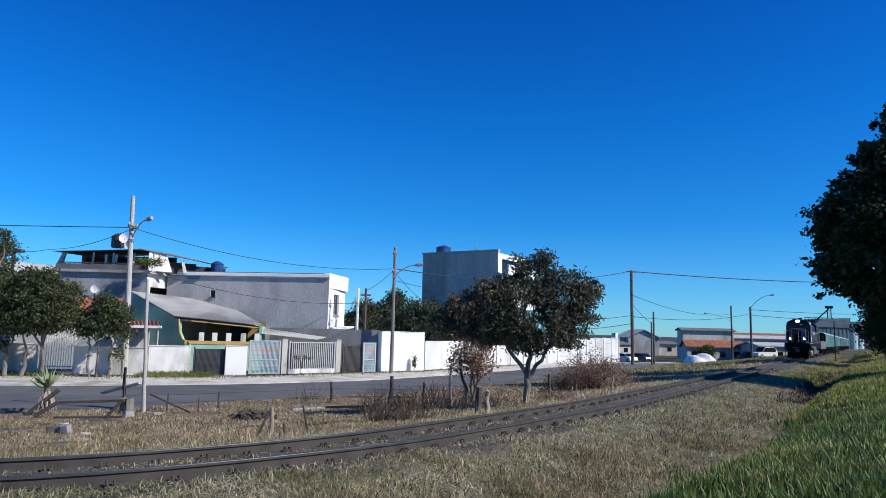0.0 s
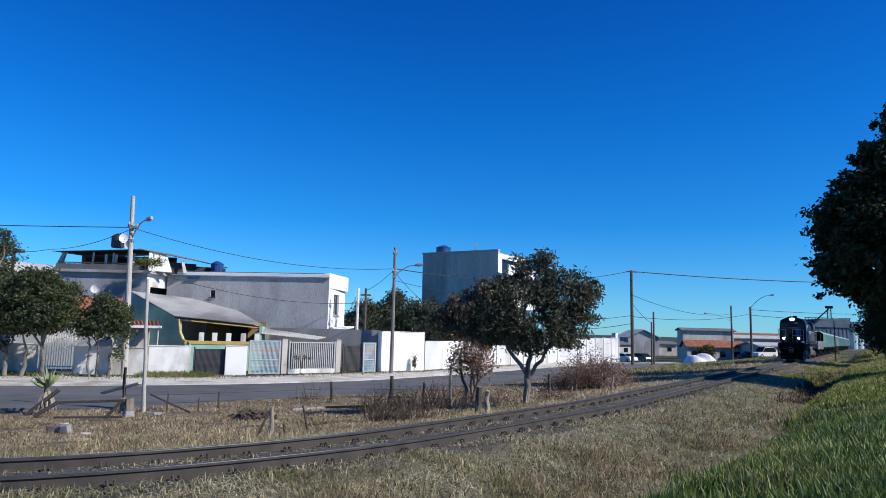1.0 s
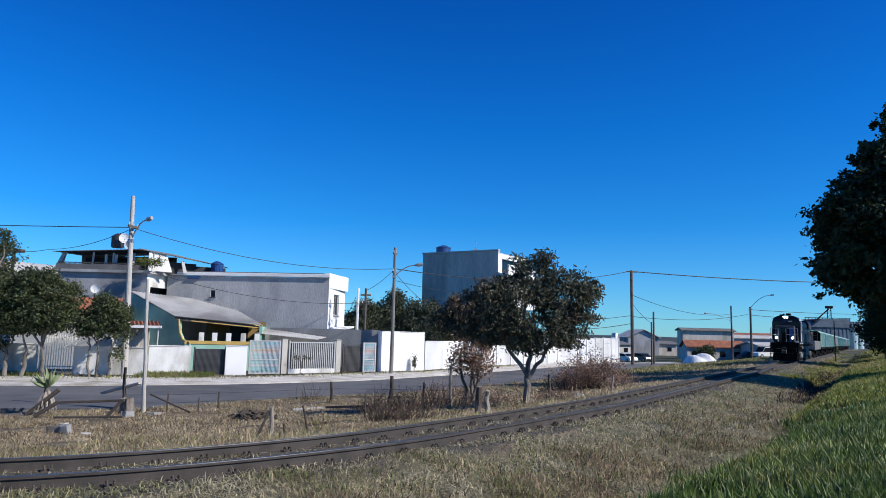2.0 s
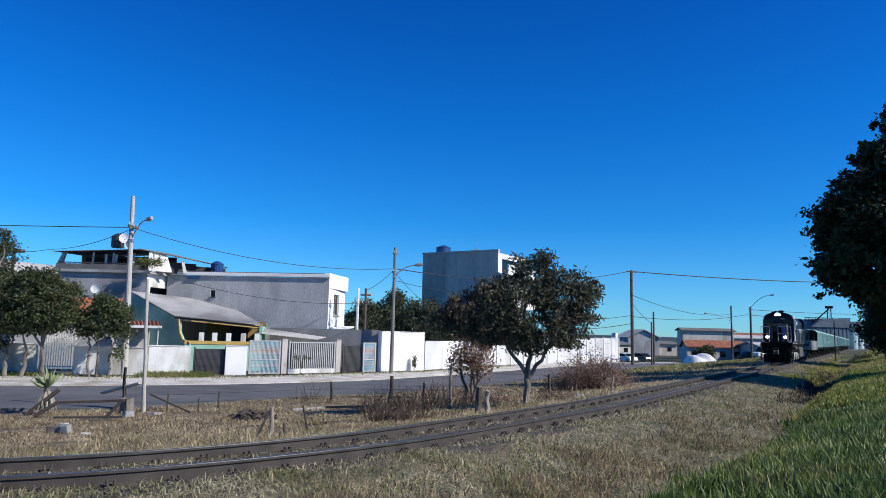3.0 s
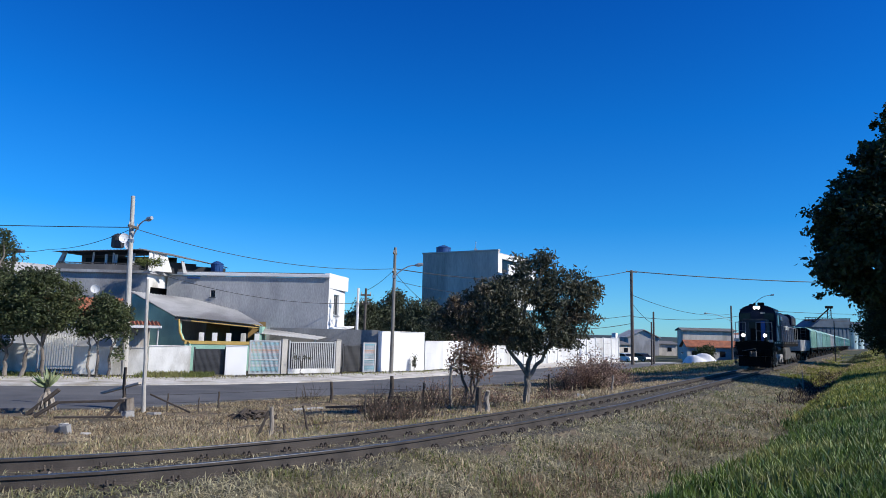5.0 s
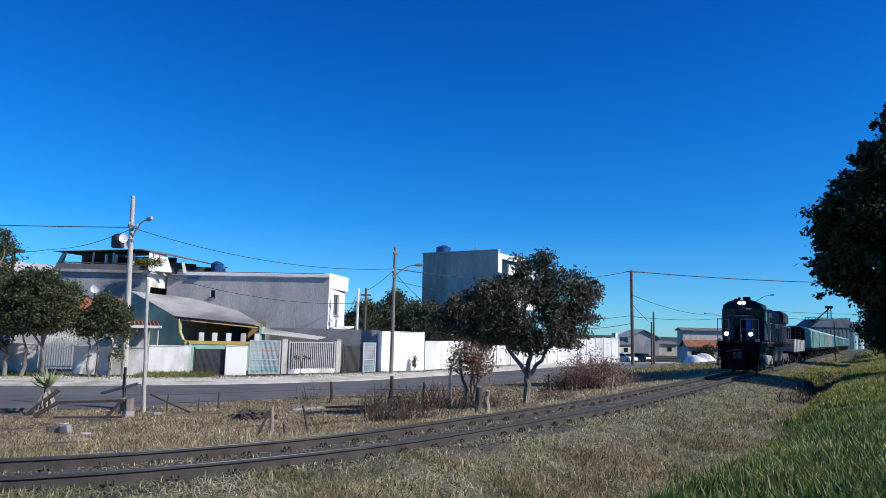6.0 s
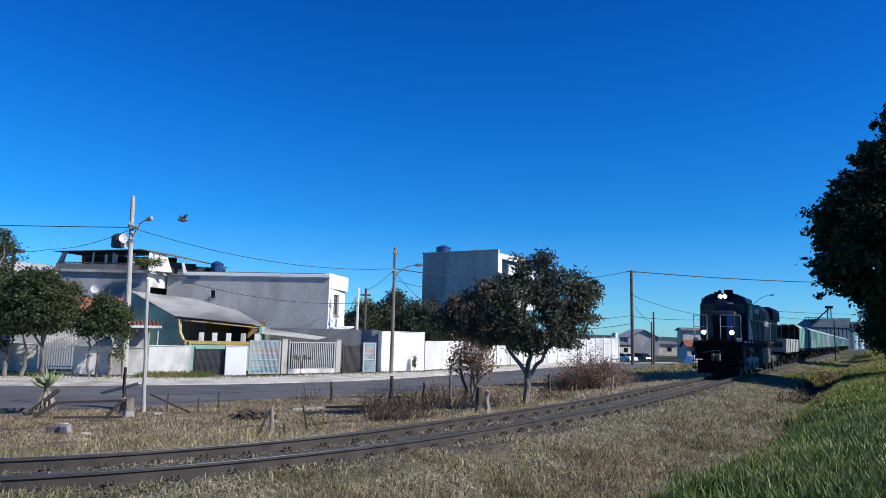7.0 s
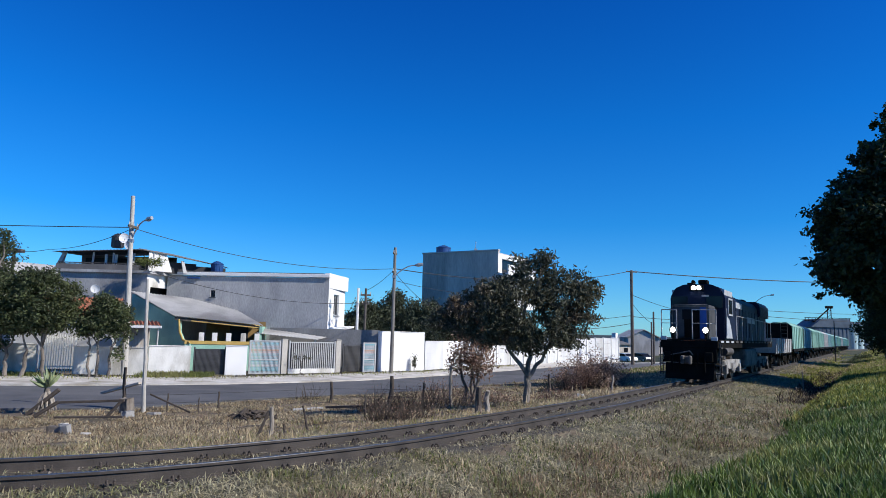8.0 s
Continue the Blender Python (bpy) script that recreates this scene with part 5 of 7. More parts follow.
# ---- the far end of the street ----
def simple_house(x, y, z, w, d, h, ridge, wall_mat, roof_mat, label, turn=0, windows=2):
    b = thing("far_house", label, "house", pose(x, y, z, 0, 0, turn))
    bm = B()
    box(bm, (0, d / 2, h / 2), (w, d, h))
    wl = part("wall", bm, wall_mat, b)
    bm = B()
    prism(bm, [(-0.4, h - 0.08), (d / 2, h + ridge), (d + 0.4, h - 0.08), (d + 0.4, h + 0.08), (d / 2, h + ridge + 0.18), (-0.4, h + 0.08)], -w / 2 - 0.4, w / 2 + 0.4, Matrix(((0, 1, 0, 0), (1, 0, 0, 0), (0, 0, 1, 0), (0, 0, 0, 1))))
    part("roof", bm, roof_mat, b)
    for i in range(windows):
        bm = B()
        box(bm, (-w / 2 + (i + 0.5) * w / windows, -0.01, h * 0.55), (1.0, 0.06, 1.0))
        part("window", bm, M["glass"], wl)
    bm = B()
    prism(bm, [(0, h - 0.05), (d, h - 0.05), (d / 2, h + ridge - 0.02)], -w / 2 + 0.03, w / 2 - 0.03, Matrix(((0, 1, 0, 0), (1, 0, 0, 0), (0, 0, 1, 0), (0, 0, 0, 1))))
    part("gable", bm, wall_mat, b)
    return b


simple_house(50.6, 126, -2.4, 10.4, 2.8, 2.7, 1.1, M["far_wall"], M["roof_tile"], "long low house with an orange clay roof", 0, 4)
simple_house(54.8, 140, -2.4, 10.5, 3.2, 5.9, 0.4, M["grey_block"], M["roof_dark"], "dark grey shed behind the orange roof", 0, 0)
simple_house(53.0, 172, -2.4, 12, 7.5, 4.2, 1.9, M["grey_render"], M["roof_sheet"], "grey gabled shed at the street end", 90, 0)
simple_house(58.5, 118, -2.4, 7, 8, 3.2, 0.5, M["grey_block"], M["roof_sheet"], "pale low shop building", 0, 3)
simple_house(70.0, 150, -2.4, 16, 10, 4.6, 0.6, M["far_wall"], M["roof_sheet"], "pale flat warehouse with a grey roof", 0, 5)
simple_house(47.0, 168, -2.4, 22, 10, 2.8, 0.6, M["grey_block"], M["roof_dark"], "row of low pale houses", 0, 6)
simple_house(39.5, 150, -2.4, 5, 8, 2.6, 0.6, M["grey_block"], M["roof_dark"], "small dim house at the street end", 20, 2)
simple_house(82.0, 175, -2.4, 18, 10, 5.2, 0.8, M["far_wall"], M["roof_tile"], "pale house with a clay roof", 0, 5)


def tarp_heap(x, y, z, w, d, h):
    v, f = [], []
    n = 14
    for j in range(n + 1):
        for i in range(n + 1):
            u, t = i / n * 2 - 1, j / n * 2 - 1
            r = max(0, 1 - (abs(u) ** 2.6 + abs(t) ** 2.6))
            v.append((u * w / 2, t * d / 2, h * r ** 0.55 * (0.85 + 0.15 * math.sin(7 * u + 3 * t)) - 0.02))
    for j in range(n):
        for i in range(n):
            f.append((j * (n + 1) + i, j * (n + 1) + i + 1, (j + 1) * (n + 1) + i + 1, (j + 1) * (n + 1) + i))
    ob = new("tarpaulin_heap", raw("tarpaulin_heap", v, f, M["tarp"], True))
    ob.location = (x, y, z)
    return tagged(ob, "white tarpaulin over a low heap of goods", "tarpaulin")


tarp_heap(37.2, 98, -2.45, 5.2, 4.0, 2.2)


def car(x, y, z, turn, paint, label, van=0.0):
    c = thing("car", label, "car", pose(x, y, z, 0, 0, turn), "parked cars")
    bm = B()
    prism(bm, [(-2.0, 0.25), (2.0, 0.25), (2.05, 0.62), (1.95, 0.82), (1.05, 0.95), (0.45, 1.42 + van), (-1.2, 1.46 + van), (-1.85, 1.0 + van), (-2.05, 0.85)], -0.82, 0.82)
    bmesh.ops.bevel(bm, geom=bm.edges[:], offset=0.06, segments=2, affect="EDGES")
    part("body", bm, paint, c)
    bm = B()
    prism(bm, [(0.98, 0.98), (0.44, 1.36 + van), (-1.15, 1.40 + van), (-1.62, 1.02 + van), (-1.6, 0.98)], -0.835, 0.835)
    part("side_window", bm, M["glass"], c)
    bm = B()
    prism(bm, [(1.08, 0.965), (0.50, 1.40 + van), (0.53, 1.43 + van), (1.12, 0.985)], -0.68, 0.68)
    part("windscreen", bm, M["glass"], c)
    for wx in (-1.25, 1.28):
        for s in (-1, 1):
            bm = B()
            tube(bm, (wx, s * 0.66, 0.31), (wx, s * 0.86, 0.31), 0.31, seg=16)
            w = part("wheel", bm, M["rubber"], c)
            bm = B()
            tube(bm, (wx, s * 0.855, 0.31), (wx, s * 0.87, 0.31), 0.19, seg=12)
            part("rim", bm, M["metal"], w)
    return c


car(31.2, 115.0, z_at(31.2, 115), -70, M["car_white"], "white hatchback parked at the street end", 0)
car(35.4, 120.0, z_at(35.4, 120), -70, M["car_dark"], "dark hatchback parked at the street end", 0)
car(51.5, 109.0, z_at(51.5, 109), 200, M["car_white"], "white van parked by the street lamp", 0.3)
car(55.0, 122.0, z_at(55, 122), 190, M["car_dark"], "dark car in front of the low shops", 0)


def silo_group():
    g = thing("grain_silo", "grey corrugated grain silos with a conveyor bridge", "silo")
    bm = B()
    box(bm, (109.0, 195, 2.0), (10.0, 9, 8.0))
    for k in range(9):
        box(bm, (104.5 + k * 1.12, 190.45, 2.0), (0.16, 0.12, 8.0))
    hall = part("store", bm, M["silo"], g)
    bm = B()
    prism(bm, [(103.2, 6.0), (114.8, 6.0), (114.0, 8.4), (106.4, 8.4)], 190.2, 199.6)
    part("store_roof", bm, M["silo"], hall)
    for i in range(3):
        x, y = 116.2 + i * 3.0, 193 + i * 2.0
        bm = B()
        tube(bm, (x, y, -2), (x, y, 7.0), 1.35, seg=24)
        s = part("bin", bm, M["silo_pale"] if i < 2 else M["silo"], g)
        bm = B()
        tube(bm, (x, y, 7.0), (x, y, 7.8), 1.42, 0.4, 24)
        part("cone_roof", bm, M["silo"], s)
    bm = B()
    for dz in (0, 0.9):
        box(bm, (109.5, 193, 7.8 + dz), (13, 0.15, 0.15), None)
    for i in range(14):
        box(bm, (103.2 + i * 0.97, 193, 8.25), (0.12, 0.12, 0.9))
    box(bm, (109.5, 193, 7.7), (13, 1.0, 0.1))
    part("conveyor_bridge", bm, M["loco_black"], g)
    bm = B()
    for s in (-0.5, 0.5):
        tube(bm, (109.5 + s, 192, -2), (109.5 + s, 192, 11.8), 0.12, seg=6)
    for k in range(8):
        tube(bm, (109, 192, 1 + k * 1.3), (110, 192, 1.9 + k * 1.3), 0.06, seg=5)
    box(bm, (109.5, 192, 11.7), (1.6, 1.2, 0.7))
    tube(bm, (109.4, 192, 11.2), (104.5, 191, 7.4), 0.18, seg=8)
    part("elevator_tower", bm, M["loco_black"], g)
    return g


silo_group()


def hills():
    """A low ridge far behind everything."""
    v, f = [], []
    n = 160
    for i in range(n + 1):
        a = radians(-75 + 160 * i / n)
        r = 1900
        h = 9 + 4 * math.sin(a * 5 + 1) + 2 * math.sin(a * 17) + 1.2 * math.sin(a * 51)
        for k, (dr, hh) in enumerate(((0, -6), (60, h * 0.6), (160, h), (400, -6))):
            v.append(((r + dr) * math.sin(a), (r + dr) * math.cos(a), hh))
    for i in range(n):
        for k in range(3):
            f.append((4 * i + k, 4 * i + 4 + k, 4 * i + 5 + k, 4 * i + k + 1))
    return tagged(new("backdrop", raw("backdrop", v, f, M["hill"], True)), "low wooded ridge in the blue distance", "backdrop", kind="structure")


hills()


# ---- trees and shrubs ----
def unit(rng, n):
    v = rng.normal(size=(n, 3))
    return v / np.linalg.norm(v, axis=1)[:, None]


def leaf_mesh(name, centres, size, rng, material, slim=0.45, droop=0.0):
    """One small four-cornered leaf at each centre, folded a little."""
    n = len(centres)
    a = unit(rng, n)
    a[:, 2] -= droop
    a /= np.linalg.norm(a, axis=1)[:, None]
    b = np.cross(a, unit(rng, n))
    b /= np.linalg.norm(b, axis=1)[:, None] + 1e-9
    s = (size * rng.uniform(0.6, 1.35, n))[:, None]
    up = np.cross(a, b) * s * 0.12
    v = np.stack([centres - a * s * 0.5, centres + b * s * slim * 0.5 + up, centres + a * s * 0.5, centres - b * s * slim * 0.5 + up], 1).reshape(-1, 3)
    k = np.arange(n) * 4
    f = np.stack([k, k + 1, k + 2, k + 3], 1)
    return raw(name, v.tolist(), f.tolist(), material)


def limb(bm, a, b, r0, r1, rng, bend=0.15, n=4, seg=7):
    """A crooked tapered branch."""
    a, b = Vector(a), Vector(b)
    pts = [a]
    for i in range(1, n):
        t = i / n
        pts.append(a.lerp(b, t) + Vector(rng.normal(size=3)) * bend * (b - a).length * 0.35 * math.sin(math.pi * t))
    pts.append(b)
    for i in range(n):
        ra, rb = r0 + (r1 - r0) * i / n, r0 + (r1 - r0) * (i + 1) / n
        tube(bm, pts[i], pts[i + 1] + (pts[i + 1] - pts[i]) * 0.03, ra, rb, seg)
    return pts


def build_tree(name, label, x, y, z, stems, blobs, twigs, leaves, size, leaf, bark, seed, spread=0.30, trunk_r=0.12, shell=0.55, slim=0.45, category="tree", droop=0.0):
    """stems: (foot, fork) pairs. blobs: (centre, radii) of the crown's lobes, in the tree's space."""
    rng = np.random.default_rng(seed)
    t = thing(name, label, category, pose(x, y, z))
    forks = []
    for foot, fork, *thin in stems:
        bm = B()
        k = thin[0] if thin else 1.0
        pts = limb(bm, (foot[0], foot[1], foot[2] - 0.15), fork, trunk_r * 1.25 * k, trunk_r * 0.8 * k, rng, 0.09, 5, 10)
        part("trunk", bm, bark, t)
        forks.append(Vector(fork))
    vol = np.array([r[0] * r[1] * r[2] for _, r in blobs]) ** (2 / 3)
    share = rng.choice(len(blobs), size=twigs, p=vol / vol.sum())
    ends = []
    for i in share:
        c, r = blobs[i]
        d = unit(rng, 1)[0]
        q = shell + (1 - shell) * rng.random() ** 0.6
        q *= 1 + 0.05 * rng.normal()
        ends.append(np.array(c) + d * np.array(r) * q)
    ends = np.array(ends)
    limbs = 0
    for c, r in blobs:
        fk = min(forks, key=lambda p: (p - Vector(c)).length)
        bm = B()
        limb(bm, fk, c, trunk_r * 0.62, trunk_r * 0.22, rng, 0.3, 4, 7)
        near = ends[np.argsort(np.linalg.norm(ends - np.array(c), axis=1))[:14]]
        for e in near[::2]:
            s = Vector(c).lerp(fk, rng.uniform(0, 0.5))
            limb(bm, s, e, trunk_r * 0.16, trunk_r * 0.05, rng, 0.25, 3, 5)
        part("limb", bm, bark, t)
        limbs += 1
    for fk in forks:
        c = min(blobs, key=lambda q: (Vector(q[0]) - fk).length)[0]
        bm = B()
        limb(bm, fk, c, trunk_r * 0.6, trunk_r * 0.2, rng, 0.2, 3, 7)
        part("limb", bm, bark, t)
    per = leaves // twigs
    pos = (ends[:, None, :] + rng.normal(size=(twigs, per, 3)) * spread * rng.uniform(0.55, 1.2, (twigs, 1, 1)) * np.array([1, 1, 0.8])).reshape(-1, 3)
    ob = new("crown", leaf_mesh("crown", pos, size, rng, leaf, slim, droop))
    ob.parent = t
    return t


def ell(cx, cy, cz, rx, ry, rz):
    return ((cx, cy, cz), (rx, ry, rz))


# the round tree between track and street
TZ = z_at(2.31, 18.4)
build_tree("broadleaf_tree", "small spreading tree with dull olive leaves and forked pale trunk", 2.31, 18.4, TZ,
           [((0.0, 0, 0), (0.05, 0.0, 0.85)), ((0.05, 0.0, 0.85), (-0.55, 0.0, 1.55), 0.6), ((0.05, 0, 0.85), (0.12, 0.1, 1.6), 0.7), ((0.05, 0, 0.8), (0.6, 0.0, 1.5), 0.55)],
           [ell(-0.1, 0, 2.5, 1.25, 1.1, 0.85), ell(-1.15, 0.1, 2.3, 0.95, 0.9, 0.75), ell(0.95, -0.1, 2.7, 0.85, 0.8, 0.65), ell(0.25, 0.2, 3.35, 0.6, 0.6, 0.55), ell(0.45, 0, 3.8, 0.32, 0.35, 0.28), ell(-0.15, 0, 3.7, 0.25, 0.3, 0.3),
            ell(-2.0, 0.1, 2.15, 0.5, 0.5, 0.42), ell(-2.35, 0, 2.0, 0.25, 0.3, 0.3), ell(1.45, 0.0, 2.3, 0.42, 0.5, 0.55), ell(1.65, 0, 2.95, 0.32, 0.4, 0.35), ell(-0.75, 0.2, 3.0, 0.5, 0.5, 0.42), ell(-1.3, 0, 3.05, 0.3, 0.3, 0.25),
            ell(0.8, -0.3, 1.75, 0.5, 0.5, 0.42), ell(1.15, 0, 1.65, 0.3, 0.35, 0.3), ell(-0.5, -0.3, 1.75, 0.55, 0.5, 0.38), ell(0.1, 0, 1.6, 0.4, 0.5, 0.3),
            ell(1.42, 0, 3.2, 0.40, 0.45, 0.30), ell(0.95, 0, 3.3, 0.40, 0.4, 0.32), ell(-1.75, 0, 2.55, 0.45, 0.45, 0.3)],
           640, 24500, 0.122, M["leaf_mid"], M["bark_pale"], 11, 0.115, 0.085, 0.5, 0.36, droop=0.7)
# its withered neighbour
SZ = z_at(0.95, 20.9)
build_tree("withered_tree", "small half-bare tree with dry reddish leaves", 0.95, 20.9, SZ,
           [((0, 0, 0), (0.02, 0, 1.1)), ((-0.1, 0.1, 0), (-0.35, 0.1, 1.3)), ((0.08, 0, 0), (0.25, 0, 1.4))],
           [ell(0.0, 0, 1.65, 0.65, 0.5, 0.6), ell(-0.4, 0, 1.35, 0.4, 0.35, 0.4), ell(0.3, 0, 2.1, 0.4, 0.35, 0.5), ell(0.25, 0, 1.15, 0.45, 0.35, 0.35), ell(-0.1, 0, 2.4, 0.25, 0.25, 0.3)],
           260, 4200, 0.085, M["leaf_dry"], M["bark_pale"], 12, 0.11, 0.045, 0.3, 0.5)
# the tall tree on the bank, partly out of view
BX, BY = 22.3, 29.0
build_tree("bank_tree", "tall dense dark green tree on the grassy bank", BX, BY, z_at(BX, BY),
           [((0, 0, 0), (-0.4, 0.2, 3.4)), ((0.3, 0.2, 0), (1.2, 0.6, 4.0))],
           [ell(-1.0, 0, 5.2, 4.4, 4.2, 3.0), ell(-3.6, 0, 4.2, 2.5, 2.6, 1.5), ell(0.2, 0, 7.4, 4.2, 4.2, 2.9), ell(1.4, 0.2, 9.4, 3.6, 3.6, 2.4), ell(-3.3, 0.4, 6.3, 2.5, 2.6, 1.9), ell(3.2, -0.6, 6.4, 3.6, 2.9, 3.2),
            ell(-2.3, 0.2, 8.2, 2.4, 2.5, 1.7), ell(0.4, 0, 10.4, 2.6, 2.6, 1.3), ell(-4.3, 0.3, 4.3, 1.3, 1.5, 1.0), ell(-3.4, 0, 3.3, 1.4, 1.2, 0.7), ell(-1.8, -0.4, 3.5, 2.0, 1.8, 0.8), ell(-1.6, 0, 9.4, 2.0, 2.0, 1.2), ell(-0.7, 0, 11.0, 2.4, 2.0, 1.0), ell(-3.4, 0, 9.0, 0.9, 1.0, 0.8), ell(-4.6, 0, 7.2, 0.9, 1.0, 0.8), ell(-4.9, 0, 5.6, 1.1, 1.3, 1.0)],
           3200, 110000, 0.235, M["leaf_big"], M["bark"], 13, 0.17, 0.30, 0.55, 0.6)
build_tree("bank_tree", "tall dark tree farther along the bank", 41.0, 53.5, z_at(41.0, 53.5),
           [((0, 0, 0), (0, 0, 3.4))],
           [ell(0, 0, 6.0, 4.0, 4.0, 3.6), ell(1.5, 0.5, 9.0, 3.4, 3.4, 3.0), ell(-1.0, 0.5, 8.2, 2.8, 2.8, 2.4), ell(0.5, 0, 11.5, 2.2, 2.2, 1.8)],
           700, 24000, 0.36, M["leaf_big"], M["bark"], 18, 0.4, 0.28, 0.5, 0.6)
build_tree("bank_tree", "tall dark tree behind its neighbour on the bank", 26.3, 37.6, z_at(26.3, 37.6),
           [((0, 0, 0), (0, 0, 6.2))],
           [ell(0, 0, 8.0, 2.9, 3.4, 1.6), ell(0.3, 0.5, 9.6, 2.9, 3.4, 1.8), ell(0.2, -0.8, 11.2, 2.4, 2.8, 1.5)],
           800, 22000, 0.36, M["leaf_big"], M["bark"], 19, 0.35, 0.26, 0.4, 0.6)
build_tree("bank_shrub", "dark leafy shrub at the foot of the bank trees", 36.5, 56.0, z_at(36.5, 56),
           [((0, 0, 0), (0, 0, 0.9)), ((0.5, 0, 0), (0.8, 0, 1.0))],
           [ell(0, 0, 2.0, 1.4, 1.5, 1.4), ell(1.4, 0, 2.6, 1.5, 1.5, 2.0), ell(2.8, 0, 2.2, 1.6, 1.6, 1.9), ell(0.4, 0, 3.4, 0.9, 1, 1.0),
            ell(-1.3, 0, 2.4, 1.1, 1.2, 1.2), ell(-0.9, 0, 3.9, 1.0, 1.1, 0.9), ell(0.6, 0, 4.6, 1.5, 1.4, 1.2), ell(2.2, 0, 4.6, 1.6, 1.5, 1.4)], 900, 24000, 0.24, M["leaf_big"], M["bark"], 14, 0.28, 0.10, 0.4)
# bushes and trees in front of the far walls
build_tree("street_tree", "dense dark green bushy tree hanging over the garden wall", -20.1, 32.9, FLOOR,
           [((-0.6, 0, 0), (-0.8, 0.1, 1.3)), ((0.1, 0, 0), (0.3, 0, 1.2)), ((1.2, 0, 0), (1.0, 0, 1.4))],
           [ell(0.6, 0, 3.6, 1.6, 1.3, 1.45), ell(-1.1, 0, 3.3, 1.6, 1.3, 1.5), ell(1.3, 0, 3.0, 1.25, 1.1, 0.9), ell(-0.2, 0, 2.75, 1.8, 1.1, 0.75), ell(-2.4, 0, 3.2, 1.3, 1.3, 1.8), ell(1.95, 0.1, 3.7, 0.65, 0.8, 0.8), ell(0.5, 0.0, 4.6, 1.0, 0.9, 0.6), ell(-1.5, 0, 1.5, 0.7, 0.7, 0.5)],
           1100, 34000, 0.17, M["leaf_dark"], M["bark"], 15, 0.18, 0.09, 0.5)
build_tree("street_tree", "tall narrow dark tree at the edge of the garden", -22.7, 34.5, FLOOR,
           [((0, 0, 0), (0, 0, 2.5))],
           [ell(0, 0, 4.0, 1.0, 1.0, 1.6), ell(0.3, 0, 5.6, 0.7, 0.7, 1.3), ell(0.2, 0, 6.7, 0.35, 0.35, 0.6)], 260, 7000, 0.16, M["leaf_dark"], M["bark"], 16, 0.2, 0.12, 0.4)
build_tree("street_tree", "small dark street tree with several thin trunks", -16.6, 33.6, FLOOR,
           [((-0.5, 0, 0), (-0.55, 0, 1.5)), ((-0.1, 0, 0), (-0.2, 0, 1.6)), ((0.4, 0, 0), (0.5, 0, 1.5))],
           [ell(-0.4, 0, 2.6, 1.1, 0.9, 0.8), ell(0.5, 0, 2.9, 0.9, 0.9, 0.9), ell(0.0, 0, 3.4, 0.85, 0.8, 0.7), ell(0.9, 0, 2.2, 0.5, 0.5, 0.5), ell(-0.9, 0, 2.3, 0.45, 0.45, 0.4), ell(0.9, 0, 1.2, 0.3, 0.3, 0.4)],
           360, 7600, 0.165, M["leaf_dark"], M["bark"], 17, 0.15, 0.06, 0.35)
# trees behind the low roofs
for k, (x, y, w, h, m) in enumerate([(-5.8, 50.5, 1.5, 4.4, "leaf_far"), (-3.6, 51.5, 1.7, 5.3, "leaf_far"), (-1.3, 50.5, 1.6, 4.6, "leaf_far"), (0.6, 53.0, 1.8, 3.8, "leaf_mid"), (2.6, 56.0, 1.9, 3.9, "leaf_mid"), (5.6, 60.0, 1.8, 3.6, "leaf_far")]):
    build_tree("garden_tree", "leafy garden tree behind the low walls", x, y, FLOOR, [((0, 0, 0), (0.1, 0, 1.4))],
               [ell(0, 0, h * 0.55, w, w, h * 0.30), ell(0.5 * w, 0.2, h * 0.75, w * 0.7, w * 0.7, h * 0.22), ell(-0.5 * w, 0.1, h * 0.70, w * 0.75, w * 0.7, h * 0.22), ell(0.1, 0, h * 0.95, w * 0.5, w * 0.5, h * 0.14)],
               380, 9000, 0.24, M[m], M["bark"], 30 + k, 0.24, 0.09, 0.4)
for k, (x, y, w, h) in enumerate([(62.0, 112, 2.2, 4.0), (66.0, 118, 2.0, 3.8), (48.0, 124, 1.2, 3.0), (58, 205, 5, 6), (90, 240, 6, 7), (30.0, 150, 3, 4.5), (76, 140, 3, 5.0)]):
    build_tree("distant_tree", "dark tree among the houses at the street end", x, y, -2.4, [((0, 0, 0), (0.1, 0, 1.2))],
               [ell(0, 0, h * 0.55, w, w, h * 0.32), ell(0.4 * w, 0, h * 0.75, w * 0.7, w * 0.7, h * 0.25), ell(-0.5 * w, 0, h * 0.6, w * 0.7, w * 0.7, h * 0.25)],
               200, 3600, 0.35, M["leaf_dark"], M["bark"], 50 + k, 0.4, 0.12, 0.4)
# plants hanging at the terrace
build_tree("hanging_plant", "yellow-green plant trailing over the terrace rail", -18.7, 43.1, 5.15, [((0, 0, 0), (0, 0, 0.3))],
           [ell(-0.3, 0, 0.5, 0.7, 0.3, 0.2), ell(0.6, 0.1, 0.45, 0.5, 0.3, 0.3)], 60, 1100, 0.12, M["weed"], M["stem"], 70, 0.12, 0.02, 0.3, category="plant")


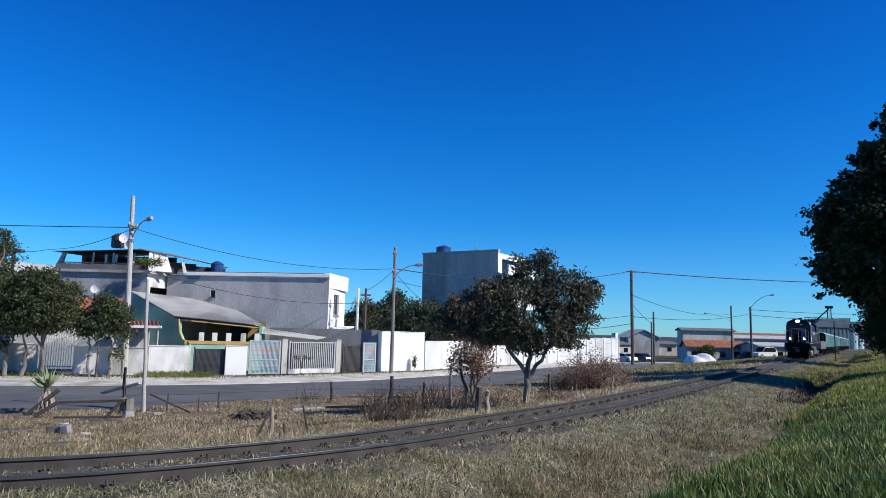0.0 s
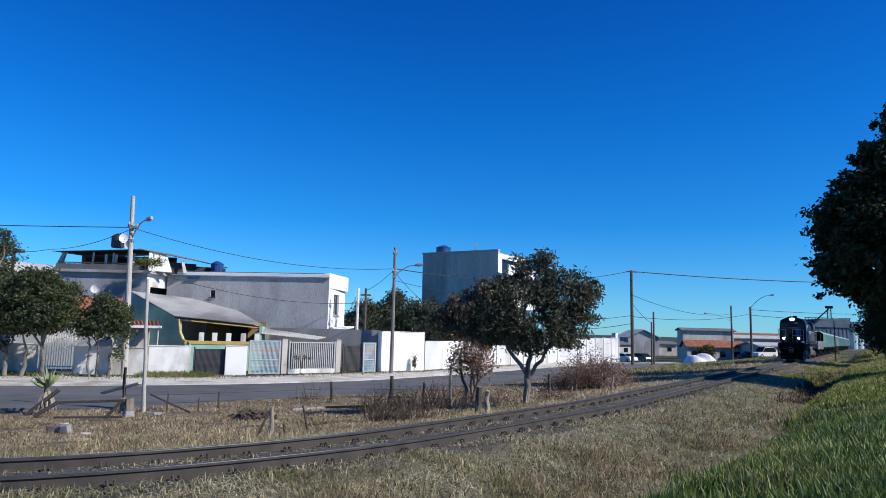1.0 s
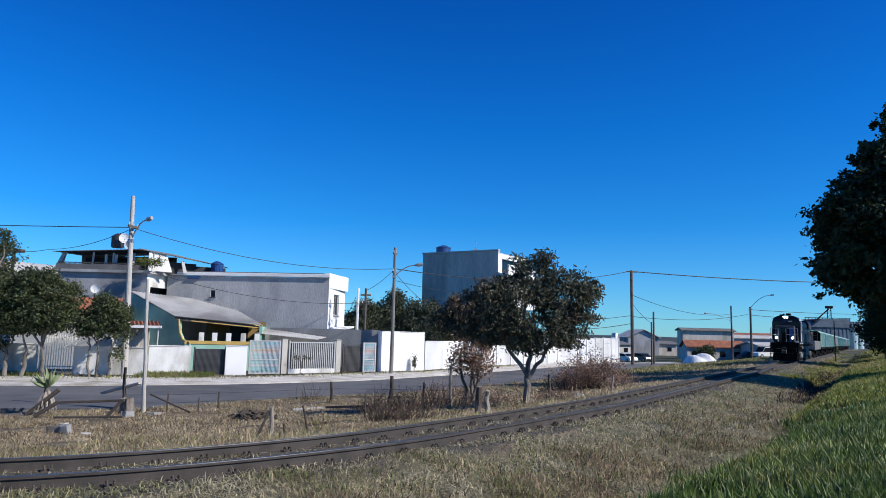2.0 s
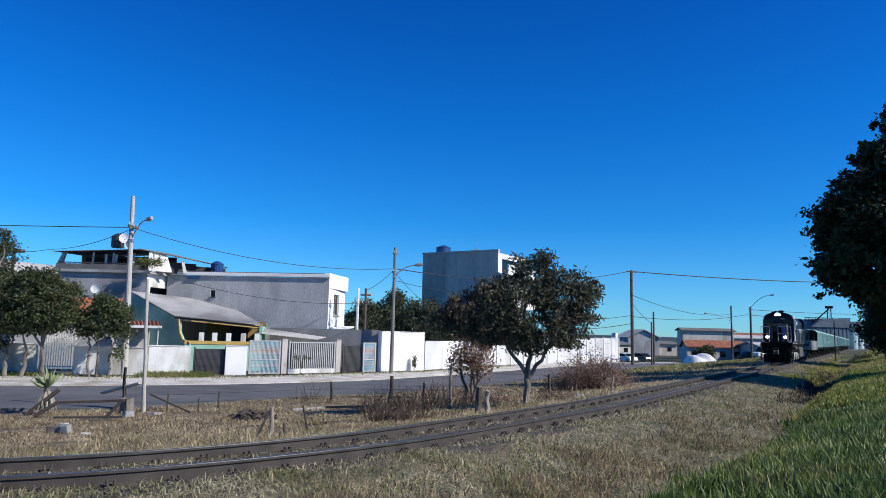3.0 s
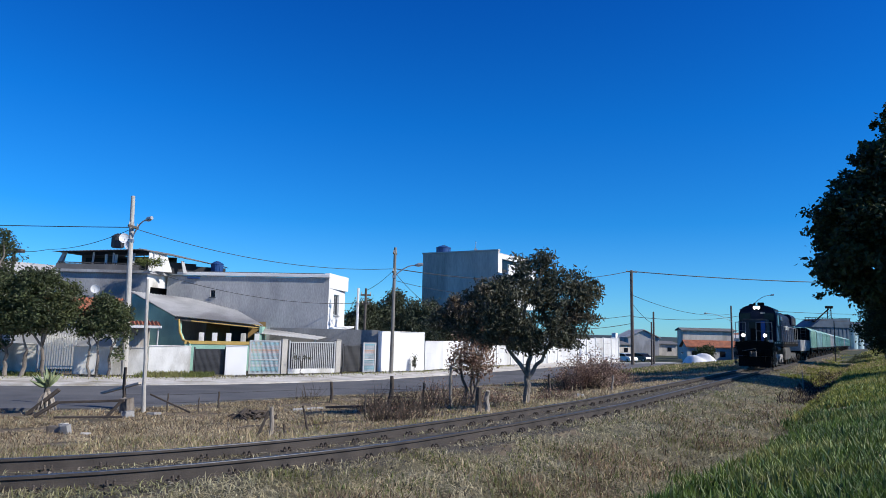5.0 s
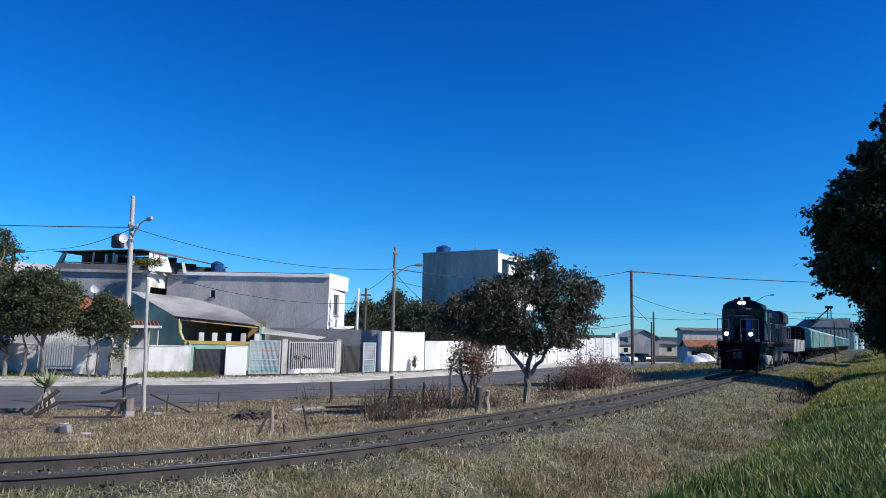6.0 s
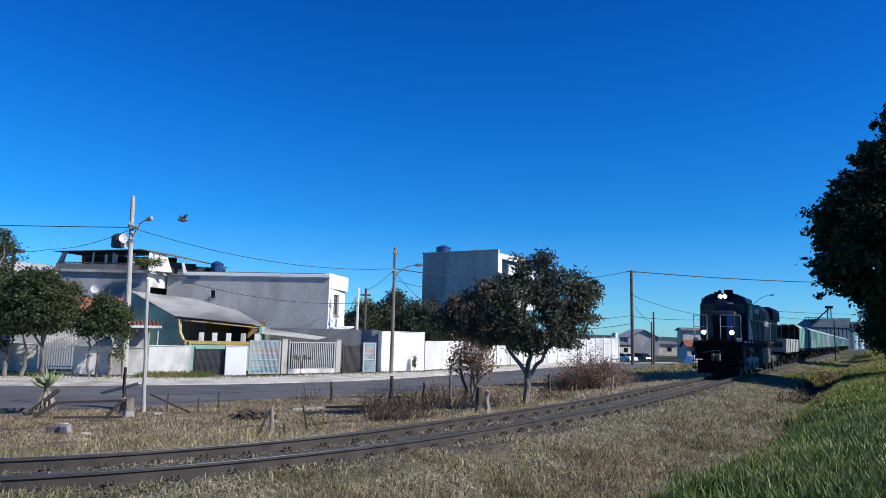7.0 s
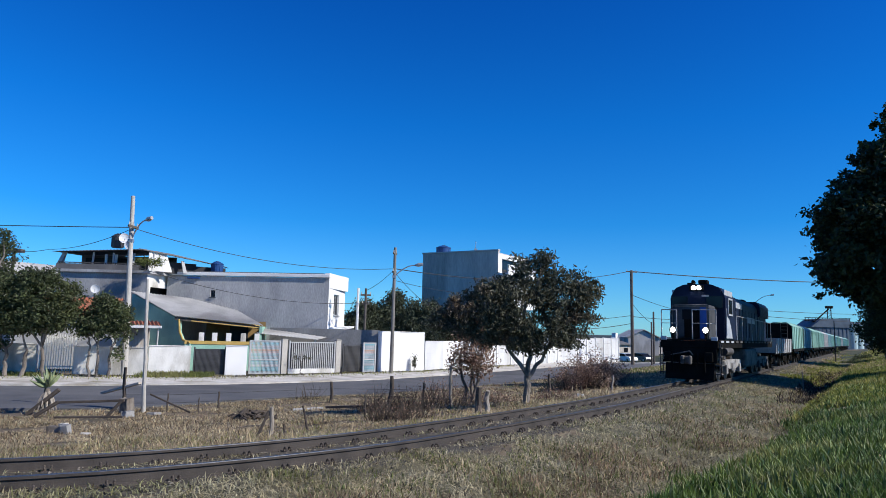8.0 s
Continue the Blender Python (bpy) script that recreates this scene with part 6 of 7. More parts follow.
def strips(x, y, z, length, width, rng, lean=0.35, wind=(0.0, 0.0)):
    """Bent blades from the ground: arrays in, vertices and faces out."""
    n = len(x)
    a = rng.uniform(0, 2 * math.pi, n)
    l = length * lean * rng.uniform(0.2, 1.6, n)
    dx, dy = np.cos(a) * l + wind[0] * length, np.sin(a) * l + wind[1] * length
    b = rng.uniform(0, 2 * math.pi, n)
    wx, wy = np.cos(b) * width / 2, np.sin(b) * width / 2
    h = np.sqrt(np.maximum(length ** 2 - (dx ** 2 + dy ** 2) * 0.8, (0.35 * length) ** 2))
    v = np.empty((n, 5, 3))
    v[:, 0] = np.stack([x - wx, y - wy, z - 0.02], 1)
    v[:, 1] = np.stack([x + wx, y + wy, z - 0.02], 1)
    v[:, 2] = np.stack([x + dx * 0.35 + wx * 0.8, y + dy * 0.35 + wy * 0.8, z + h * 0.6], 1)
    v[:, 3] = np.stack([x + dx * 0.35 - wx * 0.8, y + dy * 0.35 - wy * 0.8, z + h * 0.6], 1)
    v[:, 4] = np.stack([x + dx, y + dy, z + h], 1)
    k = np.arange(n) * 5
    quads = np.stack([k, k + 1, k + 2, k + 3], 1).tolist()
    tris = np.stack([k + 3, k + 2, k + 4], 1).tolist()
    return v.reshape(-1, 3).tolist(), quads + tris


def sow(name, label, n, lo, hi, r0, r1, length, w0, material, seed, lean=0.4, side=(-0.72, 0.76), ragged=0.5, patch=0.0, extra=None, wind=(0, 0)):
    """Blades spread over a stretch of the plan between two distances from the track."""
    rng = np.random.default_rng(seed)
    r = r0 * (r1 / r0) ** rng.random(n) if r1 / r0 > 4 else r0 + (r1 - r0) * rng.random(n) ** 0.8
    s = rng.uniform(side[0], side[1], n)
    x, y = s * r, r
    d = aside(x, y) + ragged * np.sin(x * 1.7 + y * 0.6) * np.sin(y * 1.1)
    ok = (d > lo) & (d < hi)
    if patch:
        q = np.sin(x * 1.3 + 2 * np.sin(y * 0.7)) * np.sin(y * 1.6 + np.sin(x * 0.9)) + 0.5 * np.sin(x * 4.1) * np.sin(y * 3.7)
        ok &= q > rng.normal(patch, 0.35, n) - 0.6
    if extra is not None:
        ok &= extra(x, y)
    x, y, r = x[ok], y[ok], r[ok]
    z = land(x, y)
    z = np.where(np.abs(d[ok]) < 1.0, np.maximum(z, -0.150), z)
    ln = length * rng.uniform(0.45, 1.3, len(x)) * (1 + 0.25 * np.sin(x * 1.9) * np.sin(y * 1.7))
    v, f = strips(x, y, z, ln, w0 + 0.0007 * r, rng, lean, wind)
    return tagged(new(name, raw(name, v, f, material)), label, "grass", kind="stuff")


def off_road(x, y):
    """True beside the road."""
    near = np.interp(x, [p[0] for p in ROAD_NEAR], [p[1] for p in ROAD_NEAR])
    return y < near - 0.1


sow("lawn_grass", "lush green grass covering the bank", 150000, 4.0, 30, 2.6, 80, 0.145, 0.017, M["grass_green"], 101, 0.45, (0.1, 0.80), patch=0.15)
sow("lawn_tufts", "taller green tufts standing out of the bank grass", 42000, 3.9, 30, 2.6, 40, 0.20, 0.019, M["grass_green"], 119, 0.35, (0.1, 0.80), patch=0.5)
# glints on the lawn, sown as paler blades
sow("lawn_glints", "blades coloured pale blue-green as glints on the bank grass", 30000, 3.9, 30, 2.6, 40, 0.17, 0.016, M["grass_glint"], 126, 0.4, (0.1, 0.80), patch=0.4)
sow("lawn_straw", "pale dry blades among the green grass", 26000, 3.6, 30, 2.6, 60, 0.14, 0.011, M["straw"], 102, 0.9, (0.1, 0.80), patch=0.7)
sow("yellow_lawn", "short yellow-green grass farther along the bank", 210000, 2.2, 30, 17, 90, 0.15, 0.022, M["grass_yellow"], 120, 0.8, (0.3, 0.80), ragged=0.8, extra=lambda x, y: (aside(x, y) > 3.7) | (y > 34))
# near-black blades put the bank step's own shade into the ditch
sow("ditch_shade_blades", "dark blades standing for the shade in the ditch", 16000, 2.8, 3.9, 22, 46, 0.22, 0.016, M["shade_litter"], 121, 1.0, (0.45, 0.62), ragged=0.15)
sow("withered_grass", "withered beige grass beside the track", 250000, 0.95, 4.6, 4.5, 70, 0.10, 0.006, M["grass_grey"], 103, 1.9, (-0.75, 0.62))
sow("withered_straw", "pale matted straw beside the track", 150000, 1.2, 4.6, 4.5, 70, 0.11, 0.006, M["straw"], 112, 2.1, (-0.75, 0.62), patch=0.55)
sow("withered_weeds", "low green weeds in the withered grass", 110000, 1.0, 4.8, 4.5, 60, 0.085, 0.008, M["weed"], 104, 1.1, (-0.75, 0.62), patch=0.35)
sow("brown_clumps", "dead brown grass clumps in the shallow ditch", 46000, 1.9, 4.0, 5.0, 45, 0.15, 0.011, M["brown_blade"], 114, 1.3, (-0.3, 0.62), patch=0.6)
sow("dark_clumps", "dark rotting stalks among the withered grass", 26000, 1.0, 4.2, 4.5, 45, 0.09, 0.010, M["shade_litter"], 122, 1.5, (-0.75, 0.62), patch=0.5)
sow("dry_straw_grass", "dry straw-coloured grass between track and street", 300000, -17, -0.95, 7.5, 60, 0.105, 0.0055, M["straw"], 105, 2.1, (-0.75, 0.5), patch=0.25, extra=off_road)
sow("brown_litter", "brown dead stalks between track and street", 130000, -17, -1.8, 9.0, 60, 0.11, 0.0075, M["brown_blade"], 115, 1.8, (-0.75, 0.5), patch=0.3, extra=off_road)
sow("dark_litter", "dark rotting litter between track and street", 60000, -17, -2.2, 9.0, 60, 0.11, 0.009, M["shade_litter"], 123, 1.6, (-0.75, 0.5), patch=0.55, extra=off_road)
sow("dry_brown_grass", "matted brown dry grass between track and street", 140000, -17, -1.0, 7.5, 60, 0.11, 0.006, M["grass_grey"], 106, 1.7, (-0.75, 0.5), patch=0.4, extra=off_road)
sow("field_weeds", "pale green weeds close to the far rail", 30000, -5, -1.0, 7.0, 30, 0.10, 0.007, M["grass_yellow"], 124, 1.1, (-0.75, 0.1), patch=0.6, extra=off_road)
sow("tall_straw", "sparse tall straw stalks near the rails", 5000, -5, -1.1, 8.0, 30, 0.26, 0.006, M["straw"], 113, 0.6, (-0.75, 0.3), patch=0.6, extra=off_road)
sow("track_grass", "dry litter and tufts between the rails", 120000, -1.05, 1.05, 5.5, 45, 0.075, 0.008, M["grass_grey"], 107, 2.0, (-0.75, 0.5), ragged=0.0, patch=0.35)
sow("bed_edge_grass", "withered tufts along the edge of the track bed", 70000, 0.68, 1.9, 4.5, 60, 0.08, 0.006, M["grass_grey"], 127, 1.7, (-0.75, 0.55), ragged=0.0, patch=0.2)
sow("bed_edge_weeds", "green weeds along the edge of the track bed", 40000, 0.72, 1.9, 4.5, 60, 0.07, 0.007, M["weed"], 128, 1.3, (-0.75, 0.55), ragged=0.0, patch=0.55)
sow("track_litter", "dark rotting twigs between the rails", 36000, -1.05, 1.05, 5.5, 45, 0.07, 0.009, M["shade_litter"], 125, 1.8, (-0.75, 0.5), ragged=0.0, patch=0.3)
sow("far_lawn", "coarse yellow-green grass on the far bank", 70000, 2.4, 30, 45, 170, 0.24, 0.02, M["grass_yellow"], 116, 0.7, (0.45, 0.80))
sow("far_straw", "dry grass on the far bank", 40000, 1.6, 30, 40, 170, 0.22, 0.02, M["straw"], 117, 0.9, (0.45, 0.80), patch=0.3)
sow("verge_weeds", "green weeds on the verge beside the far street", 60000, -22, -4, 44, 120, 0.22, 0.012, M["weed"], 108, 0.6, (0.18, 0.6), extra=off_road)
sow("verge_straw", "dry grass on the verge beside the far street", 60000, -22, -2, 40, 120, 0.20, 0.012, M["straw"], 109, 0.8, (0.18, 0.6), extra=off_road)


def lawn_round():
    """Lawn behind and beside the camera."""
    rng = np.random.default_rng(118)
    n = 90000
    x, y = rng.uniform(-16, 18, n), rng.uniform(-10, 6, n)
    ok = (aside(x, y) > 4.2) & ~((y > 2.6) & (x > 0.1 * y) & (x < 0.8 * y))
    x, y = x[ok], y[ok]
    v, f = strips(x, y, land(x, y), 0.14 * rng.uniform(0.45, 1.3, len(x)), np.full(len(x), 0.02), rng, 0.55)
    return tagged(new("lawn_grass", raw("lawn_grass", v, f, M["grass_green"])), "lush green grass on top of the bank", "grass", kind="stuff")


lawn_round()


def verge(name, label, n, x0, x1, material, seed, length, reach=0.55):
    """Grass at the foot of the garden walls."""
    rng = np.random.default_rng(seed)
    x = rng.uniform(x0, x1, n)
    wl = np.interp(x, [p[0] for p in WALL_LINE], [p[1] for p in WALL_LINE])
    y = wl - 0.05 - np.abs(rng.normal(0, reach, n))
    v, f = strips(x, y, np.full(n, FLOOR), length * rng.uniform(0.4, 1.3, n), np.full(n, 0.03), rng, 0.6)
    return tagged(new(name, raw(name, v, f, material)), label, "grass", kind="stuff")


verge("wall_weeds", "green weeds at the foot of the white wall", 2600, -15.2, -11.9, M["weed"], 110, 0.28)
verge("wall_weeds", "green weeds under the street trees", 3500, -26, -19, M["weed"], 111, 0.2)


verge("pavement_tufts", "sparse tufts of dry grass on the dusty pavement", 3000, -26, 6, M["grass_yellow"], 129, 0.09, 1.6)
verge("pavement_litter", "dark dry scraps along the foot of the walls", 2600, -20, 8, M["shade_litter"], 130, 0.10, 0.8)


def brush(x, y, r, h, n, label, seed, leaf=None, leaves=0, size=0.05, material=None):
    """A thicket of thin dry stems, with a few leaves."""
    rng = np.random.default_rng(seed)
    z0 = z_at(x, y)
    t = thing("dry_bush", label, "bush", pose(x, y, z0))
    v, f, tips = [], [], []
    for i in range(n):
        a, q = rng.uniform(0, 6.283), r * math.sqrt(rng.random())
        bx, by = q * math.cos(a), q * math.sin(a)
        zl = z_at(x + bx, y + by) - z0
        g = h * rng.uniform(0.45, 1.15) * (1 - 0.45 * (q / r) ** 2)
        p = [np.array((bx, by, zl - 0.05))]
        dirn = np.array((bx / r * 0.4, by / r * 0.4, 1.0)) + rng.normal(size=3) * 0.25
        for s in range(3):
            dirn = dirn + rng.normal(size=3) * 0.28
            p.append(p[-1] + dirn / np.linalg.norm(dirn) * g / 3)
        w = 0.014 * rng.uniform(0.5, 1.3)
        k = len(v)
        for j, c in enumerate(p):
            rr = w * (1 - j / 3.6)
            v += [tuple(c + np.array((rr, 0, 0))), tuple(c + np.array((-rr * 0.5, rr * 0.87, 0))), tuple(c + np.array((-rr * 0.5, -rr * 0.87, 0)))]
        for j in range(3):
            for m in range(3):
                m2 = (m + 1) % 3
                f.append((k + 3 * j + m, k + 3 * j + m2, k + 3 * j + 3 + m2, k + 3 * j + 3 + m))
        tips += p[2:]
    ob = new("thicket", raw("thicket", v, f, material or M["stem"]))
    ob.parent = t
    if leaves:
        tp = np.array(tips)
        c = tp[rng.integers(0, len(tp), leaves)] + rng.normal(size=(leaves, 3)) * 0.08
        c[:, 2] = np.maximum(c[:, 2], 0.02)
        o = new("foliage", leaf_mesh("foliage", c, size, rng, leaf))
        o.parent = t
    return t


brush(-1.15, 15.2, 0.42, 0.62, 230, "dark dry brushwood thicket beside the track", 201, M["leaf_dry"], 200, 0.05)
brush(-0.6, 15.0, 0.42, 0.62, 230, "dark dry brushwood thicket beside the track", 202, M["leaf_dry"], 200, 0.05)
brush(-1.5, 19.0, 0.7, 0.95, 230, "tangled dry brushwood near the street", 203, M["leaf_dry"], 200, 0.05)
brush(-0.6, 18.6, 0.6, 0.95, 220, "tangled dry brushwood near the street", 204, M["leaf_dry"], 250, 0.05)
brush(-5.0, 26.0, 0.55, 0.9, 40, "thin bare bush at the road edge", 205)
brush(5.6, 26.0, 0.85, 1.55, 220, "rusty-leaved dry bush beside the track", 206, M["leaf_dry"], 8000, 0.07)
brush(6.4, 26.6, 0.65, 1.25, 140, "rusty-leaved dry bush beside the track", 207, M["leaf_dry"], 4000, 0.07)
brush(4.6, 26.2, 0.6, 0.8, 90, "low greenish bush beside the track", 208, M["leaf_mid"], 1500, 0.07)
brush(0.6, 20.5, 0.5, 0.8, 70, "thin dry shrub under the small tree", 209, M["leaf_dry"], 500, 0.06)
brush(1.7, 20.2, 0.6, 0.5, 110, "matted dry shrub under the round tree", 210, M["leaf_dry"], 700, 0.06)
brush(3.3, 19.6, 0.6, 0.4, 80, "low dry scrub under the round tree", 211, M["leaf_dry"], 500, 0.06)
brush(0.1, 22.6, 0.6, 1.0, 90, "thin reddish shrub by the road", 212, M["leaf_dry"], 700, 0.06)
brush(41.3, 67.0, 0.9, 0.7, 90, "dark low shrub on the far bank", 213, M["leaf_dark"], 1500, 0.12)
brush(38.6, 64.5, 0.8, 0.5, 80, "dark low shrub on the far bank", 214, M["leaf_dark"], 1000, 0.12)
build_tree("wall_plant", "small dark leafy plant against the white wall", -1.72, 45.5, FLOOR, [((0, 0, 0), (0, 0, 0.4))],
           [ell(0, 0, 0.5, 0.14, 0.14, 0.3), ell(0.05, 0, 0.85, 0.10, 0.1, 0.2)], 30, 420, 0.10, M["leaf_mid"], M["stem"], 71, 0.08, 0.02, 0.3, category="plant")
build_tree("wall_plant", "bare little sapling in front of the sliding gate", -8.0, 39.6, FLOOR, [((0, 0, 0), (0, 0, 0.7))],
           [ell(-0.3, 0, 0.95, 0.25, 0.15, 0.10), ell(0.3, 0, 0.95, 0.25, 0.15, 0.10)], 20, 160, 0.09, M["leaf_mid"], M["stem"], 72, 0.08, 0.02, 0.3, category="plant")


# ---- posts, timber and rubble on the waste ground ----
def fence_post(x, y, h, r, material, label, lean=(0.0, 0.0), seed=0, name="fence_post", cat="post"):
    rng = np.random.default_rng(seed)
    z = z_at(x, y)
    r *= 0.8
    bm = B()
    n = 5
    pts = [Vector((lean[0] * i / n + rng.normal() * r * 0.25, lean[1] * i / n + rng.normal() * r * 0.25, -0.12 + (h + 0.12) * i / n)) for i in range(n + 1)]
    for i in range(n):
        tube(bm, pts[i], pts[i + 1], r * (1.1 - 0.06 * i), r * (1.1 - 0.06 * (i + 1)), 8)
    return solo(name, bm, material, label, cat, pose(x, y, z), "old fence posts")


fence_post(-9.02, 21.2, 4.1, 0.075, M["concrete"], "tall slim pale pole at the road edge", (-0.2, 0), 1, "slim_pole", "pole")
fence_post(-9.85, 21.6, 1.35, 0.07, M["wood_dark"], "dark rotten fence post", (-0.02, 0), 2)
fence_post(-8.5, 21.7, 0.55, 0.035, M["wood_dark"], "thin dark stake at the road edge", (0, 0), 3)
fence_post(-7.42, 21.4, 0.45, 0.03, M["wood_dark"], "thin dark stake at the road edge", (0, 0), 4)
fence_post(-7.2, 22.6, 0.55, 0.04, M["wood_dark"], "thin dark stake at the road edge", (0, 0), 5)
fence_post(-3.0, 12.5, 0.56, 0.055, M["wood"], "weathered grey wooden fence post", (-0.02, 0), 6)
fence_post(-2.78, 12.7, 0.22, 0.03, M["wood_dark"], "short broken dark stake", (-0.05, 0), 7)
fence_post(-2.5, 13.6, 0.50, 0.03, M["wood_dark"], "leaning dark wooden stake", (-0.18, 0), 8)
fence_post(-3.9, 25.0, 0.75, 0.075, M["wood_dark"], "dark fence post near the road", (0, 0), 9)
fence_post(-1.65, 23.4, 0.95, 0.10, M["wood_dark"], "dark fence post near the road", (0.03, 0), 10)
fence_post(0.34, 20.7, 1.2, 0.06, M["wood"], "tall weathered wooden fence post", (-0.03, 0), 11)
fence_post(-0.5, 21.0, 0.8, 0.04, M["wood_dark"], "thin dark stake in the brush", (0.02, 0), 12)
fence_post(1.15, 21.4, 0.9, 0.05, M["wood_dark"], "dark crooked wooden stake", (-0.1, 0), 13)
fence_post(0.95, 15.95, 0.60, 0.10, M["wood_dark"], "thick rotten timber stump beside the track", (-0.09, 0), 14)
fence_post(1.12, 16.1, 0.5, 0.08, M["wood"], "thick weathered timber stump", (0.0, 0), 15)
fence_post(3.73, 23.5, 0.72, 0.06, M["wood_dark"], "dark fence post by the bush", (0, 0), 16)
fence_post(5.87, 23.5, 0.5, 0.045, M["wood"], "pale short fence stake", (0.05, 0), 17)
fence_post(-1.8, 16.8, 0.55, 0.03, M["wood_dark"], "thin dark stake in the brush", (0, 0), 18)
fence_post(15.23, 28.9, 0.85, 0.03, M["wood"], "thin pale stake on the bank", (0.0, 0), 19)


def beam(a, b, w, h, material, label):
    """A squared timber between two points."""
    a, b = Vector(a), Vector(b)
    d = b - a
    bm = B()
    box(bm, (0, 0, d.length / 2), (w, h, d.length), bevel=min(w, h) * 0.15)
    return solo("timber_beam", bm, material, label, "timber", Matrix.Translation(a) @ d.to_track_quat("Z", "Y").to_matrix().to_4x4(), "scattered timber")


def gz(x, y, up=0.0):
    return (x, y, z_at(x, y) + up)


beam(gz(-3.28, 12.45, -0.05), gz(-3.06, 12.5, 0.50), 0.05, 0.05, M["wood_dark"], "dark timber brace leaning on the post")
beam(gz(-11.3, 19.4, 0.05), gz(-10.7, 19.5, 0.46), 0.10, 0.10, M["wood_dark"], "broken dark timber rail lying askew")
beam(gz(-10.7, 19.5, 0.44), gz(-8.9, 19.6, 0.50), 0.09, 0.07, M["wood_dark"], "dark timber rail of a collapsed fence")
beam(gz(-9.35, 19.55, 0.05), gz(-8.95, 19.6, 0.52), 0.08, 0.08, M["wood_dark"], "dark timber brace of a collapsed fence")
beam(gz(-11.95, 20.1, 0.0), gz(-11.1, 20.2, 0.75), 0.11, 0.11, M["wood_dark"], "dark leaning timber by the succulent")
beam(gz(-10.7, 22.0, 0.50), gz(-9.3, 21.5, 0.88), 0.20, 0.07, M["wood_pale"], "pale weathered plank resting on a post")
beam(gz(-8.9, 21.3, 0.55), gz(-7.6, 21.2, 0.02), 0.05, 0.05, M["wood_dark"], "thin dark timber prop")
def charred_heap(x, y):
    """Crooked burnt branches in a low pile."""
    rng = np.random.default_rng(31)
    h = thing("brush_heap", "low heap of charred crooked branches in dry grass", "brushwood", pose(x, y, z_at(x, y)))
    for k in range(46):
        a, q = rng.uniform(0, 6.283), rng.uniform(0.0, 0.5)
        c = Vector((q * math.cos(a) * 1.25, q * math.sin(a), 0.02 + 0.26 * (1 - q / 0.5) * rng.random()))
        b = rng.uniform(0, 6.283)
        d = Vector((math.cos(b), math.sin(b), rng.normal() * 0.22)) * rng.uniform(0.12, 0.36)
        bm = B()
        r = rng.uniform(0.015, 0.05)
        limb(bm, c - d, c + d, r, r * 0.6, rng, 0.5, 3, 6)
        part("branch", bm, M["wood_dark"], h)
    return h


charred_heap(-5.2, 19.3)
beam(gz(-10.4, 18.8, 0.10), gz(-8.6, 18.9, 0.12), 0.06, 0.05, M["wood_dark"], "thin dark branch on the ground")
beam(gz(-3.6, 22.0, 0.08), gz(-2.0, 21.4, 0.12), 0.10, 0.07, M["wood_dark"], "dark board lying in the straw")
beam(gz(-4.6, 21.9, 0.04), gz(-3.7, 22.1, 0.06), 0.35, 0.04, M["far_wall"], "pale board lying in the straw")


def rubble(x, y, s, material, label, seed):
    rng = random.Random(seed)
    bm = B()
    box(bm, (0, 0, s[2] / 2 - 0.03), s, bevel=0.02)
    for v in bm.verts:
        v.co += Vector((rng.uniform(-1, 1), rng.uniform(-1, 1), rng.uniform(-1, 1))) * min(s) * 0.08
    return solo("concrete_block", bm, material, label, "rubble", pose(x, y, z_at(x, y), rng.uniform(-8, 8), rng.uniform(-8, 8), rng.uniform(0, 90)), "rubble")


rubble(-8.65, 16.2, (0.16, 0.18, 0.26), M["dark_render"], "pale broken concrete block in dry grass", 1)
rubble(-8.95, 16.3, (0.36, 0.22, 0.20), M["bark"], "grey broken concrete block in dry grass", 2)
rubble(-9.15, 17.0, (0.16, 0.16, 0.18), M["concrete"], "small white lump of rubble", 3)
rubble(-8.2, 16.2, (0.22, 0.12, 0.08), M["gravel"], "small flat stone in dry grass", 4)
rubble(-8.95, 20.0, (0.32, 0.18, 0.20), M["dark_render"], "pale concrete block at the pole foot", 5)
rubble(-8.45, 20.6, (0.4, 0.26, 0.10), M["dark_render"], "pale concrete slab at the pole foot", 6)
rubble(-9.35, 20.8, (0.3, 0.3, 0.5), M["bark"], "dark stump beside the pole", 7)
rubble(4.21, 20.6, (0.35, 0.2, 0.12), M["white_wall"], "white scrap beside the track", 8)


def succulent(x, y):
    """Rosettes of thick leaves over hanging dead ones on a short stem."""
    z = z_at(x, y)
    rng = np.random.default_rng(5)
    t = thing("agave_plant", "pale green spiky succulent with hanging dead leaves", "plant", pose(x, y, z))
    bm = B()
    limb(bm, (0, 0, -0.1), (0.05, 0, 0.75), 0.10, 0.08, rng, 0.1)
    part("stem", bm, M["bark"], t)
    for k in range(58):
        live = k < 22
        a = rng.uniform(0, 6.283)
        el = rng.uniform(0.2, 1.3) if live else rng.uniform(-1.5, -1.0)
        ln = rng.uniform(0.35, 0.55) if live else rng.uniform(0.35, 0.6)
        d = Vector((math.cos(a) * math.cos(el), math.sin(a) * math.cos(el), math.sin(el)))
        s = Vector((0.05, 0, 0.80 if live else 0.72)) + d * 0.05
        bm = B()
        tube(bm, s, s + d * ln * 0.5, 0.045, 0.05, 6)
        tube(bm, s + d * ln * 0.5, s + d * ln + Vector((0, 0, 0.05 if live else -0.08)), 0.05, 0.006, 6)
        part("leaf", bm, M["agave"] if live else M["wood"], t)
    return t


M["agave"] = mat("agave_leaf", (0.13, 0.17, 0.08), (0.26, 0.30, 0.16), 5, 0.6, 0.1)
succulent(-11.55, 20.3)


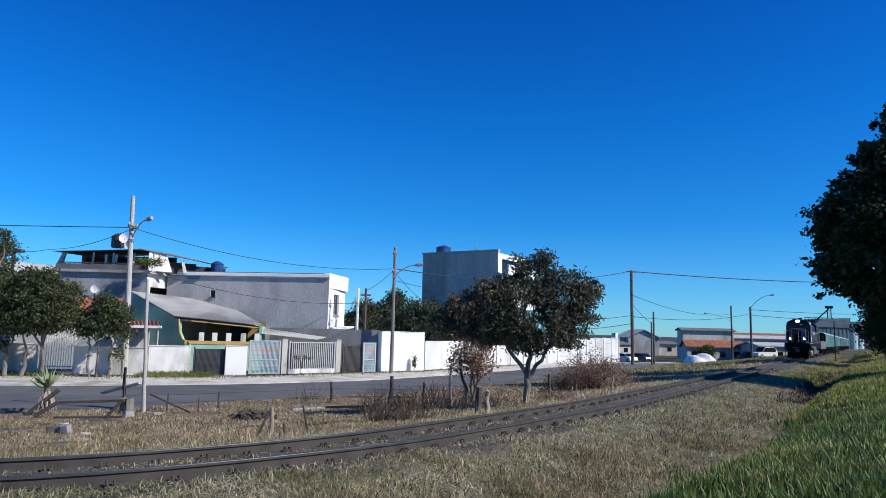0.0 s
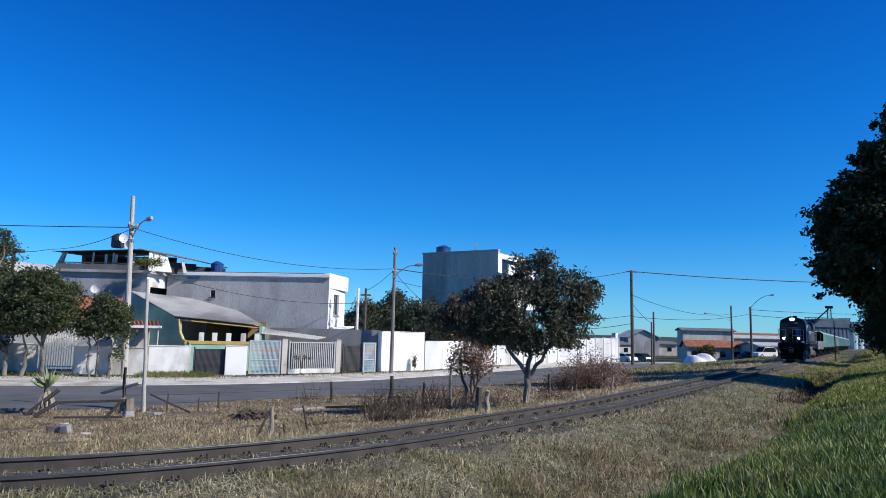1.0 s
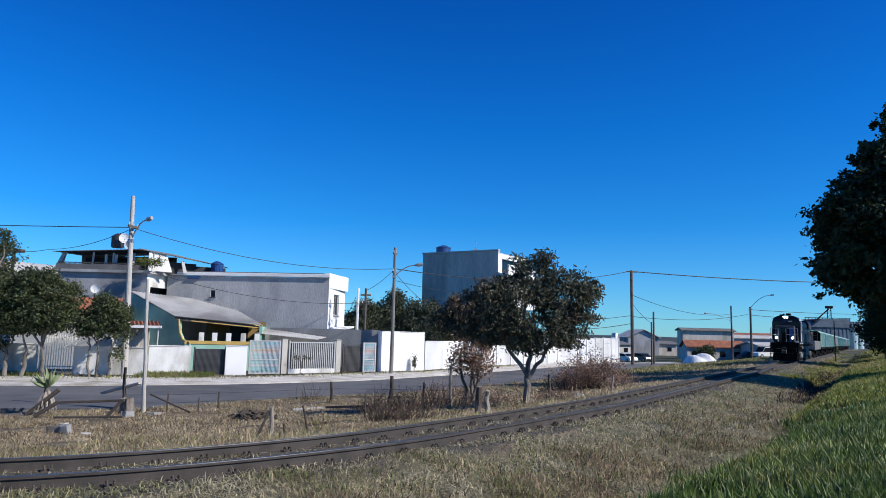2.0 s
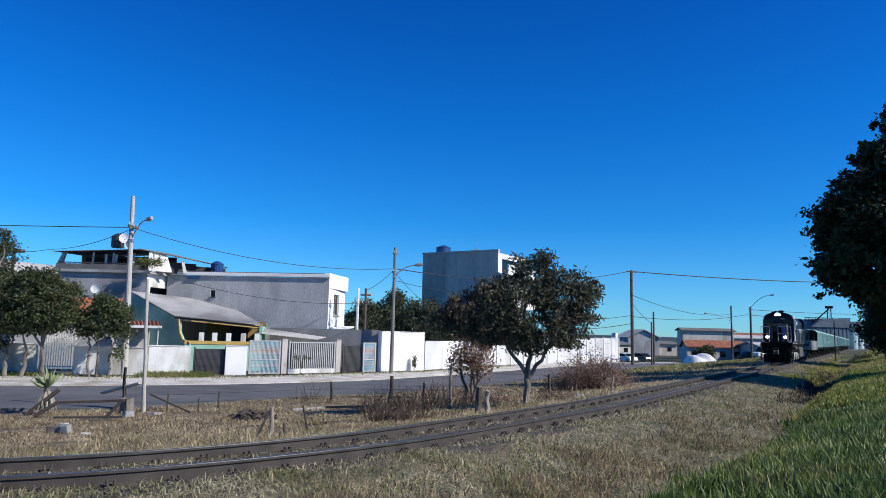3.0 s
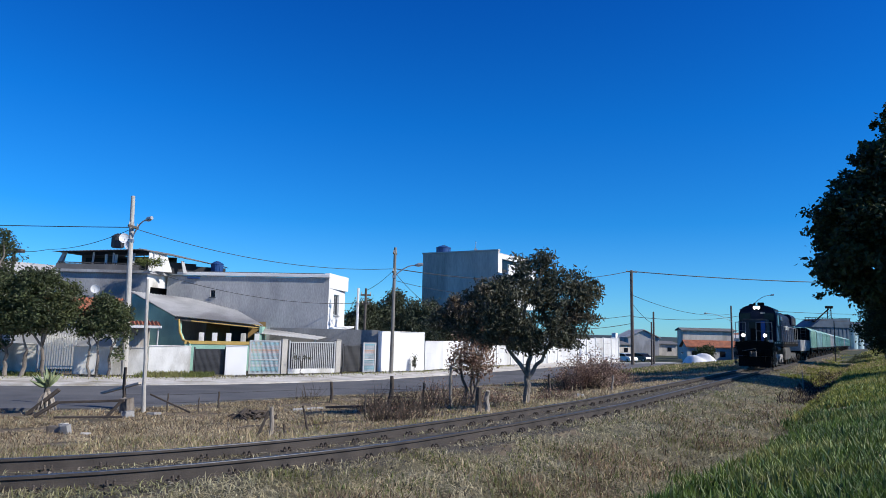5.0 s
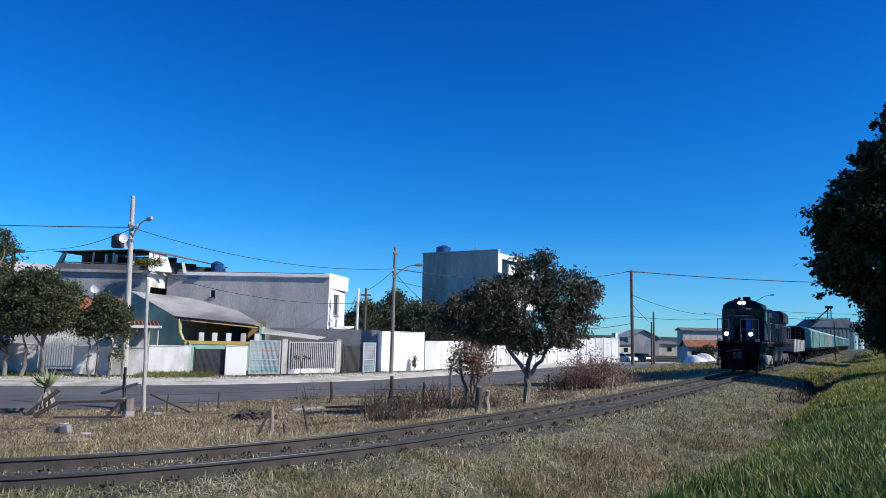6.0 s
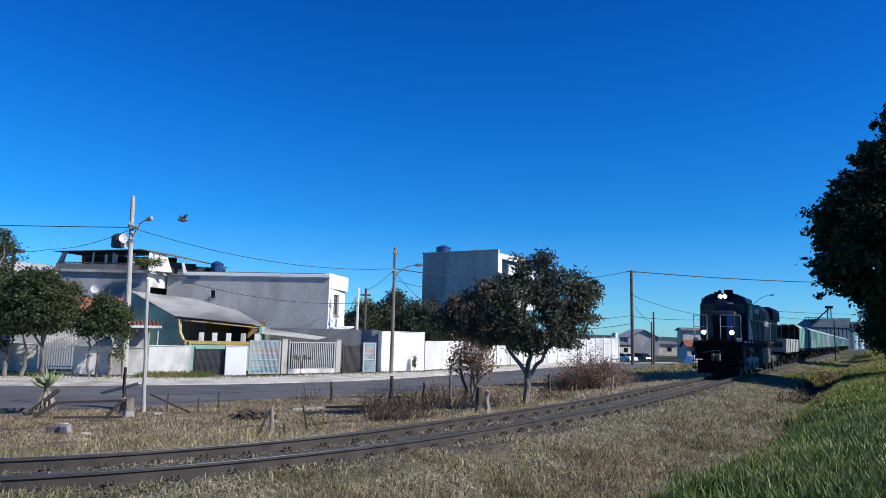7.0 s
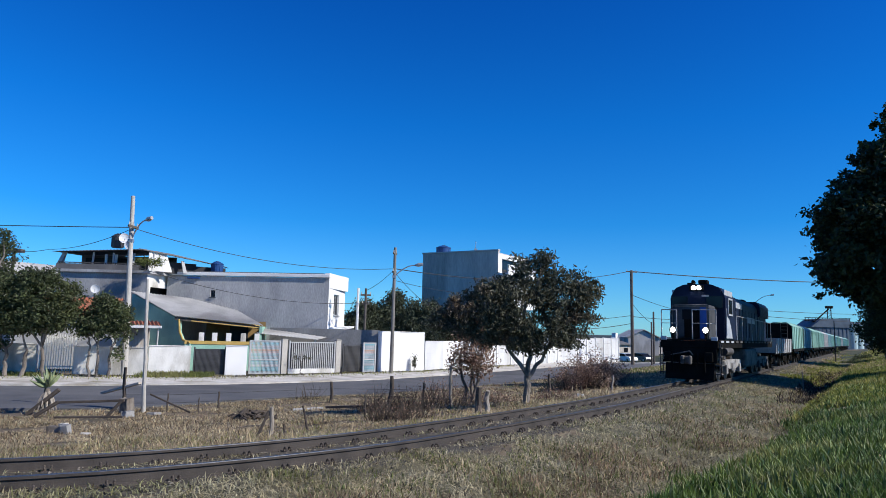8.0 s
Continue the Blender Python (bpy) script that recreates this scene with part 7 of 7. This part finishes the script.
def wire_fence(pts, label):
    f = thing("wire_fence", label, "fence", Matrix())
    for h in (0.25, 0.5):
        bm = B()
        for a, b in zip(pts, pts[1:]):
            tube(bm, gz(a[0], a[1], h), gz(b[0], b[1], h), 0.006, seg=4)
        part("wire", bm, M["cable"], f)
    return f


wire_fence([(-9.85, 21.6), (-8.5, 21.7), (-7.2, 22.6), (-3.9, 25.0), (-1.65, 23.4), (0.34, 20.7)], "slack rusty wire strung between old posts")


# loose stones by the rails
def stones():
    rng = np.random.default_rng(77)
    n = 7000
    i = rng.integers(8, 190, n)
    u = rng.normal(0, 0.75, n)
    t = TR[np.minimum(i + 1, len(TR) - 1)] - TR[i]
    t /= np.linalg.norm(t, axis=1)[:, None]
    j = rng.uniform(-0.15, 0.15, (n, 1))
    p = TR[i] + t * j + np.stack([t[:, 1], -t[:, 0]], 1) * u[:, None]
    z = np.maximum(land(p[:, 0], p[:, 1]), np.where(np.abs(u) < 1.0, -0.150, -1))
    s = rng.uniform(0.012, 0.032, n)
    base = np.array([(1, 0, 0), (-1, 0, 0), (0, 1, 0), (0, -1, 0), (0, 0, 1), (0, 0, -1)], float)
    v = base[None] * np.array((1.0, 1.0, 0.5)) * s[:, None, None] * rng.uniform(0.6, 1.3, (n, 6, 1)) + np.concatenate([p, z[:, None] + 0.008], 1)[:, None, :]
    tri = np.array([(0, 2, 4), (2, 1, 4), (1, 3, 4), (3, 0, 4), (2, 0, 5), (1, 2, 5), (3, 1, 5), (0, 3, 5)])
    f = (tri[None] + (np.arange(n) * 6)[:, None, None]).reshape(-1, 3)
    return tagged(new("ballast_stones", raw("ballast_stones", v.reshape(-1, 3).tolist(), f.tolist(), M["stone"])), "loose grey ballast stones between and beside the rails", "gravel", kind="stuff")


stones()


# ---- birds ----
def build_bird(name, label, span, material):
    """A bird with spread wings, facing +x."""
    b = thing(name, label, "bird")
    bm = B()
    k = span
    pr = [(-0.26, 0.012), (-0.18, 0.05), (-0.05, 0.09), (0.08, 0.10), (0.17, 0.06), (0.22, 0.055), (0.27, 0.03), (0.30, 0.004)]
    for (x0, r0), (x1, r1) in zip(pr, pr[1:]):
        tube(bm, (x0 * k, 0, 0), (x1 * k, 0, 0), r0 * k, r1 * k, 10, False)
    part("body", bm, material, b)
    bm = B()
    prism(bm, [(-0.20 * k, 0.0), (-0.42 * k, 0.02 * k), (-0.42 * k, 0.03 * k), (-0.20 * k, 0.02 * k)], -0.07 * k, 0.07 * k)
    part("tail", bm, material, b)
    wings = []
    for s in (1, -1):
        bm = B()
        out = [(0.13, 0.0), (0.15, 0.20), (0.05, 0.38), (-0.08, 0.52), (-0.09, 0.36), (-0.10, 0.18), (-0.12, 0.0)]
        top = [bm.verts.new((x * k, s * (y + 0.03) * k, 0.012 * k)) for x, y in out]
        low = [bm.verts.new((x * k, s * (y + 0.03) * k, 0)) for x, y in out]
        fs = [bm.faces.new(top), bm.faces.new(low[::-1])]
        for i in range(len(out)):
            j = (i + 1) % len(out)
            fs.append(bm.faces.new((top[i], low[i], low[j], top[j])))
        bmesh.ops.recalc_face_normals(bm, faces=fs)
        wings.append((part("wing", bm, M["bird_pale"] if s > 0 else material, b), s))
    return b, wings


pigeon, pigeon_wings = build_bird("pigeon", "grey pigeon flying with beating wings", 0.62, M["bird"])
swift, swift_wings = build_bird("small_bird", "small dark bird flying low past the houses", 0.34, M["bird"])
far_a, far_a_wings = build_bird("small_bird", "small dark bird flying over the street", 0.42, M["bird"])
far_b, far_b_wings = build_bird("small_bird", "small dark bird flying over the street", 0.42, M["bird"])
PIGEON = [(0, 9.37, 63.75, 1.28), (5.7, 9.37, 63.75, 1.28), (6.0, 5.95, 58.00, 4.11), (6.3, 0.34, 48.00, 5.23), (6.5, -2.80, 40.00, 5.74), (6.6, -4.20, 36.00, 5.98), (6.7, -5.50, 32.00, 5.90), (6.8, -6.60, 28.00, 5.71), (6.9, -7.73, 25.00, 5.40), (7.0, -8.96, 23.00, 5.16), (7.1, -10.35, 22.00, 5.15), (7.2, -11.61, 21.00, 5.10), (7.3, -12.60, 20.00, 5.01), (7.5, -15.76, 19.50, 5.04), (8.0, -23.87, 19.00, 4.93)]
SWIFT = [(0, 2.60, 18.60, 2.20), (6.9, 2.60, 18.60, 2.20), (7.1, 2.4, 21.0, 1.6), (7.2, 1.09, 24.00, 1.40), (7.3, -1.77, 18.00, 1.81), (7.4, -3.30, 14.00, 2.04), (7.5, -4.89, 12.50, 2.24), (7.6, -6.37, 11.50, 2.45), (7.7, -7.96, 11.00, 2.65), (8.0, -13.72, 11.00, 2.92)]
FAR_A = [(0, 39.00, 53.00, 6.50), (2.3, 39.00, 53.00, 6.50), (3.0, 33.90, 60.00, 6.38), (3.3, 29.55, 60.00, 5.22), (3.5, 26.82, 60.00, 4.41), (3.8, 22.30, 60.00, 3.25), (4.2, 16.61, 60.00, 1.83), (4.7, 13.80, 70.25, 1.45), (8.0, 13.80, 70.25, 1.45)]
FAR_B = [(0, 40.00, 54.00, 8.00), (2.4, 40.00, 54.00, 8.00), (3.3, 39.40, 70.00, 9.01), (3.5, 37.54, 70.00, 8.08), (3.8, 34.74, 70.00, 6.61), (4.2, 31.05, 70.00, 4.65), (4.7, 26.63, 70.00, 2.35), (5.3, 24.50, 72.00, -1.00), (8.0, 24.50, 72.00, -1.00)]


# ---- what moves ----
def fly(bird, wings, rows, t0, t1, beat):
    """Carry a bird along its way, nose first, and beat its wings between t0 and t1."""
    keys = []
    for i, (t, x, y, z) in enumerate(rows):
        a, b = rows[max(0, i - 1)], rows[min(len(rows) - 1, i + 1)]
        d = Vector((b[1] - a[1], b[2] - a[2], b[3] - a[3]))
        turn = math.degrees(math.atan2(d.y, d.x)) if d.length > 0.5 else 175
        keys.append((t, pose(x, y, z, 0, 0, turn if turn > 0 else turn + 360)))
    walk(bird, keys)
    for wing, s in wings:
        r = [(0.0, pose(0, 0, 0, 10 * s))]
        k, t = 0, t0
        while t <= t1:
            r.append((t, pose(0, 0, 0, (38 if k % 2 else -32) * s)))
            k += 1
            t += beat
        r.append((8.0 if t1 < 7.9 else 8.1, pose(0, 0, 0, 10 * s)))
        walk(wing, r)


def motions():
    for ob, back in TRAIN:
        walk(ob, [(0.5 * k, on_track(train_at(0.5 * k) + back)) for k in range(17)])
    fly(pigeon, pigeon_wings, PIGEON, 5.9, 7.8, 0.1)
    fly(swift, swift_wings, SWIFT, 7.1, 7.8, 0.1)
    fly(far_a, far_a_wings, FAR_A, 2.8, 4.6, 0.1)
    fly(far_b, far_b_wings, FAR_B, 3.0, 5.2, 0.1)


motions()
